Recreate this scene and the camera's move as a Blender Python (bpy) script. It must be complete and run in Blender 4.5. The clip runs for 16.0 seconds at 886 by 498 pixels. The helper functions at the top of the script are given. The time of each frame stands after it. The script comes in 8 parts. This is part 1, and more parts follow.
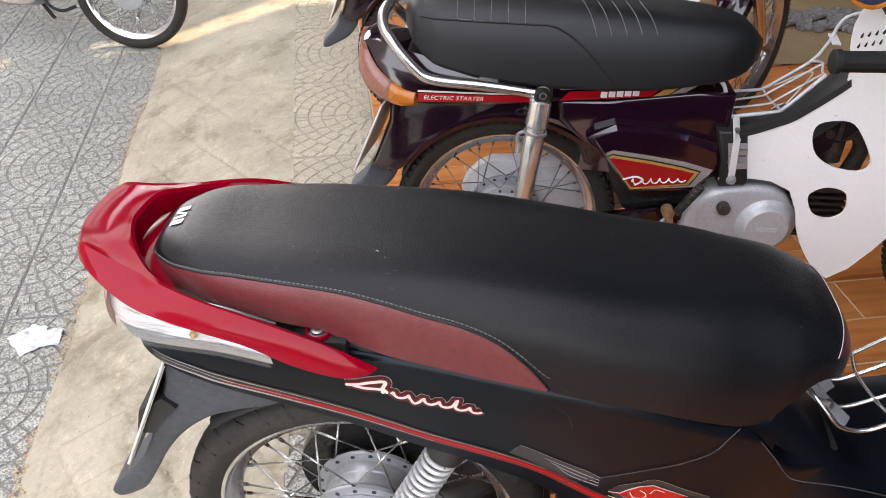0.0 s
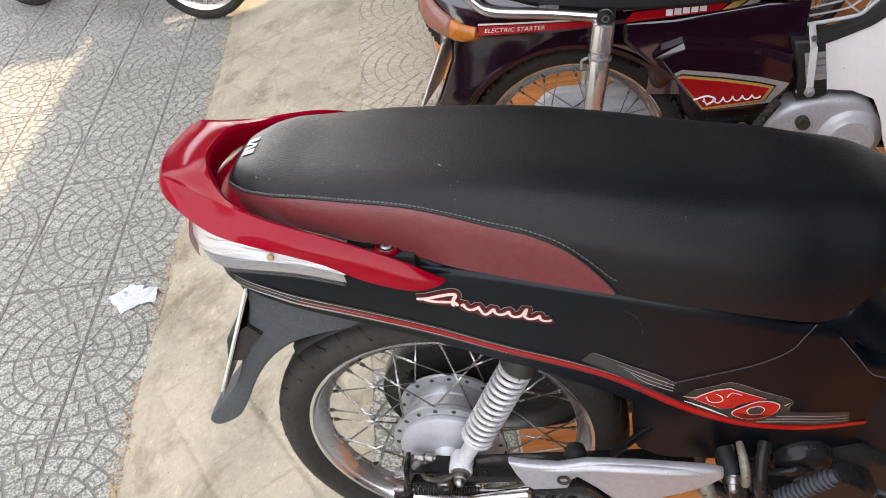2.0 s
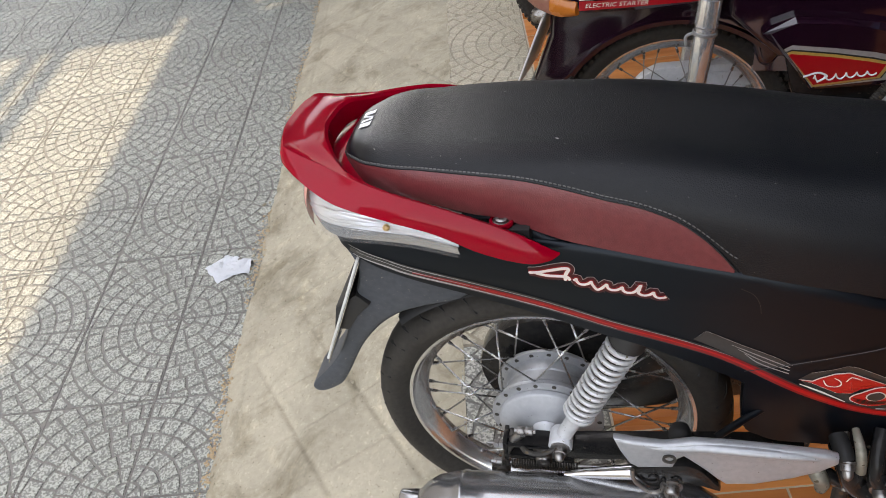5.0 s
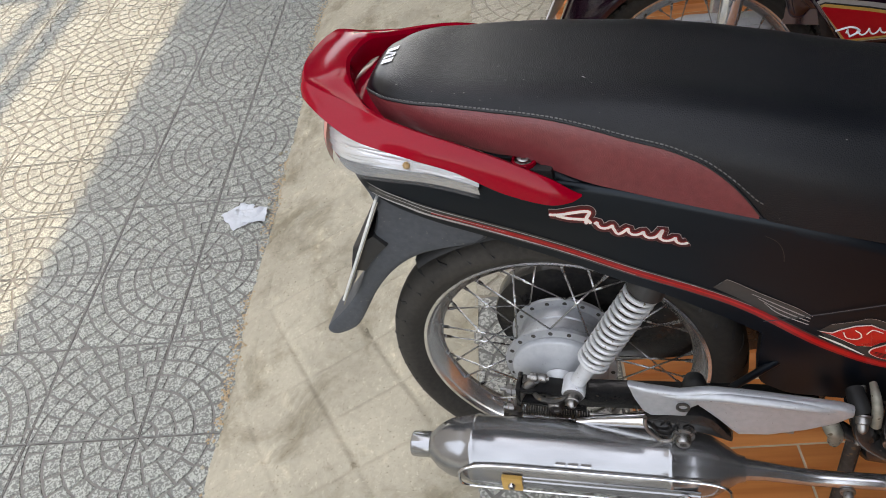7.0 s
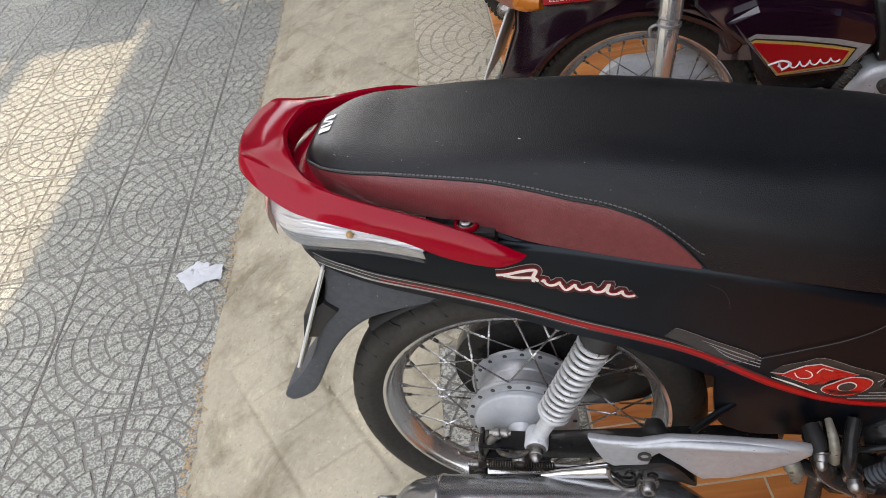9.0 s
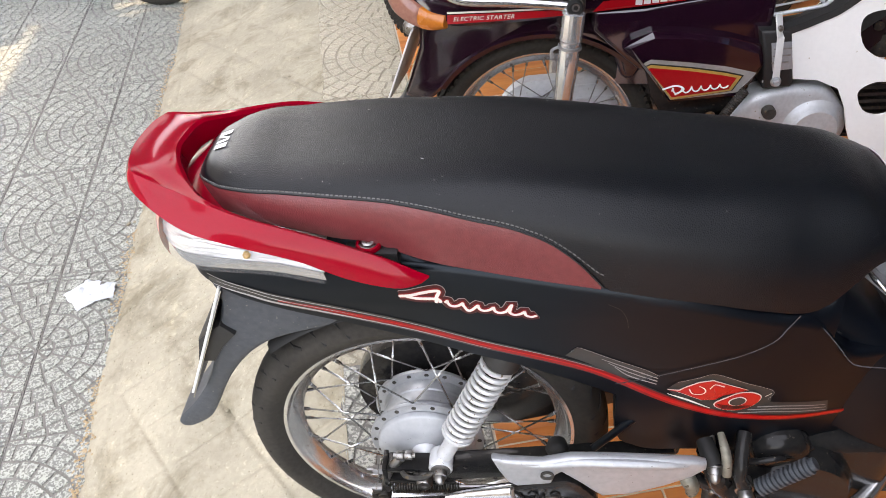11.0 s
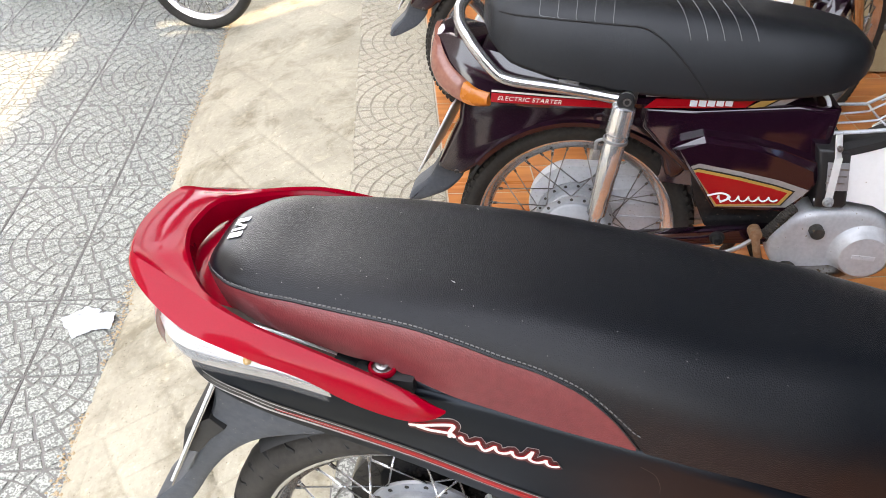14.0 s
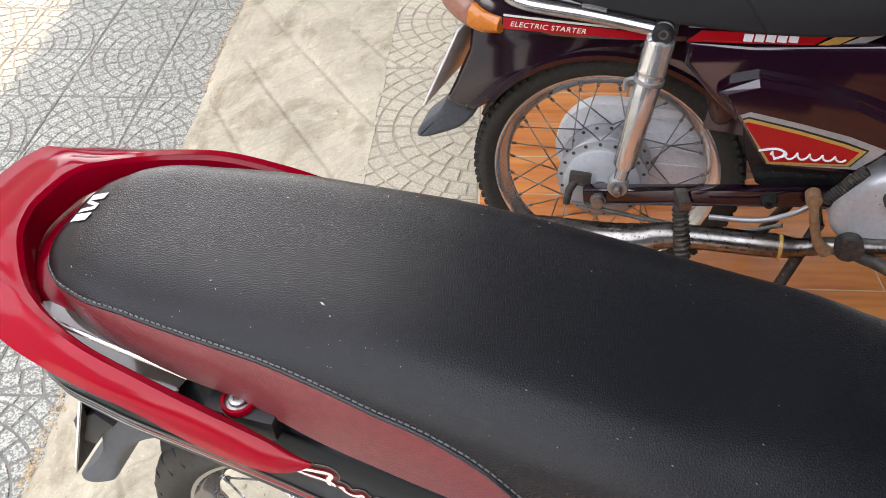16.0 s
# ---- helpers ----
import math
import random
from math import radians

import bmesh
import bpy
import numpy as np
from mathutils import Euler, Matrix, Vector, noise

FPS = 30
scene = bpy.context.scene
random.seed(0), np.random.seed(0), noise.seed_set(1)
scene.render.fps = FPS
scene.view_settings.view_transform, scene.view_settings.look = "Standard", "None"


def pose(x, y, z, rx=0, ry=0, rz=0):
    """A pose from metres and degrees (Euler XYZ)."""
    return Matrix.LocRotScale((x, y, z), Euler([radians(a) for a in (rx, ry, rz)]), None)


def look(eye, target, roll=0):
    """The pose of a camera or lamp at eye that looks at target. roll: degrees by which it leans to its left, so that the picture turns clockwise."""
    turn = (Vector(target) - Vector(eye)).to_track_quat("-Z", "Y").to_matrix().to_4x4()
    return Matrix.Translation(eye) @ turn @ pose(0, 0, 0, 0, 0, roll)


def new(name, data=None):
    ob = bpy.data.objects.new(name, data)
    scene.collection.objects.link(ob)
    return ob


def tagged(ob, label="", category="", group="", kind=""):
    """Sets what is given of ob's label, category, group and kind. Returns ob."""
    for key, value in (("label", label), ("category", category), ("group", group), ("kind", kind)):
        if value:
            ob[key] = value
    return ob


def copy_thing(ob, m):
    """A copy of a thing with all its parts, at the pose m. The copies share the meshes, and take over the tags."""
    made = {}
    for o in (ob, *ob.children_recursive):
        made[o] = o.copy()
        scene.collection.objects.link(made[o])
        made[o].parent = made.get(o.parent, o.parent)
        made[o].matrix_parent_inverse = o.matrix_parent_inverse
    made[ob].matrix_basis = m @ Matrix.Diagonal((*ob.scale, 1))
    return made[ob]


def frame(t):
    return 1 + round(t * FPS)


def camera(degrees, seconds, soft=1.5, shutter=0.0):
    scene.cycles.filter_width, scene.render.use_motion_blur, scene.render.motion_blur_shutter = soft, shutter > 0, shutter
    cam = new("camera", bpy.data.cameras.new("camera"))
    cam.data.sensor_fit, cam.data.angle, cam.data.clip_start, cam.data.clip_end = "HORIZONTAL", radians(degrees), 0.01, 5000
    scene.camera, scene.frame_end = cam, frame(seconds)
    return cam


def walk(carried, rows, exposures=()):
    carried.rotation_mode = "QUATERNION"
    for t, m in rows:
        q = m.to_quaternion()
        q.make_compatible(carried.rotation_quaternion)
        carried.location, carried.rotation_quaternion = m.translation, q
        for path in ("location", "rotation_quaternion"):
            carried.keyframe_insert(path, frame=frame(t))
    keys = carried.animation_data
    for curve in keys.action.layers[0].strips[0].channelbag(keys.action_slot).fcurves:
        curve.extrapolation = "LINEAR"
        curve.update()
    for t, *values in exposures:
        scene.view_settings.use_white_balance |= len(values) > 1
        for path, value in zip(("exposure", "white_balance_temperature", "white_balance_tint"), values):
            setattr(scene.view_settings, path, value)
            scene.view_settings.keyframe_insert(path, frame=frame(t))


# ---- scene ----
cam = camera(60.1, 16.0, soft=0.9)
PATH = [
    (0, (0.154, -0.675, 1.264), (0.058, 0.893, 0.026), 0.9),
    (0.5, (0.16, -0.722, 1.273), (0.01, 0.842, 0.036), -1.0),
    (1, (0.163, -0.747, 1.274), (-0.056, 0.803, 0.029), -3.7),
    (1.5, (0.179, -0.75, 1.272), (-0.092, 0.772, 0.002), -5.9),
    (2, (0.174, -0.72, 1.231), (-0.124, 0.764, -0.077), -7.3),
    (2.5, (0.134, -0.725, 1.202), (-0.181, 0.731, -0.133), -7.8),
    (3, (0.157, -0.727, 1.215), (-0.189, 0.718, -0.125), -8.3),
    (3.5, (0.142, -0.731, 1.23), (-0.253, 0.712, -0.097), -9.0),
    (3.7, (0.141, -0.736, 1.237), (-0.274, 0.71, -0.08), -9.3),
    (5.8, (0.12, -0.742, 1.228), (-0.375, 0.647, -0.123), -11.1),
    (6, (0.125, -0.747, 1.21), (-0.375, 0.631, -0.152), -11.1),
    (6.5, (0.12, -0.765, 1.218), (-0.381, 0.586, -0.169), -10.8),
    (7, (0.119, -0.753, 1.212), (-0.388, 0.592, -0.18), -10.6),
    (7.5, (0.12, -0.757, 1.22), (-0.386, 0.6, -0.159), -10.5),
    (8, (0.134, -0.74, 1.231), (-0.361, 0.639, -0.13), -10.8),
    (8.5, (0.131, -0.727, 1.231), (-0.335, 0.675, -0.118), -11.2),
    (9, (0.138, -0.717, 1.231), (-0.286, 0.704, -0.111), -11.5),
    (9.5, (0.155, -0.715, 1.233), (-0.219, 0.721, -0.107), -11.4),
    (10, (0.162, -0.704, 1.228), (-0.148, 0.743, -0.118), -10.1),
    (10.2, (0.159, -0.701, 1.227), (-0.12, 0.75, -0.122), -9.2),
    (12.3, (0.094, -0.702, 1.221), (-0.053, 0.829, -0.058), -1.2),
    (12.5, (0.084, -0.694, 1.22), (-0.087, 0.844, -0.047), -1.5),
    (13, (0.077, -0.676, 1.236), (-0.084, 0.872, -0.02), -0.3),
    (13.5, (0.044, -0.661, 1.233), (-0.095, 0.894, -0.017), 1.3),
    (14, (0.111, -0.58, 1.241), (-0.109, 0.953, -0.024), 1.1),
    (14.5, (0.225, -0.458, 1.22), (-0.201, 0.964, -0.12), -1.8),
    (15, (0.201, -0.394, 1.199), (-0.327, 0.934, -0.201), -3.9),
    (15.5, (0.24, -0.384, 1.203), (-0.283, 0.941, -0.201), -3.5),
    (16, (0.237, -0.349, 1.181), (-0.169, 0.972, -0.265), -2.1),
]
walk(cam, [(t, look(eye, target, roll)) for t, eye, target, roll in PATH], exposures=((0, 3.46, 9900, 17.5), (1.5, 3.38, 9900, 17), (3.5, 3.18, 9800, 16), (6, 2.90, 9600, 13), (8, 2.92, 9600, 13), (10.2, 3.22, 9800, 16), (12.3, 4.00, 9600, 13.5), (14, 3.84, 9600, 14), (16, 3.68, 9700, 15.5)))

# ---- world, sun and exposure ----
PAVE = math.atan(0.22)                       # the paving runs this far round from the world's axes
PU = Vector((math.cos(PAVE), math.sin(PAVE), 0))
PV = Vector((-math.sin(PAVE), math.cos(PAVE), 0))
LOW = -0.34                                  # street pavement
UP = -0.074                                  # porch floor at the near motorbike
FALL = -0.026                                # fall of the porch floor along +v


def uv(u, v, z=0.0):
    return PU * u + PV * v + Vector((0, 0, z))


def porch(v):
    return UP + FALL * v


SUN_UP = 58.0
to_sun = (PV * 0.96 + PU * 0.27).normalized() * math.cos(radians(SUN_UP)) + Vector((0, 0, math.sin(radians(SUN_UP))))
world = bpy.data.worlds.new("sky")
scene.world = world
world.use_nodes = True
wn = world.node_tree.nodes
sky = wn.new("ShaderNodeTexSky")
sky.sky_type, sky.sun_disc = "NISHITA", False
sky.sun_elevation, sky.sun_rotation = radians(SUN_UP), math.atan2(to_sun.x, to_sun.y)
sky.dust_density = 1.5
veil = wn.new("ShaderNodeMix")                # a hazy sky: clear blue under an even white veil
veil.data_type, veil.blend_type = "RGBA", "MIX"
veil.inputs["Factor"].default_value = 0.75
veil.inputs["B"].default_value = (1.72, 2.18, 3.15, 1)
world.node_tree.links.new(sky.outputs[0], veil.inputs["A"])
world.node_tree.links.new(veil.outputs["Result"], wn["Background"].inputs[0])
wn["Background"].inputs[1].default_value = 0.15
sun = new("sun", bpy.data.lights.new("sun", "SUN"))
sun.data.energy, sun.data.angle, sun.data.color = 0.56, radians(0.6), (1.0, 0.95, 0.87)
sun.matrix_world = to_sun.to_track_quat("Z", "Y").to_matrix().to_4x4()


# ---- materials ----
def surface(name, a, b=None, rough=0.5, metal=0.0, scale=6.0, fine=120.0, bump=0.0, bump_scale=200.0, coat=0.0, rough_var=0.08,
            grain="noise", specks=None, spec=0.5, island=0.0, stain=0.5, tint=None, coat_rough=0.06):
    """A procedural surface: two colours mixed by a coarse and a fine noise, uneven gloss, relief of one grain."""
    m = bpy.data.materials.new(name)
    m.use_nodes = True
    n, k = m.node_tree.nodes, m.node_tree.links
    p = n["Principled BSDF"]
    tc = n.new("ShaderNodeTexCoord")
    b = b or tuple(c * 0.8 for c in a)
    n1 = n.new("ShaderNodeTexNoise")
    n1.inputs["Scale"].default_value, n1.inputs["Detail"].default_value = scale, 6
    n2 = n.new("ShaderNodeTexNoise")
    n2.inputs["Scale"].default_value, n2.inputs["Detail"].default_value = fine, 3
    for q in (n1, n2):
        k.new(tc.outputs["Object"], q.inputs["Vector"])
    add = n.new("ShaderNodeMath")
    add.operation = "MULTIPLY_ADD"
    k.new(n2.outputs[0], add.inputs[0])
    add.inputs[1].default_value = 1 - stain
    mul = n.new("ShaderNodeMath")
    mul.operation, mul.inputs[1].default_value = "MULTIPLY", stain
    k.new(n1.outputs[0], mul.inputs[0])
    k.new(mul.outputs[0], add.inputs[2])
    ramp = n.new("ShaderNodeValToRGB")
    ramp.color_ramp.elements[0].position, ramp.color_ramp.elements[1].position = 0.35, 0.65
    ramp.color_ramp.elements[0].color, ramp.color_ramp.elements[1].color = (*a, 1), (*b, 1)
    k.new(add.outputs[0], ramp.inputs[0])
    col = ramp.outputs[0]
    if island:
        oi = n.new("ShaderNodeObjectInfo")
        hs = n.new("ShaderNodeHueSaturation")
        mr = n.new("ShaderNodeMapRange")
        mr.inputs["To Min"].default_value, mr.inputs["To Max"].default_value = 1 - island, 1 + island
        k.new(oi.outputs["Random"], mr.inputs[0])
        k.new(mr.outputs[0], hs.inputs["Value"])
        k.new(col, hs.inputs["Color"])
        col = hs.outputs[0]
    if specks:
        sc, at, tint = specks
        sv = n.new("ShaderNodeTexNoise")
        sv.inputs["Scale"].default_value, sv.inputs["Detail"].default_value = sc, 1
        k.new(tc.outputs["Object"], sv.inputs["Vector"])
        sr = n.new("ShaderNodeMapRange")
        sr.inputs["From Min"].default_value, sr.inputs["From Max"].default_value = at, at + 0.03
        k.new(sv.outputs[0], sr.inputs[0])
        mx = n.new("ShaderNodeMix")
        mx.data_type = "RGBA"
        k.new(sr.outputs[0], mx.inputs["Factor"])
        k.new(col, mx.inputs["A"])
        mx.inputs["B"].default_value = (*tint, 1)
        col = mx.outputs["Result"]
    k.new(col, p.inputs["Base Color"])
    rr = n.new("ShaderNodeMapRange")
    rr.inputs["To Min"].default_value, rr.inputs["To Max"].default_value = max(0.02, rough - rough_var), rough + rough_var
    k.new(n1.outputs[0], rr.inputs[0])
    k.new(rr.outputs[0], p.inputs["Roughness"])
    p.inputs["Metallic"].default_value = metal
    p.inputs["Specular IOR Level"].default_value = spec
    p.inputs["Coat Weight"].default_value = coat
    p.inputs["Coat Roughness"].default_value = coat_rough
    if bump:
        bn = n.new("ShaderNodeBump")
        bn.inputs["Strength"].default_value, bn.inputs["Distance"].default_value = bump, (0.00034 if grain == "leather" else 0.0010 if bump_scale > 250 else 0.0015)
        if grain == "leather":
            v = n.new("ShaderNodeTexVoronoi")
            v.feature = "DISTANCE_TO_EDGE"
            v.inputs["Scale"].default_value = bump_scale
            k.new(tc.outputs["Object"], v.inputs["Vector"])
            vr = n.new("ShaderNodeMapRange")
            vr.inputs["From Max"].default_value = 0.30
            k.new(v.outputs[0], vr.inputs[0])
            k.new(vr.outputs[0], bn.inputs["Height"])
        else:
            bt = n.new("ShaderNodeTexNoise")
            bt.inputs["Scale"].default_value, bt.inputs["Detail"].default_value = bump_scale, 4
            k.new(tc.outputs["Object"], bt.inputs["Vector"])
            k.new(bt.outputs[0], bn.inputs["Height"])
        k.new(bn.outputs[0], p.inputs["Normal"])
    if tint:
        p.inputs["Specular Tint"].default_value = (*tint, 1)
    return m


def glassy(name, colour, rough=0.08, alpha=0.25):
    """Thin clear or tinted plastic."""
    m = bpy.data.materials.new(name)
    m.use_nodes = True
    p = m.node_tree.nodes["Principled BSDF"]
    p.inputs["Base Color"].default_value = (*colour, 1)
    p.inputs["Roughness"].default_value = rough
    p.inputs["Alpha"].default_value = alpha
    p.inputs["IOR"].default_value = 1.5
    return m


M = {}
M["leather"] = surface("black_leather", tint=(0.64, 0.83, 1.0), a=(0.0032, 0.0046, 0.0068), b=(0.0050, 0.0066, 0.0092), rough=0.34, spec=1.0, bump=0.75, bump_scale=440, grain="leather", coat=0.24, coat_rough=0.32,
                       scale=7, specks=(420, 0.78, (0.16, 0.15, 0.14)), rough_var=0.10)


def smooth_tail(m, x0, x1, bow):
    """Lets the grain of a saddle die out in a band along its rounded rear edge."""
    n, k = m.node_tree.nodes, m.node_tree.links
    sep = n.new("ShaderNodeSeparateXYZ")
    k.new(n["Texture Coordinate"].outputs["Object"], sep.inputs[0])
    sq = n.new("ShaderNodeMath")
    sq.operation = "MULTIPLY"
    k.new(sep.outputs["Y"], sq.inputs[0])
    k.new(sep.outputs["Y"], sq.inputs[1])
    ma = n.new("ShaderNodeMath")
    ma.operation, ma.inputs[1].default_value = "MULTIPLY_ADD", -bow
    k.new(sq.outputs[0], ma.inputs[0])
    k.new(sep.outputs["X"], ma.inputs[2])
    mr = n.new("ShaderNodeMapRange")
    mr.inputs["From Min"].default_value, mr.inputs["From Max"].default_value = x0, x1
    mr.inputs["To Min"].default_value, mr.inputs["To Max"].default_value = 0.05, n["Bump"].inputs["Strength"].default_value
    k.new(ma.outputs[0], mr.inputs[0])
    k.new(mr.outputs[0], n["Bump"].inputs["Strength"])


smooth_tail(M["leather"], -0.216, -0.194, 5.0)
M["leather_smooth"] = surface("black_seat_vinyl", (0.0045, 0.0062, 0.0085), (0.0070, 0.0088, 0.0110), spec=0.5, rough=0.36, bump=0.6, bump_scale=620, grain="leather", scale=5,
                              rough_var=0.1)
M["maroon"] = surface("maroon_leather", (0.128, 0.021, 0.024), (0.175, 0.032, 0.034), rough=0.33, bump=0.35, bump_scale=330, grain="leather", scale=9)
M["thread"] = surface("grey_thread", (0.09, 0.088, 0.085), (0.17, 0.165, 0.16), rough=0.8)
M["thread_dark"] = surface("dull_thread", (0.12, 0.12, 0.12), (0.18, 0.18, 0.18), rough=0.8)
M["thread_white"] = surface("white_thread", (0.36, 0.35, 0.33), (0.48, 0.46, 0.44), rough=0.8)
M["print_white"] = surface("white_print", (0.72, 0.74, 0.76), (0.82, 0.83, 0.84), rough=0.45)
M["red"] = surface("red_lacquered_plastic", (0.27, 0.001, 0.011), (0.31, 0.0015, 0.013), rough=0.12, spec=0.24, scale=4, rough_var=0.04, fine=600)
M["crumb"] = surface("pale_crumbs", (0.34, 0.33, 0.31), (0.5, 0.48, 0.45), rough=0.9)
M["red_lens"] = surface("red_lens", (0.55, 0.012, 0.01), (0.62, 0.02, 0.015), rough=0.12, coat=0.5)
M["pale_red"] = surface("faded_red_lens", (0.72, 0.24, 0.20), (0.78, 0.30, 0.26), rough=0.2, coat=0.4)
# bluish gloss tint puts a blue-sky colour into the panel's sheen
M["body"] = surface("matt_charcoal_panel", tint=(0.80, 0.91, 1.0), a=(0.0022, 0.0034, 0.0056), b=(0.0034, 0.0047, 0.0072), spec=0.27, rough=0.33, scale=5, fine=900, rough_var=0.08)
M["grey_plastic"] = surface("grey_plastic", (0.052, 0.059, 0.068), (0.075, 0.082, 0.092), rough=0.5, bump=0.2, bump_scale=700, specks=(300, 0.74, (0.2, 0.19, 0.17)))
M["black_plastic"] = surface("black_plastic", (0.011, 0.012, 0.013), (0.02, 0.02, 0.02), rough=0.5, bump=0.15, bump_scale=600)
M["rubber"] = surface("tyre_rubber", (0.030, 0.028, 0.026), (0.050, 0.046, 0.041), rough=0.6, scale=14, bump=0.2, bump_scale=300, specks=(120, 0.76, (0.06, 0.055, 0.045)))
M["rubber_dark"] = surface("dark_rubber", (0.006, 0.006, 0.006), (0.010, 0.010, 0.010), rough=0.7)
M["chrome"] = surface("chrome", (0.72, 0.72, 0.73), (0.6, 0.6, 0.61), rough=0.13, metal=1.0, rough_var=0.08, scale=18, specks=(260, 0.74, (0.25, 0.2, 0.15)))
M["worn_chrome"] = surface("scuffed_chrome", (0.68, 0.68, 0.69), (0.50, 0.495, 0.49), rough=0.20, metal=0.9, rough_var=0.13, scale=7, fine=50, specks=(150, 0.76, (0.25, 0.21, 0.17)),
                           bump=0.05, bump_scale=40)
M["film_chrome"] = surface("film_wrapped_chrome", (0.40, 0.405, 0.41), (0.27, 0.272, 0.275), rough=0.20, metal=0.84, rough_var=0.12, scale=9, fine=60, bump=0.45, bump_scale=22)
for nd in [q for q in M["film_chrome"].node_tree.nodes if q.type == "TEX_NOISE"]:
    mp = M["film_chrome"].node_tree.nodes.new("ShaderNodeMapping")
    mp.inputs["Scale"].default_value = (0.22, 1.0, 1.0)
    M["film_chrome"].node_tree.links.new(M["film_chrome"].node_tree.nodes["Texture Coordinate"].outputs["Object"], mp.inputs[0])
    M["film_chrome"].node_tree.links.new(mp.outputs[0], nd.inputs["Vector"])
M["dull_pipe"] = surface("dirty_exhaust_chrome", (0.36, 0.35, 0.34), (0.17, 0.15, 0.13), rough=0.30, metal=1.0, rough_var=0.12, scale=16, fine=90, specks=(150, 0.64, (0.12, 0.09, 0.06)))
M["rim"] = surface("polished_rim", (0.70, 0.70, 0.71), (0.58, 0.58, 0.575), rough=0.18, metal=0.88, scale=20, specks=(220, 0.7, (0.3, 0.22, 0.16)))
M["dusty_chrome"] = surface("dusty_chrome", (0.80, 0.80, 0.81), (0.66, 0.66, 0.66), rough=0.15, metal=0.78, scale=20, specks=(260, 0.74, (0.3, 0.25, 0.2)))
M["spoke"] = surface("spoke_steel", (0.74, 0.74, 0.74), (0.6, 0.6, 0.59), rough=0.26, metal=0.85)
M["steel"] = surface("dull_steel", (0.42, 0.41, 0.40), (0.26, 0.25, 0.24), rough=0.4, metal=1.0, scale=40, specks=(300, 0.66, (0.16, 0.11, 0.08)))
M["alloy"] = surface("cast_alloy", (0.34, 0.35, 0.36), (0.44, 0.45, 0.46), rough=0.48, metal=0.75, scale=14, bump=0.2, bump_scale=500, specks=(240, 0.7, (0.2, 0.17, 0.14)))
M["cast_light"] = surface("dusty_light_alloy", (0.48, 0.49, 0.50), (0.60, 0.61, 0.62), rough=0.42, metal=0.3, scale=12, bump=0.2, bump_scale=400, specks=(120, 0.74, (0.3, 0.27, 0.22)))
M["silver_paint"] = surface("silver_paint", (0.36, 0.375, 0.39), (0.45, 0.46, 0.475), rough=0.36, metal=0.45, scale=8, specks=(350, 0.74, (0.2, 0.19, 0.18)))
M["spring"] = surface("grey_spring_paint", (0.50, 0.505, 0.51), (0.62, 0.62, 0.625), rough=0.32, metal=0.3, scale=30, specks=(200, 0.68, (0.2, 0.16, 0.12)))
M["grime"] = surface("oily_engine_metal", (0.045, 0.043, 0.041), (0.10, 0.095, 0.088), rough=0.5, metal=0.5, scale=25, bump=0.4, bump_scale=200,
                     specks=(120, 0.66, (0.16, 0.12, 0.08)))
M["gloss_black"] = surface("oily_black_paint", (0.010, 0.010, 0.011), (0.022, 0.021, 0.020), rough=0.24, coat=0.3, scale=22, bump=0.12, bump_scale=90, specks=(160, 0.72, (0.07, 0.06, 0.05)))
M["panel_paint"] = surface("grey_brake_panel", (0.40, 0.415, 0.435), (0.47, 0.485, 0.50), rough=0.4, metal=0.2, scale=7, specks=(260, 0.77, (0.2, 0.19, 0.17)))
M["olive_metal"] = surface("dusty_olive_steel", (0.20, 0.19, 0.155), (0.32, 0.30, 0.25), rough=0.5, metal=0.5, scale=30, specks=(120, 0.68, (0.12, 0.1, 0.07)))
M["plum"] = surface("dark_plum_lacquer", (0.012, 0.003, 0.008), (0.017, 0.004, 0.011), rough=0.10, coat=1.0, scale=4, fine=900, rough_var=0.04)
M["amber"] = surface("amber_lens", (0.50, 0.13, 0.012), (0.58, 0.17, 0.02), rough=0.25, coat=0.3)
M["faded_lens"] = surface("faded_orange_lens", (0.24, 0.085, 0.065), (0.32, 0.13, 0.09), rough=0.18, coat=0.4)
M["rusty"] = surface("rusty_steel", (0.26, 0.13, 0.06), (0.35, 0.22, 0.14), rough=0.6, metal=0.4, scale=60)
M["blue_mirror"] = surface("bluish_mirror", (0.10, 0.18, 0.30), (0.12, 0.2, 0.33), rough=0.08, metal=0.9)
M["plate_metal"] = surface("plate_metal", (0.62, 0.62, 0.6), (0.7, 0.7, 0.68), rough=0.4, metal=0.1)
M["white_plastic"] = surface("white_legshield_plastic", (0.82, 0.82, 0.80), (0.86, 0.86, 0.84), rough=0.35, scale=5, specks=(90, 0.80, (0.6, 0.55, 0.48)))
M["decal_red"] = surface("red_decal", (0.48, 0.006, 0.008), (0.58, 0.014, 0.012), rough=0.3, coat=0.3, fine=500)
M["stripe_red"] = surface("deep_red_decal", (0.36, 0.004, 0.010), (0.43, 0.008, 0.014), rough=0.22, coat=0.4, fine=500)
M["badge_film"] = surface("dark_badge_film", (0.05, 0.003, 0.004), (0.075, 0.004, 0.005), rough=0.3)
M["decal_dark_red"] = surface("dark_red_stripe", (0.24, 0.006, 0.008), (0.31, 0.010, 0.010), rough=0.35)
M["decal_gold"] = surface("gold_decal", (0.42, 0.24, 0.06), (0.5, 0.3, 0.09), rough=0.35)
M["decal_silver"] = surface("silver_decal", (0.33, 0.32, 0.31), (0.42, 0.41, 0.40), rough=0.35, metal=0.3)
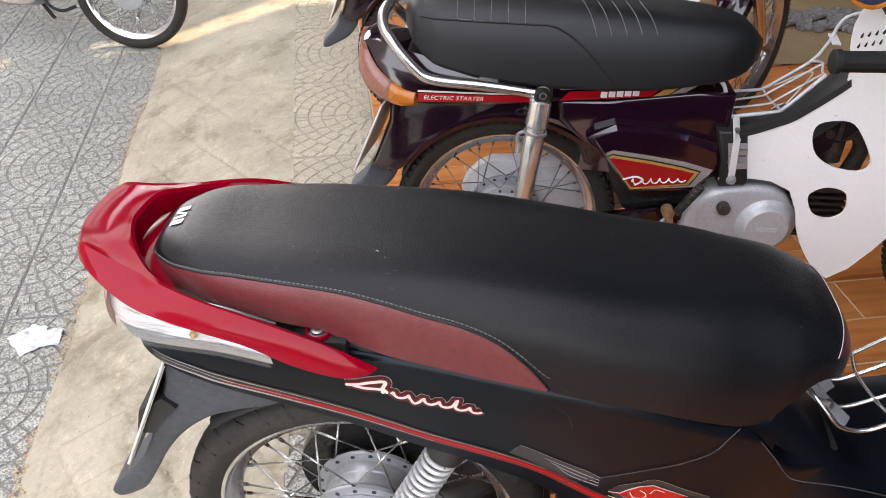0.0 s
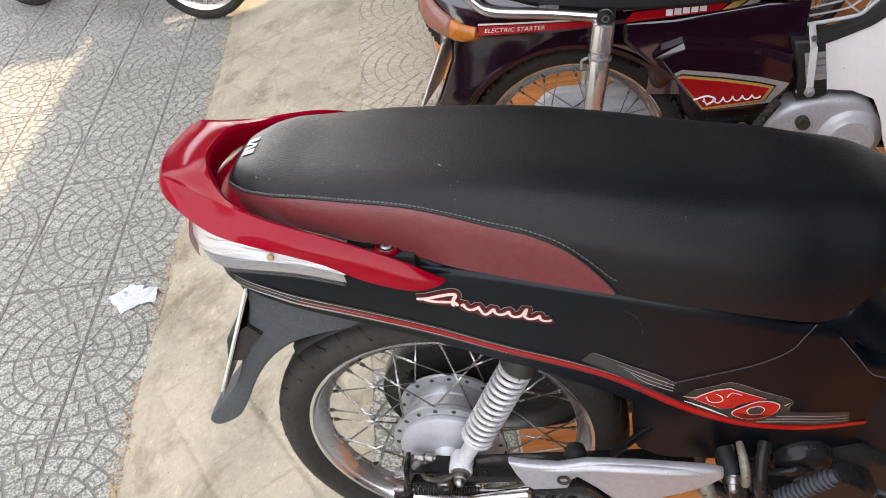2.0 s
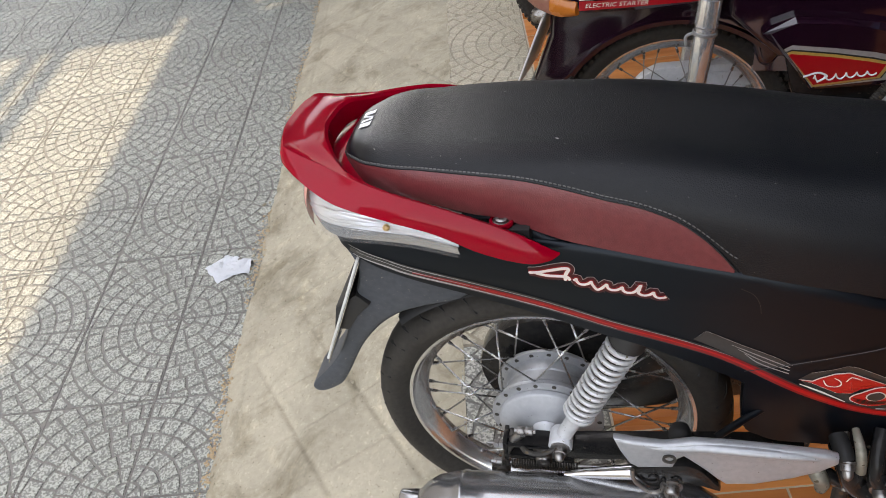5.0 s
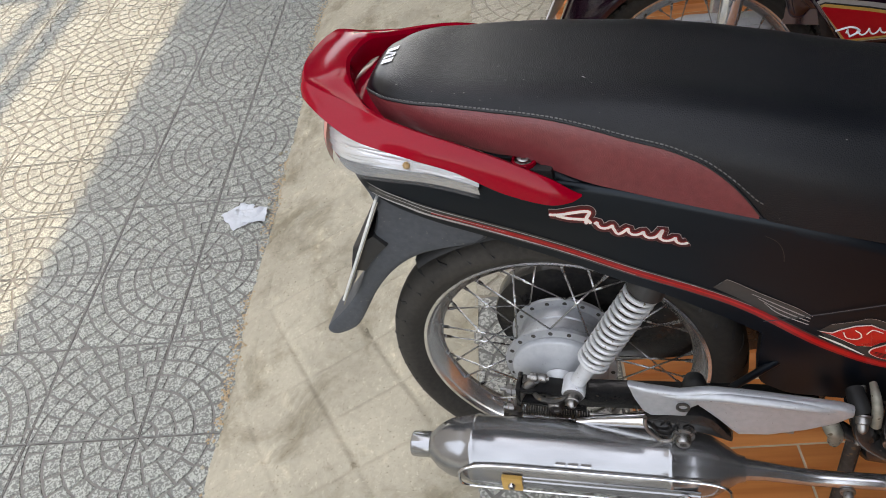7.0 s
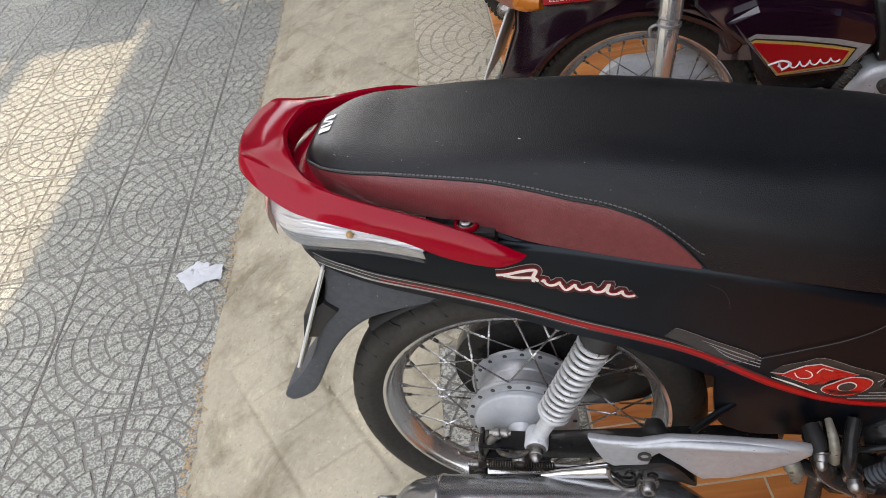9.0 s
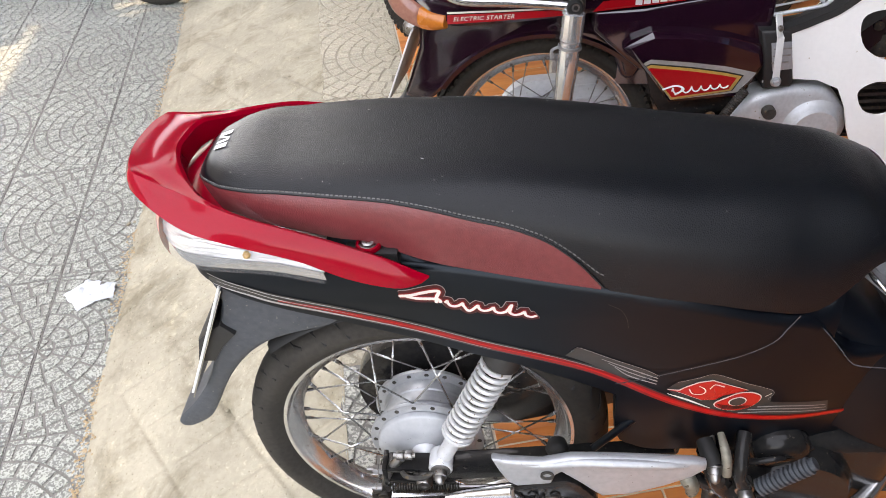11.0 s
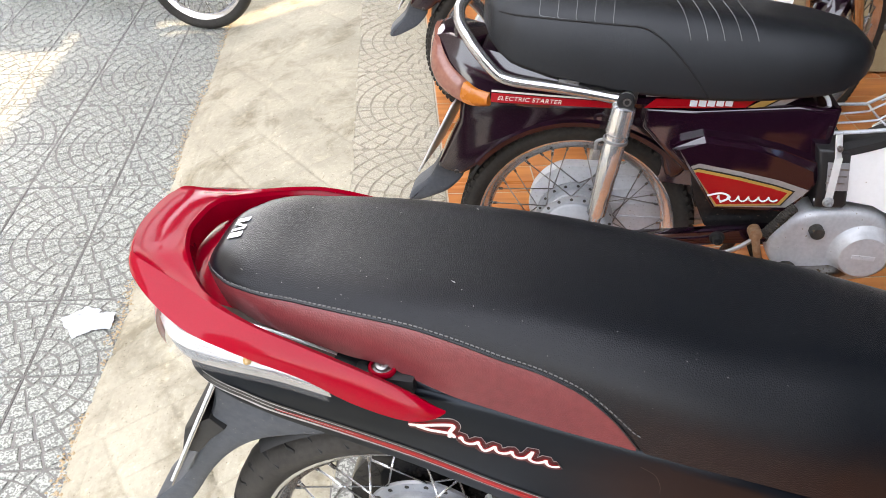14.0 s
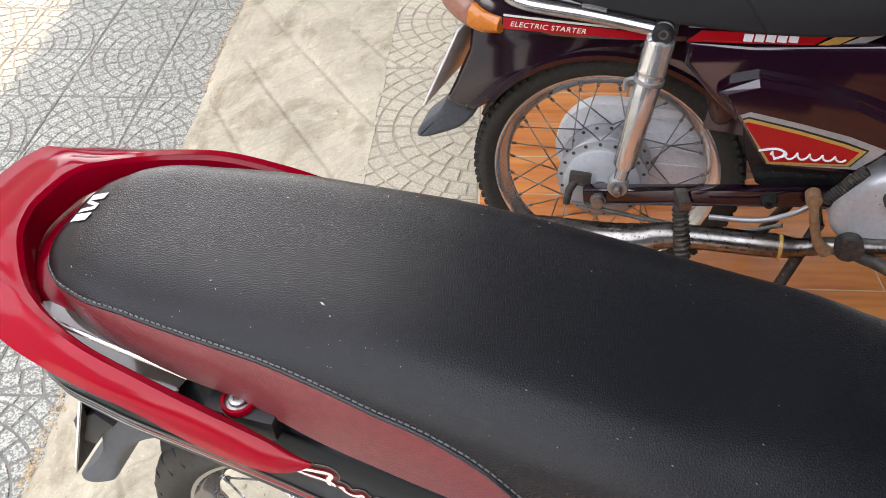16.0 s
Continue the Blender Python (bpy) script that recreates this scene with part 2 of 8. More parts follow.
M["decal_smoke"] = surface("smoked_decal_film", (0.030, 0.029, 0.027), (0.042, 0.040, 0.037), rough=0.3)
M["decal_black"] = surface("black_decal", (0.008, 0.008, 0.008), (0.012, 0.012, 0.012), rough=0.3)
M["decal_cream"] = surface("cream_decal", (0.68, 0.62, 0.56), (0.76, 0.7, 0.64), rough=0.35)
M["clear"] = glassy("clear_lamp_plastic", (0.95, 0.97, 1.0), 0.03, 0.07)
M["reflector"] = surface("ribbed_reflector", (0.92, 0.93, 0.94), (0.86, 0.87, 0.88), rough=0.14, metal=0.7, scale=30)
M["blue"] = surface("blue_plastic", (0.008, 0.05, 0.30), (0.012, 0.07, 0.36), rough=0.3, coat=0.4)
M["light_alloy"] = surface("light_grey_paint", (0.54, 0.555, 0.57), (0.64, 0.65, 0.665), rough=0.42, metal=0.15, scale=10, specks=(300, 0.72, (0.3, 0.28, 0.25)))
# dark tone of the unseen blocks across the street
M["plaster_dark"] = surface("dark_unseen_front", (0.22, 0.20, 0.18), (0.28, 0.26, 0.23), rough=0.85, scale=2, bump=0.3, bump_scale=120)
M["paper"] = surface("crumpled_tissue", (0.60, 0.63, 0.66), (0.53, 0.56, 0.59), rough=0.9)
# dark brown of the unseen walls, picked to keep reflections dark
M["brown_wall"] = surface("dark_brown_blocker", (0.055, 0.043, 0.035), (0.042, 0.034, 0.028), rough=0.8, scale=2, bump=0.3, bump_scale=120)
# bluish tone picked for what the saddle mirrors of the unseen overhang
M["blue_sheet"] = surface("bluish_blocker_sheet", (0.22, 0.27, 0.33), (0.26, 0.31, 0.37), rough=0.5, scale=3)
# tone of the unseen roof, dark so that saddle reflections stay dark
M["roof_sheet"] = surface("dark_blocker_sheet", (0.06, 0.073, 0.088), (0.05, 0.062, 0.074), rough=0.7, metal=0.1, scale=3)


# ---- mesh helpers ----
def part(name, bm, material, parent=None, label="", m=None, smooth=True, angle=42):
    """Links a bmesh as one mesh object under a thing or a part."""
    bmesh.ops.recalc_face_normals(bm, faces=bm.faces)
    return shared(name, mesh_of(name, bm, material, smooth, angle), parent, label, m)


def mesh_of(name, bm, material, smooth=True, angle=42):
    me = bpy.data.meshes.new(name)
    if smooth:
        lim = radians(angle)
        for e in bm.edges:
            e.smooth = len(e.link_faces) == 2 and e.calc_face_angle(0.0) < lim
        for f in bm.faces:
            f.smooth = True
    bm.to_mesh(me)
    bm.free()
    me.materials.append(M[material])
    return me


def shared(name, me, parent=None, label="", m=None):
    ob = new(name, me)
    if parent:
        ob.parent = parent
    if m is not None:
        ob.matrix_basis = m
    if label:
        ob["label"] = label
    return ob


def thing(name, m, label, category, group=""):
    ob = new(name)
    ob.matrix_basis = m
    ob.empty_display_size = 0.1
    return tagged(ob, label, category, group)


def spline(pts, n):
    """n+1 points along a smooth line through pts (any number of columns)."""
    p = np.array(pts, float)
    if len(p) < 3:
        s = np.linspace(0, 1, n + 1)[:, None]
        return p[0] * (1 - s) + p[-1] * s
    d = np.r_[0, np.cumsum(np.linalg.norm(np.diff(p[:, :3], axis=0), axis=1) + 1e-9)]
    p = np.vstack([2 * p[0] - p[1], p, 2 * p[-1] - p[-2]])
    out = []
    for s in np.linspace(0, d[-1], n + 1):
        i = min(int(np.searchsorted(d, s, "right")) - 1, len(d) - 2)
        f = (s - d[i]) / (d[i + 1] - d[i])
        a, b, c, e = p[i:i + 4]
        out.append(0.5 * (2 * b + (c - a) * f + (2 * a - 5 * b + 4 * c - e) * f * f + (3 * b - a - 3 * c + e) * f ** 3))
    return np.array(out)


def curve1(xs, ys):
    """A smooth function of one number through the given stations."""
    xs, ys = np.array(xs, float), np.array(ys, float)
    g = np.gradient(ys, xs)

    def f(x):
        x = min(max(x, xs[0]), xs[-1])
        i = min(max(int(np.searchsorted(xs, x)) - 1, 0), len(xs) - 2)
        h = xs[i + 1] - xs[i]
        t = (x - xs[i]) / h
        return float((2 * t ** 3 - 3 * t * t + 1) * ys[i] + (t ** 3 - 2 * t * t + t) * h * g[i] + (3 * t * t - 2 * t ** 3) * ys[i + 1] + (t ** 3 - t * t) * h * g[i + 1])
    return f


def rings(bm, rows, closed=True, caps=True):
    """Skins rows of points; closed: each row is a loop."""
    vs = [[bm.verts.new(tuple(p)) for p in row] for row in rows]
    n = len(vs[0])
    for a, b in zip(vs, vs[1:]):
        for i in range(n if closed else n - 1):
            j = (i + 1) % n
            bm.faces.new((a[i], a[j], b[j], b[i]))
    if closed and caps:
        bm.faces.new(vs[0][::-1])
        bm.faces.new(vs[-1])
    return bm


def tube(bm, pts, r, seg=10, n=None, closed=False):
    """A round bar along a smooth line; r: one radius or one for each point."""
    q = [(*p, (r[i] if isinstance(r, (list, tuple)) else r)) for i, p in enumerate(pts)]
    q = spline(q, n) if n else np.array(q, float)
    rows, up = [], None
    for i in range(len(q)):
        t = Vector(q[min(i + 1, len(q) - 1)][:3]) - Vector(q[max(i - 1, 0)][:3])
        t.normalize()
        if up is None:
            up = t.orthogonal()
        up = (up - t * up.dot(t)).normalized()
        sd = t.cross(up)
        rows.append([Vector(q[i][:3]) + (up * math.cos(a) + sd * math.sin(a)) * q[i][3] for a in (2 * math.pi * j / seg for j in range(seg))])
    return rings(bm, rows)


def lathe(bm, prof, seg=48, axis="y", centre=(0, 0, 0), closed=False):
    """Turns a profile of (radius, along) about an axis."""
    rows = []
    for r, h in prof:
        row = []
        for j in range(seg):
            a = 2 * math.pi * j / seg
            c, s = r * math.cos(a), r * math.sin(a)
            v = {"y": (c, h, s), "z": (c, s, h), "x": (h, c, s)}[axis]
            row.append(Vector(v) + Vector(centre))
        rows.append(row)
    if closed:
        rows.append(rows[0])
    rings(bm, rows, caps=not closed)
    if closed:
        bmesh.ops.remove_doubles(bm, verts=bm.verts, dist=1e-6)
    return bm


def box(bm, x0, x1, y0, y1, z0, z1, bevel=0.0, seg=2):
    q = bmesh.new()
    bmesh.ops.create_cube(q, size=1)
    for v in q.verts:
        v.co = Vector(((x0 + x1) / 2 + v.co.x * (x1 - x0), (y0 + y1) / 2 + v.co.y * (y1 - y0), (z0 + z1) / 2 + v.co.z * (z1 - z0)))
    if bevel:
        bmesh.ops.bevel(q, geom=q.edges[:], offset=bevel, segments=seg, profile=0.7, affect="EDGES")
    return absorb(bm, q)


def absorb(bm, q, m=None):
    """Adds the mesh q to bm and frees it."""
    if m is not None:
        bmesh.ops.transform(q, matrix=m, verts=q.verts)
    tmp = bpy.data.meshes.new("tmp")
    q.to_mesh(tmp)
    q.free()
    bm.from_mesh(tmp)
    bpy.data.meshes.remove(tmp)
    return bm


def plate(bm, outline, y0, y1, bevel=0.004, n=0, holes=(), seg=2):
    """A slab in the side plane from an outline of (x, z), between y0 and y1, with softened edges; n: points of a smooth closed outline."""
    o = list(outline)
    if n:
        o = smooth_loop(o, n)
    q = bmesh.new()
    vs = [q.verts.new((x, y0, z)) for x, z in o]
    edges = [q.edges.new((vs[i], vs[(i + 1) % len(vs)])) for i in range(len(vs))]
    for h in holes:
        hv = [q.verts.new((x, y0, z)) for x, z in h]
        edges += [q.edges.new((hv[i], hv[(i + 1) % len(hv)])) for i in range(len(hv))]
    if holes:
        bmesh.ops.triangle_fill(q, edges=edges, use_beauty=True)
    else:
        q.faces.new(vs)
    r = bmesh.ops.extrude_face_region(q, geom=q.faces[:])
    bmesh.ops.translate(q, verts=[v for v in r["geom"] if isinstance(v, bmesh.types.BMVert)], vec=(0, y1 - y0, 0))
    bmesh.ops.recalc_face_normals(q, faces=q.faces)
    if bevel:
        sharp = [e for e in q.edges if len(e.link_faces) == 2 and e.calc_face_angle(0) > 1.0 and abs(e.verts[0].co.y - e.verts[1].co.y) < 1e-6]
        bmesh.ops.bevel(q, geom=sharp, offset=bevel, segments=seg, profile=0.6, affect="EDGES")
    return absorb(bm, q)


def smooth_loop(o, n):
    k = len(o)
    out = []
    for i in range(k):
        a, b, c, d = (np.array(o[(i + j) % k], float) for j in (-1, 0, 1, 2))
        for s in range(n):
            f = s / n
            out.append(tuple(0.5 * (2 * b + (c - a) * f + (2 * a - 5 * b + 4 * c - d) * f * f + (3 * b - a - 3 * c + d) * f ** 3)))
    return out


def bolt(name, at, r, parent, axis="y", length=0.012, material="steel", label="", sides=6):
    """A bolt head with a washer."""
    bm = bmesh.new()
    lathe(bm, [(0.0005, -length * 0.2), (r * 1.45, -length * 0.2), (r * 1.45, 0.0), (r * 1.05, 0.001)], 20)
    lathe(bm, [(r, 0.0), (r, length * 0.75), (r * 0.8, length), (r * 0.45, length), (r * 0.4, length * 0.7), (0.0005, length * 0.7)], sides if sides > 6 else 12)
    turn = {"y": pose(0, 0, 0, 180), "z": pose(0, 0, 0, 90), "x": pose(0, 0, 0, 0, 0, -90)}[axis]
    return part(name, bm, material, parent, label, Matrix.Translation(at) @ turn)


def block_along(bm, a, b, w, h, bevel=0.003):
    """A softened bar from a to b; w across, h upwards."""
    a, b = Vector(a), Vector(b)
    d = b - a
    q = bmesh.new()
    box(q, 0, d.length, -w / 2, w / 2, -h / 2, h / 2, bevel)
    return absorb(bm, q, Matrix.Translation(a) @ d.to_track_quat("X", "Z").to_matrix().to_4x4())

# ---- ground, ramp, floor, unseen light-blocking walls and roof ----
PAVED = Matrix.Rotation(PAVE, 4, "Z")


def fan_tile():
    """One 30 cm terrazzo tile: a quarter fan of small setts about one corner, with the far corner filled by arcs of setts."""
    base, setts = bmesh.new(), bmesh.new()
    s, rnd = 0.3, random.Random(4)
    box(base, 0.0007, s - 0.0007, 0.0007, s - 0.0007, -0.03, -0.0035)
    radii = [0.0, 0.046, 0.094, 0.142, 0.190, 0.238, 0.286, 0.334, 0.382, 0.43]
    gap = 0.0027
    for k in range(len(radii) - 1):
        r0, r1 = radii[k] + gap, radii[k + 1] - gap
        mid = (r0 + r1) / 2
        n = max(2, round(mid * math.pi / 2 / 0.05))
        for i in range(n):
            off = 0.5 * (k % 2)
            a0, a1 = (i + (off if off else 0)) / n, (i + 1 + (off if off else 0)) / n
            for b0, b1 in ((a0, min(a1, 1.0)),) + (((0.0, off / n),) if off and i == 0 else ()):
                if b1 - b0 < 0.3 / n:
                    continue
                t0, t1 = b0 * math.pi / 2 + gap / mid, b1 * math.pi / 2 - gap / mid
                poly = [(r0, t0), (r1, t0), (r1, (t0 + t1) / 2), (r1, t1), (r0, t1), (r0, (t0 + t1) / 2)]
                if k == 0:
                    poly = [(gap * 1.6, (t0 + t1) / 2), (r1, t0), (r1, (t0 + t1) / 2), (r1, t1)]
                pts = [(r * math.cos(t), r * math.sin(t)) for r, t in poly]
                pts = [(x + rnd.uniform(-1, 1) * 0.0016, y + rnd.uniform(-1, 1) * 0.0016) for x, y in pts]
                pts = clip_square(pts, 0.004, s - 0.004)
                if len(pts) < 3 or area(pts) < 1.2e-4:
                    continue
                top = -0.0006 + rnd.uniform(-1, 1) * 0.0006
                cx, cy = sum(p[0] for p in pts) / len(pts), sum(p[1] for p in pts) / len(pts)
                lo = [setts.verts.new((x, y, -0.004)) for x, y in pts]
                hi = [setts.verts.new((cx + (x - cx) * 0.93, cy + (y - cy) * 0.93, top)) for x, y in pts]
                for j in range(len(pts)):
                    q = (j + 1) % len(pts)
                    setts.faces.new((lo[j], lo[q], hi[q], hi[j]))
                setts.faces.new(hi)
    return base, setts


def area(p):
    return abs(sum(p[i][0] * p[(i + 1) % len(p)][1] - p[(i + 1) % len(p)][0] * p[i][1] for i in range(len(p)))) / 2


def clip_square(pts, lo, hi):
    for ax, lim, sg in ((0, lo, 1), (0, hi, -1), (1, lo, 1), (1, hi, -1)):
        out = []
        for i in range(len(pts)):
            a, b = pts[i], pts[(i + 1) % len(pts)]
            ina, inb = (a[ax] - lim) * sg >= 0, (b[ax] - lim) * sg >= 0
            if ina:
                out.append(a)
            if ina != inb:
                f = (lim - a[ax]) / (b[ax] - a[ax])
                out.append((a[0] + (b[0] - a[0]) * f, a[1] + (b[1] - a[1]) * f))
        pts = out
        if len(pts) < 3:
            return []
    return pts


def terrazzo(name, a, b, lo, hi):
    m = surface(name, a, b, rough=0.75, scale=3.0, fine=40, bump=0.4, bump_scale=400, island=0.06, stain=0.6)
    n, k = m.node_tree.nodes, m.node_tree.links
    p = n["Principled BSDF"]
    col = p.inputs["Base Color"].links[0].from_socket
    tc = n["Texture Coordinate"]
    v = n.new("ShaderNodeTexVoronoi")
    v.inputs["Scale"].default_value = 250
    k.new(tc.outputs["Object"], v.inputs["Vector"])
    bw = n.new("ShaderNodeRGBToBW")
    k.new(v.outputs["Color"], bw.inputs[0])
    r = n.new("ShaderNodeValToRGB")
    r.color_ramp.elements[0].position, r.color_ramp.elements[1].position = 0.42, 0.60
    r.color_ramp.elements[0].color, r.color_ramp.elements[1].color = (lo, lo, lo, 1), (hi, hi, hi * 0.98, 1)
    k.new(bw.outputs[0], r.inputs[0])
    mx = n.new("ShaderNodeMix")
    mx.data_type, mx.blend_type = "RGBA", "MULTIPLY"
    mx.inputs["Factor"].default_value = 1.0
    k.new(col, mx.inputs["A"])
    k.new(r.outputs[0], mx.inputs["B"])
    k.new(mx.outputs["Result"], p.inputs["Base Color"])
    return m


M["sett"] = terrazzo("terrazzo_sett", (0.24, 0.247, 0.222), (0.325, 0.333, 0.30), 0.66, 1.48)
M["sandy_joint"] = surface("sandy_joint", (0.20, 0.165, 0.125), (0.30, 0.25, 0.19), rough=0.95, scale=7)
M["dusty_sett"] = terrazzo("dusty_terrazzo_sett", (0.42, 0.375, 0.29), (0.50, 0.45, 0.355), 0.90, 1.12)
M["swept_sett"] = terrazzo("swept_terrazzo_sett", (0.33, 0.33, 0.30), (0.42, 0.415, 0.375), 0.66, 1.5)
M["dusty_bed"] = surface("dusty_joint", (0.30, 0.262, 0.20), (0.40, 0.355, 0.28), rough=0.9, scale=9)
M["tile_bed"] = surface("cement_joint", (0.165, 0.158, 0.145), (0.23, 0.22, 0.20), rough=0.9, scale=8)
M["concrete"] = surface("worn_ramp_concrete", (0.465, 0.42, 0.325), (0.34, 0.305, 0.235), rough=0.85, scale=4.5, fine=60, bump=1.0, bump_scale=70, stain=0.72,
                        specks=(150, 0.73, (0.22, 0.19, 0.14)))


def stained(m, tint, scale, lo, hi, seed):
    """Adds one more layer of patchy stains to a surface."""
    n, k = m.node_tree.nodes, m.node_tree.links
    p = n["Principled BSDF"]
    col = p.inputs["Base Color"].links[0].from_socket
    mp = n.new("ShaderNodeMapping")
    mp.inputs["Location"].default_value = (seed, seed * 0.7, 0)
    k.new(n["Texture Coordinate"].outputs["Object"], mp.inputs[0])
    t = n.new("ShaderNodeTexNoise")
    t.inputs["Scale"].default_value, t.inputs["Detail"].default_value, t.inputs["Roughness"].default_value = scale, 8, 0.7
    t.inputs["Distortion"].default_value = 0.6
    k.new(mp.outputs[0], t.inputs["Vector"])
    r = n.new("ShaderNodeMapRange")
    r.inputs["From Min"].default_value, r.inputs["From Max"].default_value = lo, hi
    k.new(t.outputs[0], r.inputs[0])
    mx = n.new("ShaderNodeMix")
    mx.data_type, mx.blend_type = "RGBA", "MULTIPLY"
    k.new(r.outputs[0], mx.inputs["Factor"])
    k.new(col, mx.inputs["A"])
    mx.inputs["B"].default_value = (*tint, 1)
    k.new(mx.outputs["Result"], p.inputs["Base Color"])


stained(M["concrete"], (0.66, 0.64, 0.60), 5.0, 0.50, 0.66, 3.1)
stained(M["concrete"], (1.28, 1.26, 1.22), 11.0, 0.56, 0.72, 8.4)
stained(M["concrete"], (0.55, 0.50, 0.45), 38.0, 0.62, 0.72, 5.2)
stained(M["concrete"], (1.30, 1.30, 1.28), 95.0, 0.57, 0.66, 2.7)
stained(M["concrete"], (0.62, 0.60, 0.56), 150.0, 0.60, 0.68, 6.6)
M["soil"] = surface("sandy_soil", (0.28, 0.19, 0.10), (0.36, 0.26, 0.15), rough=0.95, scale=4, bump=0.8, bump_scale=60)
M["gravel"] = surface("grey_gravel", (0.17, 0.165, 0.16), (0.3, 0.29, 0.28), rough=0.9, island=0.2)
M["asphalt"] = surface("asphalt", (0.05, 0.05, 0.05), (0.065, 0.063, 0.06), rough=0.9, scale=3, bump=0.5, bump_scale=200)
M["grout"] = surface("pale_grout", (0.56, 0.46, 0.34), (0.66, 0.55, 0.42), rough=0.85)


def plank_material():
    m = surface("orange_wood_look_ceramic", (0.50, 0.135, 0.034), (0.80, 0.31, 0.10), rough=0.28, scale=7, fine=42, island=0.10, rough_var=0.06, coat=0.15)
    n, k = m.node_tree.nodes, m.node_tree.links
    tc = n["Texture Coordinate"]
    mp = n.new("ShaderNodeMapping")
    mp.inputs["Scale"].default_value = (0.09, 1.0, 1.0)
    k.new(tc.outputs["Object"], mp.inputs["Vector"])
    oi = n.new("ShaderNodeObjectInfo")
    sc = n.new("ShaderNodeVectorMath")
    sc.operation = "SCALE"
    k.new(oi.outputs["Location"], sc.inputs[0])
    sc.inputs["Scale"].default_value = 3.7
    ad = n.new("ShaderNodeVectorMath")
    k.new(mp.outputs[0], ad.inputs[0])
    k.new(sc.outputs[0], ad.inputs[1])
    for q in n:
        if q.type == "TEX_NOISE":
            k.new(ad.outputs[0], q.inputs["Vector"])
    return m


M["plank"] = plank_material()

# street pavement: one sheet out to the horizon under the tiles
g = bmesh.new()
box(g, -60, 60, -60, 60, LOW - 0.30, LOW - 0.012)
ground = part("ground", g, "tile_bed", None, smooth=False)
tagged(ground, "grey-brown cement ground sheet under the paving, reaching far out", "ground", kind="structure")
g = bmesh.new()
box(g, -14.0, -5.8, -40, 40, LOW - 0.2, LOW - 0.008)
road = part("road", g, "asphalt", None, m=PAVED, smooth=False)
tagged(road, "grey asphalt street beside the pavement", "road", kind="structure")

pavement = thing("pavement", Matrix.Identity(4), "street pavement of grey terrazzo tiles in a fan pattern", "pavement")
pavement["kind"] = "structure"
g = bmesh.new()
box(g, -5.8, -0.55, -4.5, 8.0, LOW - 0.25, LOW - 0.008)
part("tile_bed", g, "sandy_joint", pavement, m=PAVED, smooth=False)

# porch floor slab with its fall
SLAB = PAVED @ Matrix.Translation((0, 0, UP)) @ Matrix.Rotation(math.atan(FALL), 4, "X")
porch_floor = thing("porch_floor", SLAB, "raised porch floor of orange wood-look ceramic planks with pale grout", "floor")
porch_floor["kind"] = "structure"
g = bmesh.new()
box(g, -0.16, 4.2, -4.0, 4.6, -0.26, -0.0045)
part("slab", g, "grout", porch_floor, smooth=False)

# concrete ramp with scored diagonal grooves and a crumbling toe
ramp = thing("ramp", Matrix.Identity(4), "worn cement ramp with scored diagonal lines, sand-stained edge", "ramp")
ramp["kind"] = "structure"
g = bmesh.new()
rnd = random.Random(8)


def score(u, v):
    """Depth of the shallow scored lines that cross the ramp slantwise."""
    dep = 0.0
    wob = 0.012 * noise.noise((u * 3, v * 3, 7))
    for a, b, pitch in ((1.75, 1.0, 0.17), (-0.30, 1.0, 0.16)):
        w = (v * b + u * a + wob) / math.hypot(a, b) / pitch
        d = abs(w - round(w)) * pitch
        fade = 0.35 + 0.65 * max(0.0, min(1.0, 0.5 + 1.6 * noise.noise((u * 1.7 + a * 9, v * 1.7, 3))))
        dep = max(dep, 0.0095 * fade * max(0.0, 1 - d / 0.012))
    d = abs(u - (U_TOE + 0.075 + 0.008 * noise.noise((v * 1.3, 2, 8))))
    dep = max(dep, 0.0075 * (0.5 + 0.5 * noise.noise((v * 1.1, 4, 4))) * max(0.0, 1 - d / 0.010))
    return dep


NU = 120
STATIONS = list(np.linspace(-2.2, -1.1, 60)) + list(np.linspace(-1.094, 1.9, 560)) + list(np.linspace(1.91, 5.0, 160))
rows = []
U_TOE, U_TOP = -0.835, -0.157
for v in STATIONS:
    v = float(v)
    toe = U_TOE + 0.016 * noise.noise((v * 2.1, 0, 0)) + 0.010 * noise.noise((v * 9, 3, 0)) + 0.02 * noise.noise((v * 0.6, 5, 0))
    row = []
    for i in range(NU + 1):
        f = i / NU
        u = toe + (U_TOP + 0.006 * noise.noise((v * 7, 9, 0)) - toe) * f
        zt = porch(v) + 0.0012
        z = LOW + 0.006 + (zt - LOW - 0.006) * (f ** 0.93)
        if f < 0.06:
            z -= 0.012 * (1 - f / 0.06) ** 2
        z += 0.004 * noise.noise((u * 5, v * 5, 1)) * min(1, f * 6) * min(1, (1 - f) * 10) + 0.0015 * noise.noise((u * 30, v * 30, 2))
        z -= score(u, v)
        row.append(uv(u, v, z))
    rows.append([uv(toe, v, LOW - 0.05)] + row + [uv(U_TOP, v, LOW - 0.05)])
rings(g, rows, closed=True, caps=True)
part("ramp_body", g, "concrete", ramp)


def ramp_z(u, v):
    f = (u - U_TOE) / (U_TOP - U_TOE)
    return LOW + 0.006 + (porch(v) - 0.004 - LOW - 0.006) * (f ** 0.93)


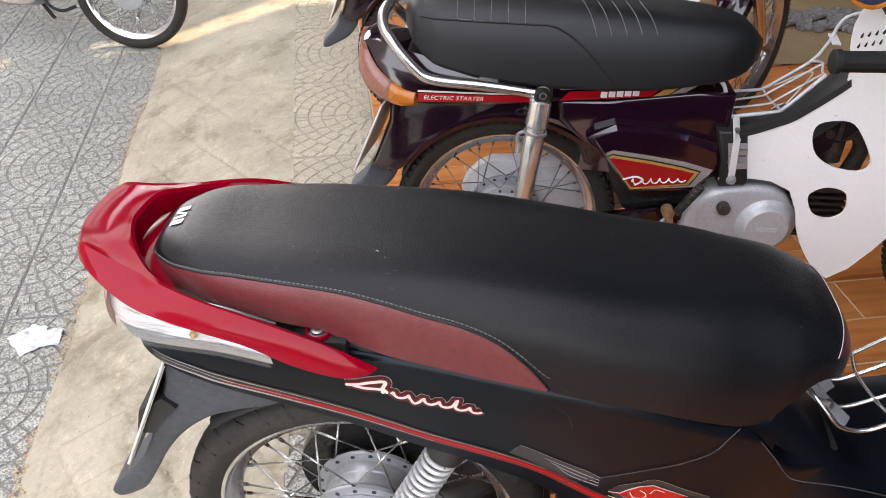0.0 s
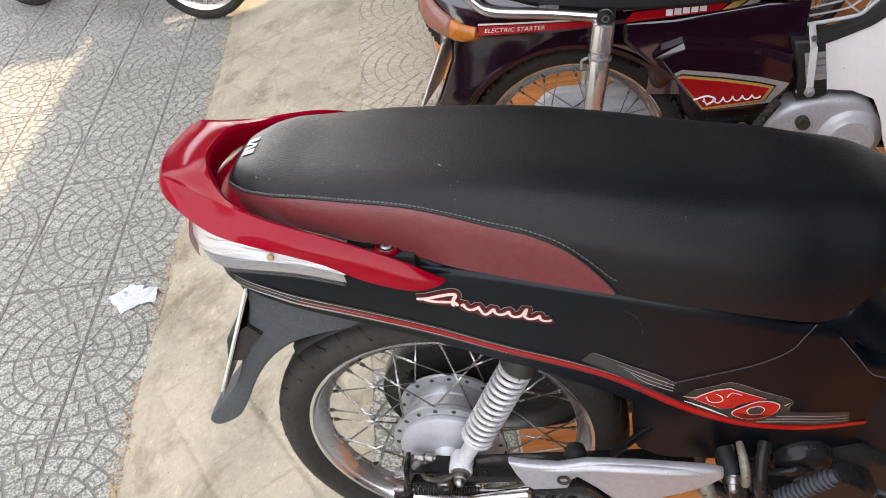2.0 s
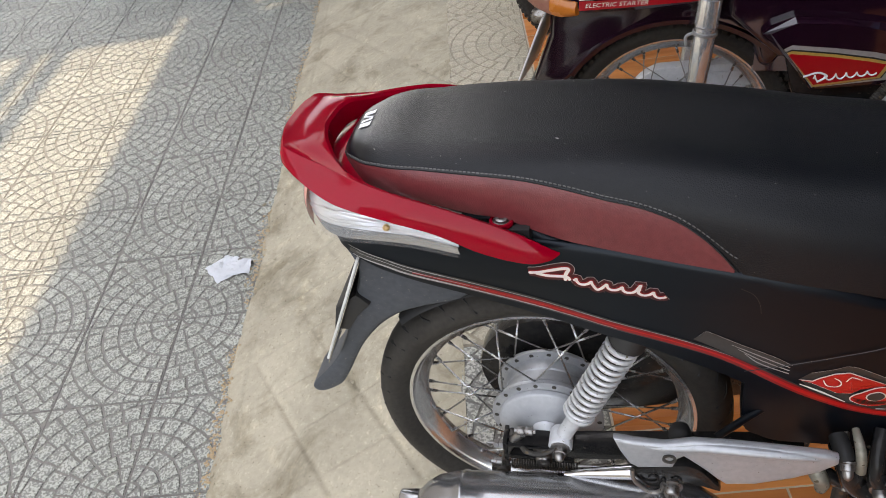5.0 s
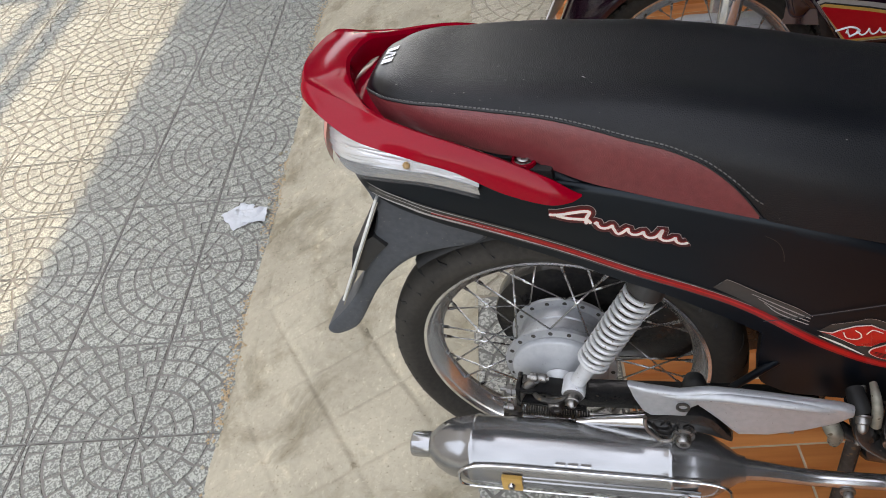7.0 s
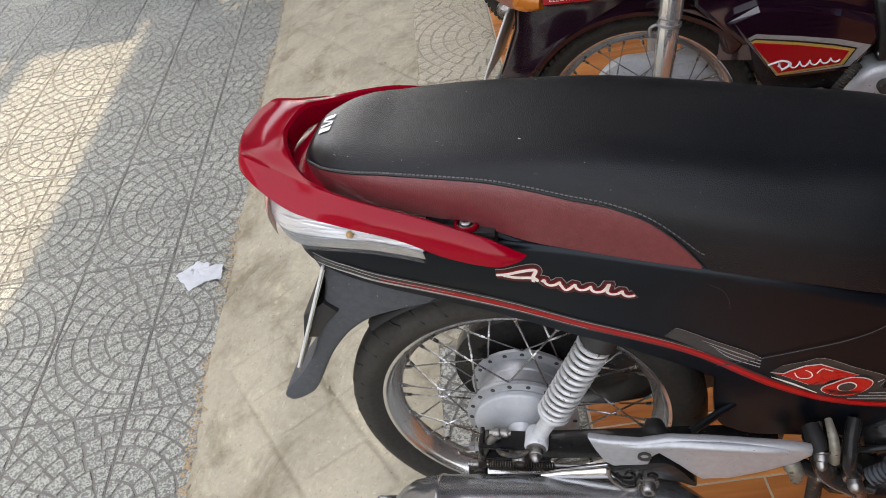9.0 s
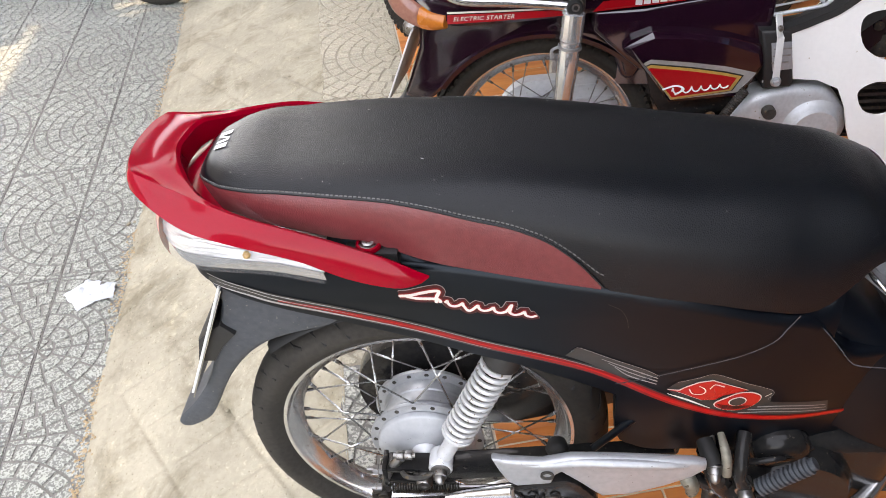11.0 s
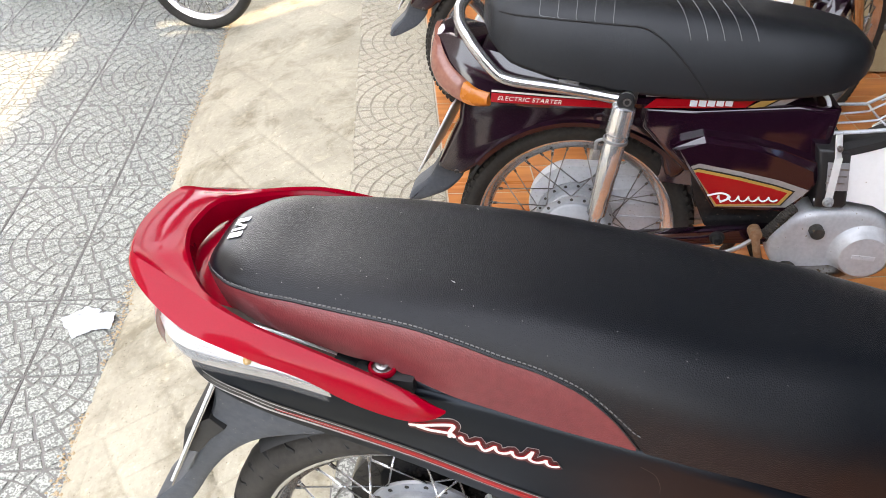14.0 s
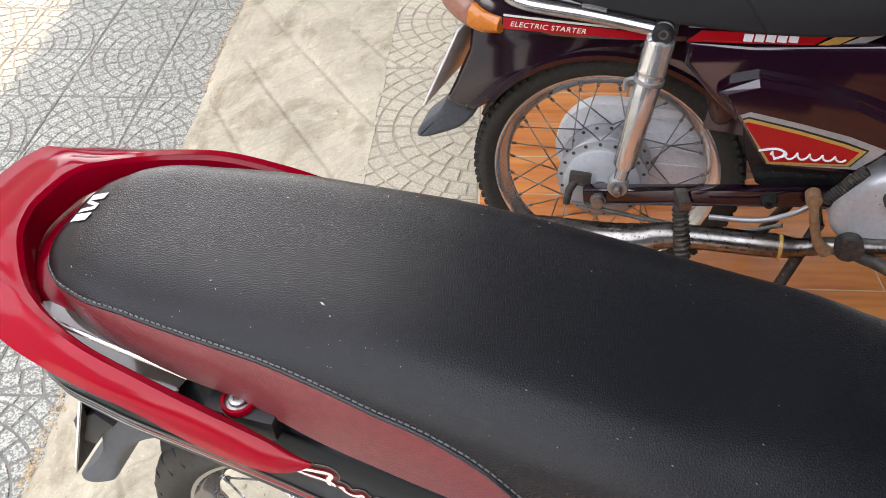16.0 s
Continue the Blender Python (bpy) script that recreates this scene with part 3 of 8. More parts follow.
# sand washed against the toe
M["sand"] = surface("orange_sand", (0.40, 0.27, 0.15), (0.47, 0.36, 0.23), rough=0.95, scale=30, fine=300, bump=0.6, bump_scale=250)
g = bmesh.new()
srnd = random.Random(21)
for k in range(1700):
    v = srnd.uniform(-0.6, 3.4)
    if noise.noise((v * 1.6, 11, 0)) < -0.12:
        continue
    u = U_TOE + 0.016 * noise.noise((v * 2.1, 0, 0)) + 0.02 * noise.noise((v * 0.6, 5, 0)) + srnd.gauss(0.0, 0.011)
    r = srnd.uniform(0.0008, 0.0026)
    c = uv(u, v, (ramp_z(u, v) - 0.003) if u > U_TOE + 0.01 else LOW + 0.0005)
    t = srnd.random() * 6.28
    ring = [g.verts.new(c + Vector((math.cos(t + a) * r * srnd.uniform(1, 2.6), math.sin(t + a) * r * srnd.uniform(1, 2.6), 0))) for a in (0, 1.26, 2.51, 3.77, 5.03)]
    top = g.verts.new(c + Vector((0, 0, r * 0.8)))
    for a in range(5):
        g.faces.new((ring[a], ring[(a + 1) % 5], top))
sand = part("sand", g, "sand", None, smooth=False)
tagged(sand, "orange-brown sand and grit along the foot of the ramp", "sand", kind="stuff")

# unseen roof, awning and walls, added to block the sun and shape reflections
BLOCKER_Z = 5.0
BLOCKER_POSE = PAVED @ Matrix.Translation((0.068, 0.24, 0))
# u of two unseen bars that throw shadow bands on the pavement
SHADOW_BARS = (-1.385, -1.545)
g = bmesh.new()
rows = []
for i in range(153):
    u = -0.715 + 5.32 * i / 152
    z = BLOCKER_Z + 0.03 * (u + 0.715) + 0.012 * (1 if i % 4 in (0, 1) else -1)
    rows.append([(u, -0.98, z), (u, 6.02, z), (u, 6.02, z - 0.03), (u, -0.98, z - 0.03)])
rings(g, rows[32:])
# outer strip, also unseen: paler and bluer to lighten the saddle's rear reflections
over = bmesh.new()
rings(over, rows[:33])
eaves = part("eaves", over, "blue_sheet", None, m=BLOCKER_POSE, smooth=False)
tagged(eaves, "bluish ribbed sheet overhang along the edge of the porch roof", "roof", kind="structure")
# unseen extra sheet, added to darken the sheen at the saddle's front
box(g, 1.5, 4.25, -4.6, -1.0, BLOCKER_Z - 0.02, BLOCKER_Z + 0.04)
roof = part("ceiling", g, "roof_sheet", None, m=BLOCKER_POSE, smooth=False)
tagged(roof, "unseen ribbed blue-grey sheet, added above the porch to block the sun", "roof", kind="structure")
# unseen sheets and bars, added only for the shadow edges they cast
g = bmesh.new()
box(g, -4.6, -0.75, 5.86, 9.5, BLOCKER_Z - 0.02, BLOCKER_Z + 0.02)
box(g, -0.75, 4.2, 6.52, 9.5, BLOCKER_Z - 0.02, BLOCKER_Z + 0.02)
box(g, -0.75, 1.0, 6.22, 6.52, BLOCKER_Z + 0.03, BLOCKER_Z + 0.06)
for u0 in SHADOW_BARS:
    box(g, u0, u0 + 0.10, 2.5, 5.85, BLOCKER_Z - 0.06, BLOCKER_Z - 0.02)
awning = part("awning", g, "roof_sheet", None, m=BLOCKER_POSE, smooth=False)
tagged(awning, "unseen blue-grey sheets and bars, added to cast shadows on the pavement", "awning", kind="structure")
# unseen wall, added so that the saddle's front mirrors something dark
g = bmesh.new()
box(g, 4.2, 4.4, -4.4, 10.0, LOW - 0.2, 5.1)
wall_back = part("wall_back", g, "brown_wall", None, m=PAVED, smooth=False)
tagged(wall_back, "unseen plain dark brown wall, added behind the porch to darken reflections", "wall", kind="structure")
# two unseen walls, added to keep low sky out of the saddle's reflections
g = bmesh.new()
box(g, -0.6, 4.2, 5.22, 5.42, LOW - 0.2, 2.8)
box(g, -0.7, 4.2, 9.80, 10.0, LOW - 0.2, 5.1)
wall_far = part("wall_far", g, "brown_wall", None, m=PAVED, smooth=False)
tagged(wall_far, "unseen plain dark brown walls, added beyond the porch to block sky light", "wall", kind="structure")
g = bmesh.new()
rows = []
for j in range(25):
    v = 2.12 + 2.2 * j / 24
    rows.append([uv(1.2 + 2.9 * i / 24, v, porch(v) + 0.006 + 0.02 * max(0, noise.noise((i * 0.5, j * 0.5, 4)))) for i in range(25)])
rings(g, rows, closed=False)
soil = part("soil", g, "soil", None)
tagged(soil, "patch of loose sandy soil spread over the porch edge", "soil", kind="structure")
# unseen walls behind the camera; the tall one darkens the near motorbike's front
g = bmesh.new()
box(g, -5.8, 0.40, -4.8, -4.6, LOW - 0.2, 0.1)
box(g, 0.40, 4.2, -1.35, -1.20, LOW - 0.2, 1.7)
wall_near = part("wall_near", g, "brown_wall", None, m=PAVED, smooth=False)
tagged(wall_near, "unseen dark brown walls, one low and one tall, added to block light from the near side", "wall", kind="structure")
# unseen blocks, their heights set to hide or admit sky in reflections
g = bmesh.new()
for k in range(8):
    h = (6.0, 7.0, 6.5, 8.0, 21.0, 23.0, 20.0, 21.0)[k]
    box(g, -20.0, -14.2, -20 + 5.0 * k, -15 + 5.0 * k - 0.02, LOW - 0.2, h)
unseen_row = part("wall_street", g, "plaster_dark", None, m=PAVED, smooth=False)
tagged(unseen_row, "unseen row of plain blocks, added across the street to block sky light", "wall", kind="structure")

# ---- motorbikes ----
def cyl_mesh(name, r, seg, material):
    bm = bmesh.new()
    rings(bm, [[(r * math.cos(2 * math.pi * j / seg), r * math.sin(2 * math.pi * j / seg), z) for j in range(seg)] for z in (0, 1)])
    return mesh_of(name, bm, material)


SPOKE = cyl_mesh("spoke", 0.0016, 6, "spoke")
SPOKE_DARK = cyl_mesh("spoke_dull", 0.0013, 6, "steel")
NIPPLE = cyl_mesh("nipple", 0.0029, 8, "spoke")


def wheel(bike, name, centre, R=0.28, w=0.038, lip=0.2275, tread="cut", spoke=SPOKE, hub="drum", turn=0.0, spokes=36, tyre="rubber"):
    """A spoked motorbike wheel; its axle lies along the thing's y."""
    wh = new(name)
    wh.parent = bike
    wh.matrix_basis = Matrix.Translation(centre) @ Matrix.Rotation(turn, 4, "Z")
    wh.empty_display_size = 0.05
    h = R - lip
    prof = [(lip - 0.012, -w * 0.42), (lip + 0.004, -w * 0.66), (lip + h * 0.30, -w * 0.94), (lip + h * 0.55, -w), (lip + h * 0.76, -w * 0.86), (lip + h * 0.90, -w * 0.62),
            (lip + h * 0.98, -w * 0.32), (R, 0)]
    prof = prof + [(r, -y) for r, y in prof[-2::-1]] + [(lip - 0.016, 0)]
    bm = bmesh.new()
    lathe(bm, prof, 96, closed=True)
    ty = part("tyre", bm, tyre, wh, angle=60)
    bm = bmesh.new()
    n = 42 if tread == "cut" else 84
    for i in range(n):
        for sd in (-1, 1):
            a = 2 * math.pi * (i + (0.5 if sd > 0 else 0)) / n
            q = bmesh.new()
            if tread == "cut":
                long = i % 3
                pts = [(lip + h * (0.60 if long else 0.78) + 0.0004, sd * w * (0.975 if long else 0.84), -0.010), (lip + h * 0.90, sd * w * 0.61, 0.005), (R - 0.0012, sd * w * (0.34 if long else 0.12), 0.016)]
                tube(q, [((r - 0.0030) * math.cos(t / R), y * 0.985, (r - 0.0030) * math.sin(t / R)) for r, y, t in pts], [0.0032, 0.0042, 0.0036], 5, 6)
            else:
                for y0, y1, rr in ((0.62, 0.92, lip + h * 0.80), (0.12, 0.50, R - 0.002)):
                    b = bmesh.new()
                    box(b, rr - 0.004, rr + 0.004, sd * w * y0, sd * w * y1, -0.0055, 0.0055)
                    absorb(q, b, Matrix.Rotation(0.5 * math.pi / n * (1 if y0 > 0.3 else -1), 4, "Y"))
            absorb(bm, q, Matrix.Rotation(-a, 4, "Y"))
    t = part("tread", bm, "rubber_dark" if tread == "cut" else "rubber", ty, smooth=False)
    t["kind"] = "stuff"
    bm = bmesh.new()
    rw = w * 0.62
    lathe(bm, [(lip, -rw), (lip, -rw + 0.003), (lip - 0.010, -rw + 0.006), (lip - 0.016, -rw * 0.5), (lip - 0.022, 0), (lip - 0.016, rw * 0.5), (lip - 0.010, rw - 0.006),
               (lip, rw - 0.003), (lip, rw), (lip - 0.005, rw - 0.0005), (lip - 0.010, rw * 0.74), (lip - 0.021, rw * 0.45), (lip - 0.027, 0), (lip - 0.021, -rw * 0.45), (lip - 0.010, -rw * 0.74), (lip - 0.005, -rw + 0.0005)], 96, closed=True)
    part("rim", bm, "rim", wh, "polished rim with dust and light rust")
    bm = bmesh.new()
    if hub == "drum":
        lathe(bm, [(0.004, -0.040), (0.066, -0.040), (0.070, -0.036), (0.0885, -0.034), (0.0890, -0.031), (0.0885, -0.028), (0.074, -0.026), (0.072, -0.020), (0.072, -0.016), (0.0745, -0.014),
                   (0.0745, -0.004), (0.070, -0.002), (0.070, 0.008), (0.072, 0.010), (0.072, 0.020), (0.074, 0.026), (0.0885, 0.028), (0.0890, 0.031), (0.0885, 0.034), (0.060, 0.036), (0.045, 0.05), (0.004, 0.05)], 72)
    else:
        lathe(bm, [(0.004, -0.045), (0.022, -0.045), (0.028, -0.038), (0.060, -0.034), (0.066, -0.028), (0.066, -0.022), (0.035, -0.018), (0.032, 0.018), (0.060, 0.022), (0.063, 0.030),
                   (0.03, 0.04), (0.004, 0.042)], 48)
    part("hub", bm, "silver_paint", wh, "dusty silver cast hub")
    if hub == "drum":
        bm = bmesh.new()
        lathe(bm, [(0.004, -0.062), (0.018, -0.062), (0.022, -0.058), (0.040, -0.056), (0.062, -0.052), (0.0705, -0.047), (0.0735, -0.0465), (0.0755, -0.044), (0.0755, -0.037), (0.004, -0.038)], 64)
        part("brake_panel", bm, "panel_paint", wh, "smooth grey brake panel")
        bm = bmesh.new()
        for i in range(18):
            for y in (-0.0347, 0.0273):
                a = 2 * math.pi * (i + (0.5 if y > 0 else 0)) / 18
                q = bmesh.new()
                lathe(q, [(0.0003, -0.0006), (0.0036, -0.0006), (0.0038, 0.0004), (0.0003, 0.0004)], 10, centre=(0.0815 * math.cos(a), y, 0.0815 * math.sin(a)))
                absorb(bm, q)
        h = part("spoke_hole", bm, "grime", wh, "dark spoke holes round the hub flanges", smooth=False)
        h["kind"] = "stuff"
    rh = 0.0815 if hub == "drum" else 0.056
    for i in range(spokes):
        sd = -1 if i % 2 else 1
        lead = 0.62 if (i // 2) % 2 else -0.62
        a = 2 * math.pi * i / spokes
        p = Vector((rh * math.cos(a + lead * 1.0), sd * 0.033, rh * math.sin(a + lead)))
        e = Vector(((lip - 0.022) * math.cos(a), sd * 0.004, (lip - 0.022) * math.sin(a)))
        d = e - p
        m = Matrix.Translation(p) @ d.to_track_quat("Z", "Y").to_matrix().to_4x4() @ Matrix.Diagonal((1, 1, d.length, 1))
        shared("spoke", spoke, wh, m=m)
        d.normalize()
        shared("nipple", NIPPLE, wh, m=Matrix.Translation(e - d * 0.016) @ d.to_track_quat("Z", "Y").to_matrix().to_4x4() @ Matrix.Diagonal((1, 1, 0.017, 1)))
    return wh


def coil(bm, a, b, r, wire, turns, seg=8, per=16):
    a, b = Vector(a), Vector(b)
    d = (b - a)
    x = d.orthogonal().normalized()
    y = d.normalized().cross(x)
    n = int(turns * per)
    pts = []
    for i in range(n + 1):
        f = i / n
        t = 2 * math.pi * turns * f
        pts.append(a + d * f + (x * math.cos(t) + y * math.sin(t)) * r)
    return tube(bm, [tuple(p) for p in pts], wire, seg)


def rod(bm, a, b, r, seg=14):
    return tube(bm, [a, b], r, seg)


def finned(bm, x0, x1, w0, w1, z0, z1, n):
    """One finned barrel: its outline steps in and out up its height."""
    rows = []
    for k in range(n):
        a, b = z0 + (z1 - z0) * k / n, z0 + (z1 - z0) * (k + 0.45) / n
        for z, w, e in ((a, w0, 0.0), (a, w1, 0.012), (b, w1, 0.012), (b, w0, 0.0)):
            rows.append([(x0 - e, -w, z), (x1 + e, -w, z), (x1 + e, w, z), (x0 - e, w, z)])
    return rings(bm, rows)


def seat_surface(f, xs, th0, th1, nt, sides=(1,)):
    """Rows of a saddle's skin: f(x, th) gives a point; th runs over the cross-section."""
    rows = []
    for x in xs:
        a, b = th0(x), th1(x)
        rows.append([f(x, a + (b - a) * i / nt) for i in range(nt + 1)])
    return rows


# ===== the near motorbike: charcoal body, black and maroon saddle =====
near = thing("motorbike", pose(0.01, 0.021, UP + 0.004, -0.5, 0, 0),
             "charcoal underbone motorbike with black and maroon saddle and red grab rail", "motorbike", "parked motorbikes")

wheel(near, "rear_wheel", (-0.006, -0.010, 0.274), R=0.281, w=0.042)

# saddle
s_half = curve1([-0.236, -0.225, -0.205, -0.171, -0.12, -0.07, -0.03, 0.05, 0.15, 0.23, 0.32, 0.43, 0.52, 0.57, 0.588], [0.028, 0.042, 0.062, 0.082, 0.096, 0.102, 0.105, 0.114, 0.124, 0.128, 0.130, 0.126, 0.10, 0.064, 0.03])
s_shoulder = curve1([-0.236, -0.225, -0.205, -0.171, -0.12, -0.07, -0.03, 0.05, 0.15, 0.23, 0.32, 0.43, 0.52, 0.57, 0.588], [0.028, 0.047, 0.070, 0.087, 0.098, 0.105, 0.108, 0.113, 0.117, 0.119, 0.120, 0.116, 0.094, 0.06, 0.03])
s_low = curve1([-0.236, -0.20, -0.165, -0.113, -0.068, -0.022, 0.0, 0.041, 0.092, 0.154, 0.23, 0.289, 0.355, 0.42, 0.45, 0.475, 0.50, 0.52, 0.588],
               [0.760, 0.757, 0.757, 0.752, 0.743, 0.737, 0.728, 0.715, 0.707, 0.698, 0.686, 0.675, 0.664, 0.650, 0.643, 0.648, 0.672, 0.690, 0.680])
s_top = curve1([-0.236, -0.228, -0.20, -0.12, 0.0, 0.12, 0.22, 0.32, 0.43, 0.52, 0.57, 0.588], [0.781, 0.793, 0.806, 0.811, 0.814, 0.812, 0.800, 0.786, 0.776, 0.758, 0.725, 0.69])
s_seam = curve1([-0.236, -0.216, -0.194, -0.134, -0.07, -0.008, 0.041, 0.083, 0.137, 0.173, 0.206, 0.23], [0.777, 0.787, 0.791, 0.795, 0.7945, 0.791, 0.783, 0.774, 0.762, 0.746, 0.718, 0.688])
s_pow = curve1([-0.236, -0.1, 0.1, 0.3, 0.45, 0.588], [0.52, 0.42, 0.40, 0.44, 0.56, 0.70])


def seat_pt(x, th):
    w, lo, hi, p = s_half(x), s_low(x), s_top(x), s_pow(x)
    c, s = math.cos(th), math.sin(th)
    w += (s_shoulder(x) - w) * min(1.0, max(s, 0.0) / 0.6)
    y = -math.copysign(abs(c) ** (p + 0.16 * max(c, 0.0)), c) * w
    z = lo + (hi - lo) * max(s, 0) ** 0.52
    return Vector((x, y, z))


def seam_th(x):
    lo, hi = s_low(x), s_top(x)
    if x > 0.232:
        return 0.0
    f = min(max((s_seam(x) - lo) / (hi - lo), 0.0), 0.97)
    return math.asin(f ** (1 / 0.52))


xs = list(np.linspace(-0.236, -0.19, 10)) + list(np.linspace(-0.18, 0.52, 70)) + list(np.linspace(0.528, 0.588, 12))
bm = bmesh.new()
rings(bm, seat_surface(seat_pt, xs, seam_th, lambda x: math.pi - seam_th(x), 30), closed=False)
seat = part("seat", bm, "leather", near, "black grained leather saddle with dust specks", angle=180)
for sd, nm in ((1, "side_panel"), (-1, "side_panel")):
    bm = bmesh.new()
    xp = [x for x in xs if x <= 0.232]
    rings(bm, [[Vector((q.x, q.y * sd, q.z)) for q in row] for row in seat_surface(seat_pt, xp, lambda x: 0.0, seam_th, 8)], closed=False)
    part(nm, bm, "maroon", seat, "maroon leather side panel", angle=180)
    bm = bmesh.new()
    d = 0.0
    prev = None
    for x in np.linspace(-0.232, 0.228, 92):
        q = seat_pt(x, seam_th(x) + 0.035)
        q = Vector((q.x, q.y * sd, q.z + 0.0006))
        if prev is not None:
            a, b = prev.lerp(q, 0.16), prev.lerp(q, 0.80)
            tube(bm, [tuple(a), tuple((a + b) / 2 + Vector((0, -sd * 0.0003, 0.0004))), tuple(b)], 0.0008, 5)
        prev = q
    pipe = bmesh.new()
    tube(pipe, [(lambda q: (q.x, q.y * sd, q.z))(seat_pt(x, seam_th(x))) for x in np.linspace(-0.234, 0.229, 120)], 0.0017, 6)
    part("seam_edge", pipe, "leather_smooth", seat, "black rolled seam edge")
    st = part("stitching", bm, "thread", seat, "grey stitched seam")
    st["kind"] = "stuff"
# crumbs of dust on the saddle
drnd = random.Random(31)
bm = bmesh.new()
for k in range(80):
    q = seat_pt(drnd.uniform(-0.19, 0.50), drnd.uniform(0.75, 2.4))
    a, r = drnd.random() * 6.28, drnd.uniform(0.00028, 0.0007) * (2.2 if k % 16 == 0 else 1)
    d = Vector((math.cos(a), math.sin(a), 0)) * r
    e = Vector((-d.y, d.x, 0)) * drnd.uniform(0.25, 0.7)
    base_ = [bm.verts.new(q + v + Vector((0, 0, 0.0002))) for v in (d * 2, e, -d * 2, -e)]
    tip = bm.verts.new(q + Vector((0, 0, 0.0002 + r * 0.6)))
    for m_ in range(4):
        bm.faces.new((base_[m_], base_[(m_ + 1) % 4], tip))
dust = part("dust_crumbs", bm, "crumb", seat, "scattered pale crumbs of dust", smooth=False)
dust["kind"] = "stuff"
# saddle base and dark nose panel with its pale seam
bm = bmesh.new()
rows = []
for x in np.linspace(-0.225, 0.575, 40):
    w, lo = s_half(x) * 0.97, s_low(x)
    rows.append([(x, -w, lo + 0.004), (x, w, lo + 0.004), (x, w * 0.9, lo - 0.012), (x, -w * 0.9, lo - 0.012)])
rings(bm, rows)
part("seat_base", bm, "black_plastic", near)
bm = bmesh.new()
nose = []
for th in np.linspace(0.25, math.pi - 0.25, 40):
    x = 0.538 + 0.020 * math.sin(th)
    q = seat_pt(x, th)
    nose.append(q + Vector((0.0015, 0, 0.001)))
tube(bm, [tuple(q) for q in nose], 0.0006, 6)
part("nose_seam", bm, "thread_white", seat, "white stitched seam")
bm = bmesh.new()
rows = []
for k in range(6):
    f = k / 5
    row = []
    for th in np.linspace(0.30, math.pi - 0.30, 28):
        x0 = 0.538 + 0.020 * math.sin(th)
        q = seat_pt(x0 + (0.587 - x0) * f, th)
        row.append(q + Vector((0.0012, 0, 0.0006)))
    rows.append(row)
rings(bm, rows, closed=False)
part("nose_panel", bm, "maroon", seat, "dark maroon nose panel", angle=180)
# white print on the rear edge (plain bars)
for y0, y1, sl in ((-0.014, -0.004, 0.3), (-0.001, 0.004, 0.5), (0.007, 0.011, -0.5), (0.014, 0.022, 0.35)):
    bm = bmesh.new()
    rows = []
    for f in np.linspace(0, 1, 6):
        row = []
        for g_ in np.linspace(0, 1, 6):
            y = y0 + (y1 - y0) * f + sl * 0.010 * (g_ - 0.5)
            x = -0.2150 + 0.0145 * g_
            w = s_shoulder(x)
            th = math.acos(max(-1, min(1, -math.copysign((abs(y) / w) ** (1 / s_pow(x)), y))))
            row.append(seat_pt(x, th) + Vector((-0.0006, 0, 0.0009)))
        rows.append(row)
    rings(bm, rows, closed=False)
    part("print", bm, "print_white", seat, "white printed mark")

# red grab rail: a dished tail plate whose sides run forward as upright arms
# stations from the tail's middle to the arm's tip: low edge, crease, inner edge of the top, each x, y, z; then the drop of the inner face and the dish
RAIL = [((-0.322, 0, 0.786), (-0.317, 0, 0.805), (-0.258, 0, 0.806), 0.030, 0.003), ((-0.319, -0.028, 0.786), (-0.313, -0.027, 0.805), (-0.254, -0.020, 0.806), 0.030, 0.003),
        ((-0.313, -0.048, 0.786), (-0.306, -0.046, 0.805), (-0.249, -0.034, 0.805), 0.030, 0.0025), ((-0.304, -0.064, 0.785), (-0.298, -0.058, 0.804), (-0.244, -0.043, 0.803), 0.030, 0.003),
        ((-0.276, -0.090, 0.780), (-0.270, -0.069, 0.796), (-0.237, -0.054, 0.798), 0.030, 0.002), ((-0.246, -0.108, 0.770), (-0.246, -0.078, 0.792), (-0.228, -0.066, 0.793), 0.028, 0.001),
        ((-0.221, -0.119, 0.764), (-0.222, -0.089, 0.788), (-0.213, -0.080, 0.788), 0.026, 0), ((-0.19, -0.127, 0.759), (-0.19, -0.104, 0.785), (-0.188, -0.095, 0.783), 0.024, 0),
        ((-0.15, -0.134, 0.752), (-0.15, -0.118, 0.780), (-0.15, -0.109, 0.777), 0.024, 0), ((-0.10, -0.138, 0.739), (-0.10, -0.126, 0.769), (-0.10, -0.117, 0.766), 0.024, 0),
        ((-0.05, -0.141, 0.716), (-0.05, -0.131, 0.754), (-0.05, -0.121, 0.750), 0.024, 0), ((0.0, -0.141, 0.702), (0.0, -0.132, 0.733), (0.0, -0.124, 0.729), 0.020, 0),
        ((0.026, -0.135, 0.702), (0.026, -0.131, 0.717), (0.026, -0.127, 0.715), 0.009, 0), ((0.038, -0.130, 0.708), (0.038, -0.129, 0.710), (0.038, -0.128, 0.7095), 0.001, 0)]
flatten = [(*a, *b, *c, d, e) for a, b, c, d, e in RAIL]
FAR = 0.013                                  # the far arm stands out this much more
flatten = [(q[0], -q[1] + FAR, q[2], q[3], -q[4] + FAR, q[5], q[6], -q[7] + FAR, *q[8:]) for q in flatten[:0:-1]] + flatten
rows = []
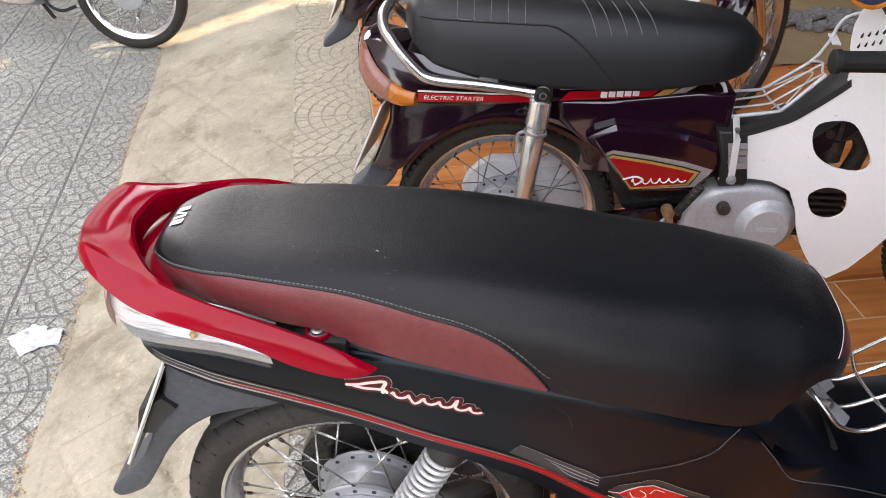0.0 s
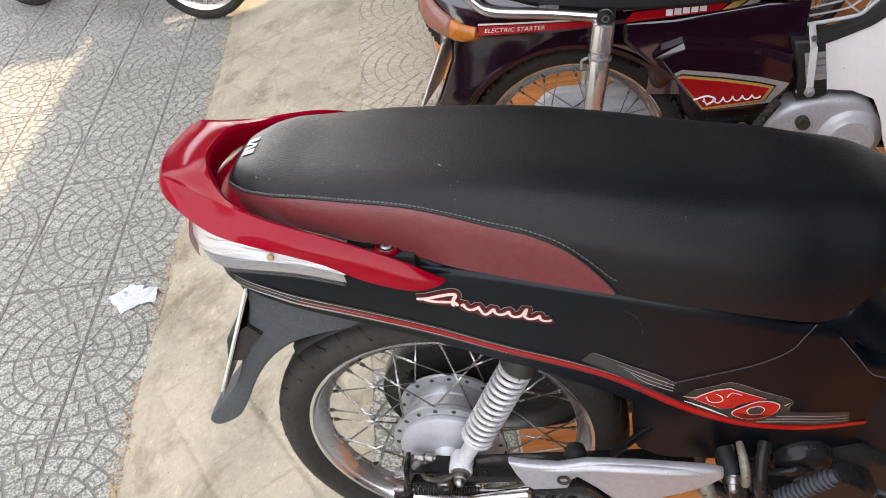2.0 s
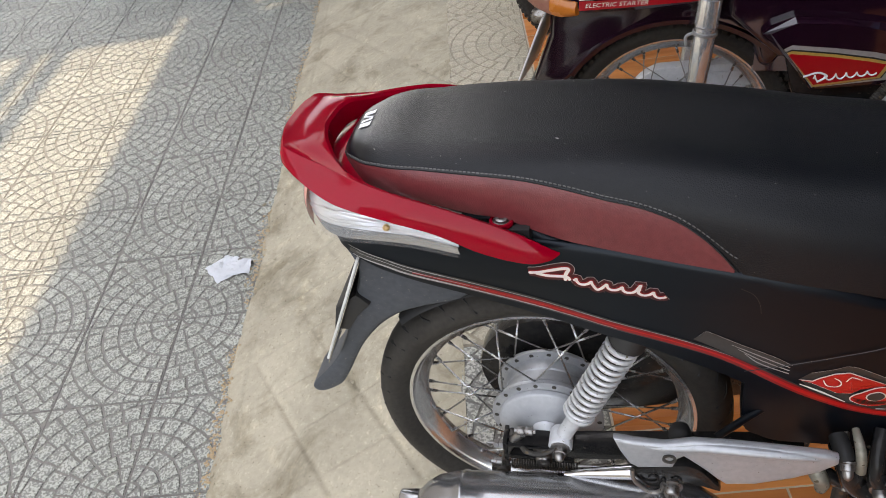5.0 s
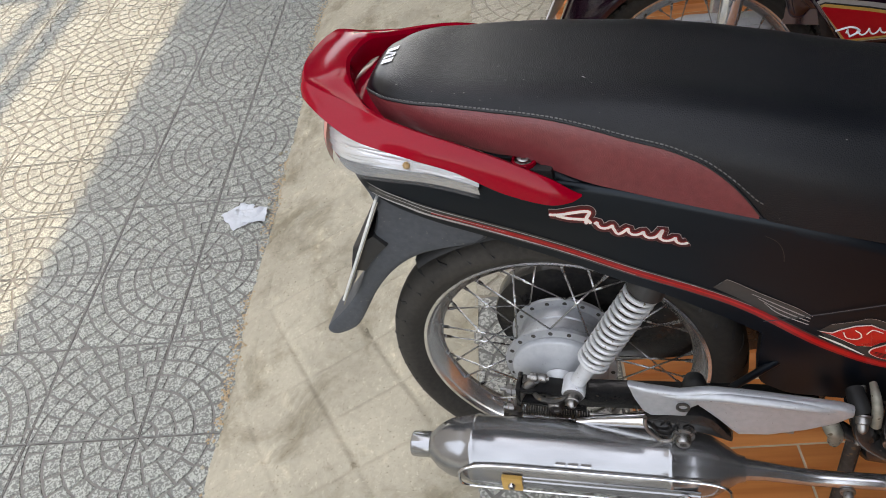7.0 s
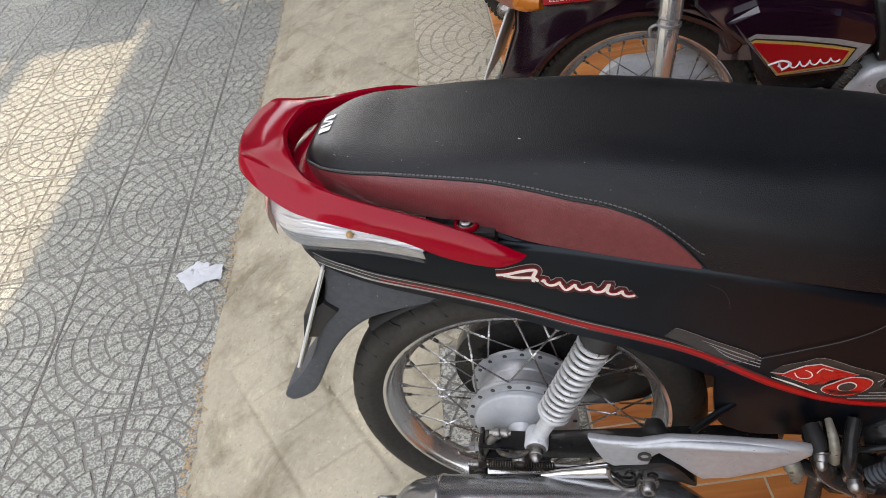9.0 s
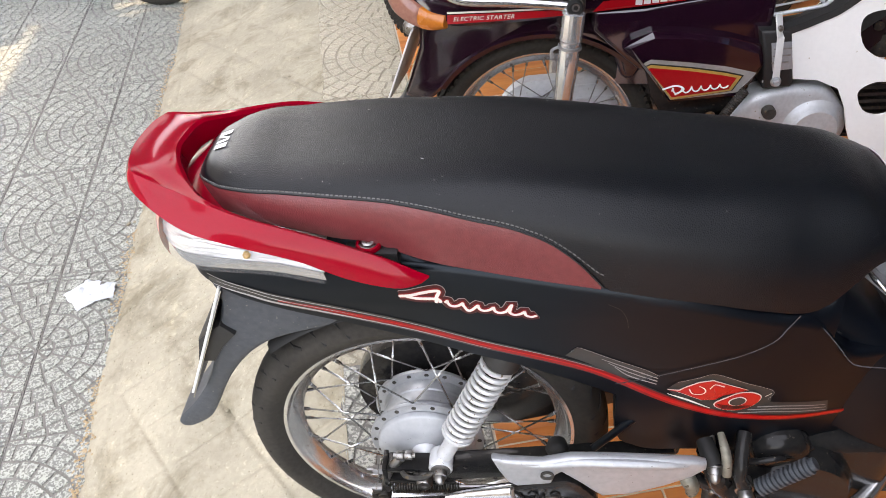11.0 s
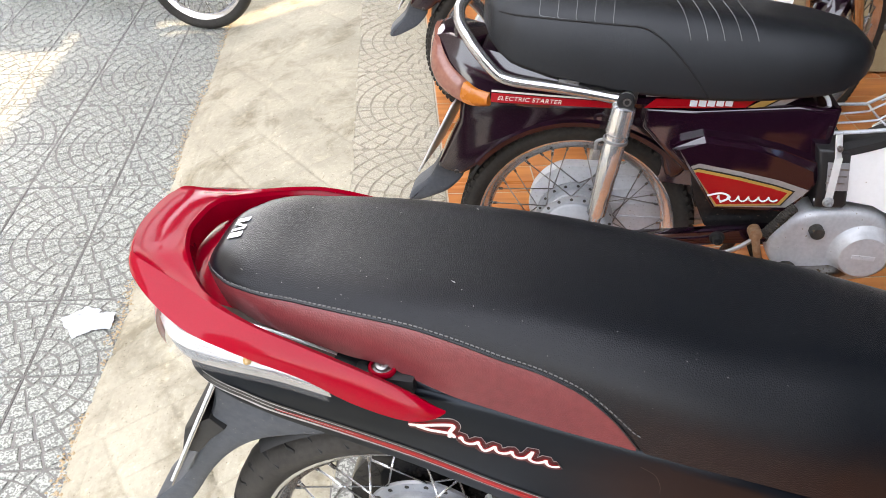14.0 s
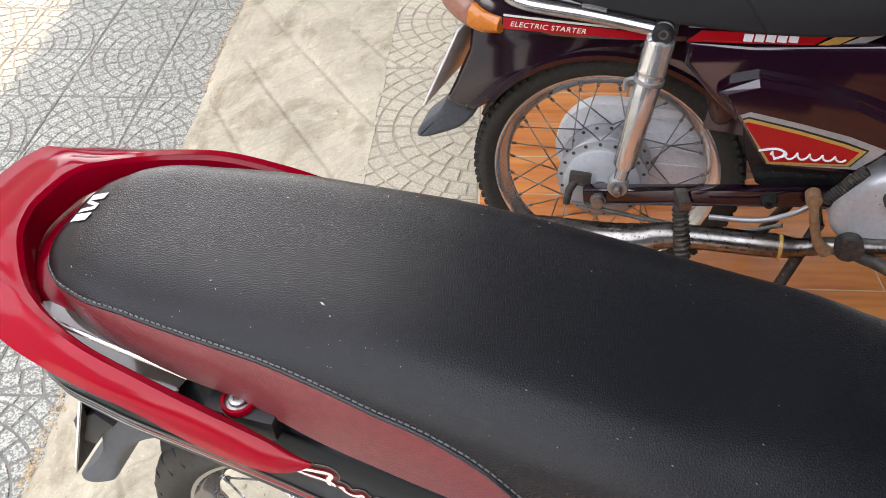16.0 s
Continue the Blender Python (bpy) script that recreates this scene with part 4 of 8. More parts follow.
for r in spline(flatten, 150):
    lo, cr, inn, drop, dish = Vector(r[:3]), Vector(r[3:6]), Vector(r[6:9]), r[9], r[10]
    out = Vector((lo.x - inn.x, lo.y - inn.y, 0))
    out = out.normalized() if out.length > 1e-6 else Vector((-1, 0, 0))
    w = min(1.0, max(0.0, drop / 0.02))
    arm = min(1.0, max(0.0, (lo.x + 0.23) / 0.10))
    mid = lo.lerp(cr, 0.48) + out * (0.0014 + 0.0028 * arm) * w + Vector((0, 0, 0.0012 * w))
    sill = lo - out * 0.012 * w - Vector((0, 0, 0.0015 * w))
    wide = max(0.0, min(1.0, ((cr - inn).length - 0.012) / 0.03))
    rows.append([sill, lo - out * 0.003 * w - Vector((0, 0, 0.002 * w)), lo, lo.lerp(mid, 0.5) + out * 0.0004 * w, mid, cr.lerp(mid, 0.35), cr - Vector((0, 0, 0.0012 * w)), cr - out * 0.0014 * w,
                 cr.lerp(inn, 0.12) - Vector((0, 0, dish * 0.35)), cr.lerp(inn, 0.30) - Vector((0, 0, dish)), cr.lerp(inn, 0.50) - Vector((0, 0, dish * 0.45)), cr.lerp(inn, 0.72) + Vector((0, 0, 0.0012 * wide)),
                 inn + out * 0.004 * w - Vector((0, 0, 0.0005)), inn - Vector((0, 0, 0.004 * w)), inn - out * 0.002 * w - Vector((0, 0, drop * 0.6)), inn - out * 0.001 * w - Vector((0, 0, drop))])
bm = bmesh.new()
rings(bm, rows)
part("grab_rail", bm, "red", near, "glossy red moulded grab rail with a dished tail plate", angle=32)
for sd in (-1, 1):
    bm = bmesh.new()
    box(bm, -0.058, 0.004, sd * 0.106 - 0.011, sd * 0.106 + 0.011, 0.705, 0.7320, 0.006)
    part("rail_lug", bm, "black_plastic", near, m=Matrix.Identity(4))
    bm = bmesh.new()
    BOSS = [(0.0, 0.0), (0.0145, 0.0), (0.0145, 0.0045), (0.0136, 0.0058), (0.0112, 0.0058), (0.0106, 0.0030), (0.0, 0.0030)]
    rings(bm, [[(r * math.cos(a), r * math.sin(a), h) for a in np.linspace(0, 2 * math.pi, 29)[:-1]] for r, h in BOSS])
    part("rail_boss", bm, "red", near, "red moulded boss round the rail's bolt", Matrix.Translation((-0.030, sd * 0.104, 0.7318)), angle=40)
    bolt("rail_bolt", (-0.030, sd * 0.104, 0.7348), 0.0078, near, "z", 0.0055, "steel", "shiny socket-head bolt", 20)

# tail lamp: clear ribbed side lenses round a red centre
LAMP_LOW = curve1([-0.31, -0.29, -0.25, -0.208, -0.14, -0.084], [0.690, 0.689, 0.690, 0.696, 0.697, 0.686])
LAMP_TOP = curve1([-0.31, -0.28, -0.24, -0.20, -0.15, -0.10, -0.084], [0.750, 0.754, 0.758, 0.757, 0.750, 0.738, 0.733])
LAMP_PLAN = [(-0.084, -0.1105), (-0.14, -0.108), (-0.20, -0.101), (-0.245, -0.088), (-0.275, -0.066), (-0.290, -0.035), (-0.295, 0.0)]
LAMP_PLAN = spline([(x, y, 0) for x, y in LAMP_PLAN + [(x, -y) for x, y in LAMP_PLAN[-2::-1]]], 96)


def lamp_band(i0, i1, out, rise=0.0, sink=0.0, bulge=0.010):
    """A wall of the tail lamp between two places round its plan, set out by out and bulging."""
    rows = []
    for i in range(i0, i1 + 1):
        t = Vector(LAMP_PLAN[min(i + 1, 96)]) - Vector(LAMP_PLAN[max(i - 1, 0)])
        o = Vector((t.y, -t.x, 0)).normalized()
        here = Vector(LAMP_PLAN[i])
        if o.dot(here + Vector((0.1, 0, 0))) < 0:
            o = -o
        z0, z1 = LAMP_LOW(here.x) + rise, LAMP_TOP(here.x) - sink
        rows.append([here + o * (out + bulge * math.sin(math.pi * (0.18 + 0.82 * f))) + Vector((0, 0, z0 + (z1 - z0) * f)) for f in np.linspace(0, 1, 13)])
    return rows


M["shoulder_lens"] = surface("dark_lamp_glass", (0.055, 0.042, 0.034), (0.08, 0.06, 0.05), rough=0.08, coat=0.6)
M["smoky_lens"] = surface("smoky_lamp_base", (0.34, 0.35, 0.37), (0.46, 0.47, 0.49), rough=0.13, metal=0.75, scale=14)
for sd0, sd1 in ((0, 37), (59, 96)):
    bm = bmesh.new()
    rings(bm, lamp_band(sd0, sd1, 0.002), closed=False)
    part("side_lens", bm, "clear", near, "clear ribbed indicator lens", angle=180)
    bm = bmesh.new()
    skin = []
    for r in lamp_band(sd0, sd1, -0.006, 0.012, 0.0, 0.009):
        o = Vector((r[6].x + 0.1, r[6].y * 1.6, 0)).normalized()
        q = spline([tuple(v) for v in r], 84)
        skin.append([Vector(q[k]) + o * (0.0034 * math.sin(k / 84 * math.pi * 20) + 0.0010 * math.sin(k / 84 * math.pi * 9 + q[k][0] * 40)) for k in range(85)])
    rings(bm, skin, closed=False)
    part("reflector", bm, "reflector", near, "silvery ribbed reflector")
    bm = bmesh.new()
    rings(bm, [r[:5] for r in lamp_band(sd0, sd1, -0.004, 0.0, 0.0, 0.009)], closed=False)
    part("lamp_base", bm, "smoky_lens", near, "smoky lower edge of the lamp", angle=180)
    bm = bmesh.new()
    rows = []
    for r in lamp_band(sd0, sd1, 0.002):
        top = Vector(r[-1])
        inn = Vector((top.x + 0.012, top.y * 0.72, top.z + 0.003))
        rows.append([top, top.lerp(inn, 0.5) + Vector((0, 0, 0.003)), inn])
    rings(bm, rows, closed=False)
    part("lamp_shoulder", bm, "shoulder_lens", near, "dark glassy shoulder of the lamp", angle=180)
    bm = bmesh.new()
    tube(bm, [tuple(r[1]) for r in rows], 0.0022, 8)
    part("lamp_rim", bm, "reflector", near, "bright moulded rim of the lamp")
    bm = bmesh.new()
    k = 15 if sd0 == 0 else 81
    c = lamp_band(k, k, -0.004)[0][6]
    bmesh.ops.create_uvsphere(bm, u_segments=14, v_segments=8, radius=0.0048)
    bmesh.ops.transform(bm, matrix=Matrix.Translation(c), verts=bm.verts)
    part("indicator_bulb", bm, "decal_gold", near, "small amber bulb")
bm = bmesh.new()
rings(bm, lamp_band(36, 60, 0.003), closed=False)
part("rear_lens", bm, "pale_red", near, "faded red tail lens", angle=180)
bm = bmesh.new()
rows = []
for k in range(9):
    f = k / 8
    x = -0.268 + 0.062 * f
    w = 0.052 * math.sqrt(max(0.02, 1 - (1 - f) ** 2))
    rows.append([(x, w * math.cos(a), 0.752 + 0.026 * math.sin(a) * math.sqrt(max(0.05, 1 - (1 - f) ** 2))) for a in np.linspace(0, math.pi, 17)])
rings(bm, rows, closed=False)
part("lamp_dome", bm, "red_lens", near, "bright red domed lens under the rail", angle=180)
bm = bmesh.new()
rows = []
for x, w, z0, z1 in ((-0.285, 0.045, 0.70, 0.752), (-0.262, 0.066, 0.70, 0.774), (-0.235, 0.076, 0.70, 0.776), (-0.20, 0.084, 0.70, 0.758), (-0.15, 0.085, 0.69, 0.735)):
    rows.append([(x, -w, z0), (x, -w, z1 - 0.012), (x, -w * 0.8, z1 - 0.002), (x, 0, z1), (x, w * 0.8, z1 - 0.002), (x, w, z1 - 0.012), (x, w, z0)])
rings(bm, rows)
part("lamp_housing", bm, "red", near, "red lamp housing under the rail", angle=50)
for sd in (-1, 1):
    bm = bmesh.new()
    rings(bm, [[(x, sd * y, z), (x, sd * (y + 0.008), z + 0.005), (x, sd * (y + 0.008), z + 0.001), (x, sd * y, z - 0.004)]
               for x, y, z in ((-0.275, -0.052, 0.752), (-0.25, -0.072, 0.755), (-0.20, -0.088, 0.751), (-0.15, -0.096, 0.742))])
    part("lamp_trim", bm, "light_alloy", near, "bright trim strip")

# side covers, given by a surface y(x, z)
b_top = curve1([-0.252, -0.235, -0.20, -0.10, 0.0, 0.08, 0.16, 0.23, 0.32, 0.42, 0.476, 0.50, 0.52, 0.58], [0.688, 0.692, 0.695, 0.699, 0.704, 0.703, 0.694, 0.684, 0.668, 0.640, 0.622, 0.590, 0.567, 0.552])
b_low = curve1([-0.252, -0.244, -0.232, -0.20, -0.156, -0.07, 0.014, 0.084, 0.14, 0.19, 0.222, 0.248, 0.262, 0.2665, 0.273, 0.290, 0.36, 0.42, 0.50, 0.58],
               [0.685, 0.679, 0.670, 0.650, 0.632, 0.606, 0.580, 0.556, 0.538, 0.515, 0.500, 0.486, 0.462, 0.392, 0.376, 0.369, 0.366, 0.367, 0.372, 0.380])
b_w = curve1([-0.252, -0.245, -0.23, -0.18, -0.10, 0.0, 0.10, 0.20, 0.30, 0.40, 0.48, 0.58], [0.082, 0.090, 0.096, 0.102, 0.106, 0.112, 0.121, 0.127, 0.129, 0.128, 0.122, 0.10])


def cover_y(x, z):
    w = b_w(x)
    lo = max(0.0, 0.645 - z)
    hi = max(0.0, z - 0.665)
    e = min(1.0, max(0.0, (x - 0.2) / 0.12))
    e = e * e * (3 - 2 * e)                  # the front part stands out fuller below
    return w - (0.08 - 0.07 * e) * lo - (0.25 - 0.10 * e) * lo * lo - 4.0 * hi * hi


xs = np.linspace(-0.252, 0.58, 110)
for sd in (-1, 1):
    bm = bmesh.new()
    rows = []
    for x in xs:
        lo, hi = b_low(x), b_top(x)
        row = []
        for f in np.linspace(0, 1, 20):
            z = lo + (hi - lo) * f
            row.append((x, sd * cover_y(x, z), z))
        e = 0.012
        row = [(x, sd * (cover_y(x, lo) - 0.030), lo + 0.006), (x, sd * (cover_y(x, lo) - 0.010), lo - 0.001)] + row + [(x, sd * (cover_y(x, hi) - 0.006), hi + 0.004), (x, sd * (cover_y(x, hi) - 0.03), hi + 0.004)]
        rows.append(row)
    rings(bm, rows, closed=False)
    part("side_cover", bm, "body", near, "matt charcoal side cover", angle=60)


def decal(name, pts, material, lift=0.0012, label="", fine=0.006, side=-1):
    """A thin film laid on the side cover, from an outline of (x, z)."""
    bm = bmesh.new()
    vs = [bm.verts.new((x, 0, z)) for x, z in pts]
    bm.faces.new(vs)
    bmesh.ops.triangulate(bm, faces=bm.faces[:])
    for _ in range(4):
        long = [e for e in bm.edges if e.calc_length() > fine * 2]
        if not long:
            break
        bmesh.ops.subdivide_edges(bm, edges=long, cuts=1)
        bmesh.ops.triangulate(bm, faces=bm.faces[:])
    for v in bm.verts:
        v.co.y = side * (cover_y(v.co.x, v.co.z) + lift)
    return part(name, bm, material, near, label, angle=180)


def ribbon(name, mid, widths, material, lift=0.0012, n=60, label="", to=None):
    """A stripe along a line of (x, z) with a width that varies."""
    p = spline([(x, w, z) for (x, z), w in zip(mid, widths)], n)
    bm = bmesh.new()
    rows = []
    for i in range(len(p)):
        a, b = p[max(i - 1, 0)], p[min(i + 1, n)]
        dx, dz = b[0] - a[0], b[2] - a[2]
        l = math.hypot(dx, dz)
        ox, oz = -dz / l, dx / l
        row = []
        for f in (-0.5, 0, 0.5):
            x, z = p[i][0] + ox * p[i][1] * f, p[i][2] + oz * p[i][1] * f
            row.append((x, -(cover_y(x, z) + lift), z))
        rows.append(row)
    rings(bm, rows, closed=False)
    return part(name, bm, material, to or near, label, angle=180)


STR = [(-0.232, 0.676), (-0.19, 0.660), (-0.152, 0.647), (-0.068, 0.626), (0.016, 0.604), (0.098, 0.579), (0.172, 0.558), (0.24, 0.532), (0.30, 0.501), (0.345, 0.477), (0.40, 0.455), (0.47, 0.443), (0.56, 0.435)]
ribbon("stripe_film", STR, [0.006, 0.015, 0.0175, 0.019, 0.019, 0.018, 0.0175, 0.017, 0.016, 0.014, 0.013, 0.012, 0.010], "decal_smoke", lift=0.0007, label="dark film under the stripes")
ribbon("stripe", [(x, z - 0.0005) for x, z in STR[2:]], [0.0035, 0.0070, 0.0095, 0.0110, 0.0120, 0.0125, 0.0130, 0.0125, 0.012, 0.011, 0.009], "decal_dark_red", label="dark red stripe along the side cover")
ribbon("stripe", [(x, z + 0.0002) for x, z in STR[3:]], [0.0006, 0.0012, 0.0018, 0.0022, 0.0032, 0.0050, 0.0062, 0.0062, 0.0058, 0.005], "decal_red", lift=0.0017, label="bright red core of the stripe")
ribbon("decal_line", [(x, z + 0.0072) for x, z in STR[:8]], [0.0006, 0.0012, 0.0012, 0.0010, 0.0010, 0.0010, 0.0010, 0.0006], "decal_silver", lift=0.0017)
ribbon("decal_line", [(x + 0.004, z - 0.0062) for x, z in STR[:6]], [0.0010, 0.0026, 0.0030, 0.0022, 0.0014, 0.0006], "decal_silver", lift=0.0017)
ribbon("decal_line", [(x + 0.010, z - 0.0015) for x, z in STR[:4]], [0.0004, 0.0010, 0.0012, 0.0004], "decal_silver", lift=0.0019)
decal("decal_film", [(0.192, 0.566), (0.199, 0.574), (0.204, 0.583), (0.21, 0.583), (0.245, 0.566), (0.287, 0.549), (0.307, 0.537), (0.289, 0.527), (0.265, 0.528), (0.234, 0.544)], "decal_smoke", 0.0008)
decal("decal_film", [(0.319, 0.5115), (0.330, 0.5255), (0.373, 0.5415), (0.448, 0.505), (0.4505, 0.480), (0.527, 0.467), (0.534, 0.440), (0.461, 0.449), (0.401, 0.459), (0.338, 0.4855)], "decal_smoke", 0.0006)
ribbon("decal_line", [(0.204, 0.583), (0.21, 0.583), (0.245, 0.566), (0.287, 0.549), (0.307, 0.537)], [0.0006] * 5, "decal_silver", 0.0014)
ribbon("decal_line", [(0.330, 0.5255), (0.352, 0.534), (0.373, 0.5415), (0.410, 0.524), (0.448, 0.505), (0.446, 0.486)], [0.0006] * 6, "decal_silver", 0.0014)
ribbon("decal_line", [(0.441, 0.494), (0.4475, 0.5005)], [0.0014, 0.0010], "decal_cream", 0.0020, 8)
ribbon("decal_line", [(0.320, 0.503), (0.346, 0.490), (0.3765, 0.472)], [0.0012, 0.0032, 0.0014], "decal_cream", 0.0022, 16)
for k in range(3):
    ribbon("decal_line", [(0.236 + 0.008 * k, 0.563 - 0.007 * k), (0.270, 0.548 - 0.007 * k), (0.305, 0.533 - 0.006 * k)], [0.0008, 0.0018, 0.0018], "decal_silver", 0.0016)
    ribbon("decal_line", [(0.414 + 0.011 * k, 0.459 + 0.006 * k), (0.461 + 0.005 * k, 0.4577 + 0.0058 * k), (0.530 - 0.002 * k, 0.4465 + 0.0064 * k)], [0.0025, 0.002, 0.001], "decal_silver", 0.0016)


def offset_loop(pts, d):
    """The outline pushed outwards by d."""
    n = len(pts)
    s = sum(pts[i][0] * pts[(i + 1) % n][1] - pts[(i + 1) % n][0] * pts[i][1] for i in range(n))
    sg = 1 if s > 0 else -1
    out = []
    for i in range(n):
        a, b, c = (np.array(pts[j % n], float) for j in (i - 1, i, i + 1))
        u, v = b - a, c - b
        u, v = u / (np.linalg.norm(u) + 1e-9), v / (np.linalg.norm(v) + 1e-9)
        m = np.array((u[1] + v[1], -u[0] - v[0])) * sg
        m = m / (np.linalg.norm(m) + 1e-9)
        out.append(tuple(b + m * d))
    return out


# the number fifty on the decal: leaning figures, red with pale edges
FIVE = [(0.317, 0.5125), (0.333, 0.5115), (0.339, 0.5175), (0.3545, 0.528), (0.371, 0.532), (0.418, 0.5095), (0.402, 0.513), (0.378, 0.5235), (0.3745, 0.5195), (0.384, 0.511), (0.388, 0.5005), (0.3805, 0.490), (0.3635, 0.4895), (0.348, 0.498), (0.3325, 0.5065)]
ZERO = smooth_loop([(0.3805, 0.478), (0.381, 0.487), (0.391, 0.4955), (0.406, 0.506), (0.4225, 0.5065), (0.4345, 0.499), (0.435, 0.4875), (0.4265, 0.4745), (0.4105, 0.467), (0.393, 0.4695)], 4)
HOLE = smooth_loop([(0.3975, 0.488), (0.400, 0.4945), (0.409, 0.498), (0.416, 0.493), (0.4155, 0.4865), (0.4095, 0.4815), (0.4015, 0.4825)], 4)
for nm, loop_, lift_ in (("figure_five", FIVE, 0.0022), ("figure_nought", ZERO, 0.0032)):
    decal(nm + "_edge", loop_, "decal_cream", lift_, "pale edge of a figure", 0.0025)
    decal(nm, offset_loop(loop_, -0.0013), "decal_red", lift_ + 0.0008, "red figure", 0.0025)
ribbon("decal_line", [(0.3445, 0.515), (0.350, 0.505), (0.360, 0.5035), (0.365, 0.508), (0.363, 0.515), (0.356, 0.5205)], [0.0015] * 6, "decal_cream", 0.0034, 40)
ribbon("decal_line", [(0.3695, 0.5145), (0.3725, 0.5215), (0.376, 0.5235), (0.3865, 0.519)], [0.0015] * 4, "decal_cream", 0.0034, 30)
for k in range(4):
    ribbon("decal_line", [(0.383 + 0.002 * k, 0.483 - 0.003 * k), (0.405, 0.478 - 0.002 * k), (0.425, 0.479 - 0.001 * k)], [0.0010, 0.0014, 0.0004], "decal_black", 0.0044, 16)
decal("figure_nought_edge", offset_loop(HOLE, 0.0014), "decal_cream", 0.0050, "", 0.0025)
decal("figure_nought_eye", HOLE, "decal_smoke", 0.0057, "", 0.0025)

# name badge: a plate-like film with a pale flowing line in place of lettering
BADGE_LINES = []


def flow(pts, n):
    """One stroke of the badge from (along, up) in millimetres, leaning forward, on a line that falls slightly."""
    q = spline([(0.003 + 0.001 * (a + 0.38 * h), 0.6585 - 0.000118 * a + 0.001 * h, 0) for a, h in pts], n)
    BADGE_LINES.append([(float(v[0]), float(v[1])) for v in q])


flow([(-7, 3.5), (4, 6.5), (18, 14), (30, 19.5), (35, 19), (35, 10), (38, 1)], 44)
flow([(1, 4.5), (16, 4), (36, 7.5), (43, 3)], 30)
swing = []
for i in range(57):
    f = i / 56
    tall = 3.6 + (9.0 if 0.665 < f < 0.80 else 0.0) * math.sin((f - 0.665) / 0.135 * math.pi)
    deep = 3.6 + (7.0 if 0.27 < f < 0.43 else 0.0) * math.sin((f - 0.27) / 0.16 * math.pi)
    w = math.sin(f * 2 * math.pi * 6.0)
    swing.append((44 + 106 * f + 2.4 * math.cos(f * 2 * math.pi * 6.0), 3.8 + (tall if w > 0 else deep) * w))
flow(swing, 230)
for k, line in enumerate(BADGE_LINES):
    m_ = len(line)
    fat = [0.0042 if k < 2 else 0.0036] * m_
    fat[0] = fat[-1] = 0.0018
    ribbon("badge_outline", line, [w + 0.0112 for w in fat], "decal_silver", 0.0004 + 0.00005 * k, m_ * 2)
    ribbon("badge_film", line, [w + 0.0100 for w in fat], "badge_film", 0.0010 + 0.00005 * k, m_ * 2, "dark red badge film with a pale outline")
for k, line in enumerate(BADGE_LINES):
    fat = [0.0042 if k < 2 else 0.0036] * len(line)
    fat[0] = fat[-1] = 0.0018
    ribbon("badge_edge", line, [w + 0.0024 for w in fat], "decal_dark_red", 0.0016 + 0.00005 * k, len(line) * 2)
    ribbon("badge_line", line, fat, "decal_cream", 0.0022 + 0.00005 * k, len(line) * 2)

# scratches and a dark loose cable lying on the cover
ribbon("cable", [(0.256, 0.513), (0.299, 0.536), (0.345, 0.556), (0.396, 0.578), (0.427, 0.601), (0.438, 0.624), (0.447, 0.645)], [0.0017] * 7, "grey_plastic", 0.002, 60, "thin dark cable across the cover")
ribbon("scratch", [(0.235, 0.664), (0.25, 0.655), (0.258, 0.640), (0.261, 0.625)], [0.0006] * 4, "decal_smoke", 0.0006, 24)

# dark body under the saddle
bm = bmesh.new()
rows = []
for x in np.linspace(-0.24, 0.60, 40):
    hi, lo = b_top(x) + 0.006, max(b_low(x) + 0.03, 0.44)
    w = min(cover_y(x, lo), cover_y(x, b_top(x)), b_w(x)) - 0.018
    rows.append([(x, -w, lo + 0.02), (x, -w, hi), (x, w, hi), (x, w, lo + 0.02), (x, w * 0.6, lo), (x, -w * 0.6, lo)])
rings(bm, rows)
part("frame_cover", bm, "black_plastic", near)
# shoulder strip between saddle and side cover
for sd in (-1, 1):
    bm = bmesh.new()
    rows = []
    for x in np.linspace(-0.10, 0.50, 50):
        hi = b_top(x)
        y = cover_y(x, hi)
        zl = s_low(x) - 0.004
        rows.append([(x, sd * (y - 0.004), hi + 0.003), (x, sd * (y - 0.008), (hi + zl) / 2 + 0.002), (x, sd * (y - 0.020), max(zl, hi + 0.004)), (x, sd * (y - 0.05), max(zl, hi + 0.004))])
    rings(bm, rows, closed=False)
    part("shoulder", bm, "body", near, angle=60)

# rear mudguard, number plate and bracket
bm = bmesh.new()
FEND = [(-0.262, 0.684), (-0.250, 0.610), (-0.262, 0.560), (-0.286, 0.503), (-0.316, 0.424), (-0.358, 0.358), (-0.397, 0.311), (-0.407, 0.291), (-0.398, 0.281), (-0.380, 0.286), (-0.350, 0.308), (-0.329, 0.341), (-0.290, 0.414), (-0.250, 0.470), (-0.208, 0.507), (-0.165, 0.527), (-0.10, 0.555), (-0.10, 0.62)]
rows = []
half = {0: 0.055}
o = smooth_loop(FEND, 4)
plate(bm, o, -0.048, 0.048, 0.010, seg=3)
for v in bm.verts:
    f = min(max((0.60 - v.co.z) / 0.3, 0), 1)
    v.co.y *= 1.25 - 0.55 * f
part("rear_mudguard", bm, "grey_plastic", near, "grey plastic rear mudguard", angle=40)
bm = bmesh.new()
block_along(bm, (-0.240, 0, 0.632), (-0.336, 0, 0.418), 0.14, 0.0035, 0.001)
part("number_plate", bm, "plate_metal", near, "thin silvery number plate seen edge-on")
bm = bmesh.new()
block_along(bm, (-0.243, 0, 0.630), (-0.341, 0, 0.412), 0.146, 0.002, 0.0005)
part("plate_frame", bm, "chrome", near, m=Matrix.Translation((0.006, 0, 0)))
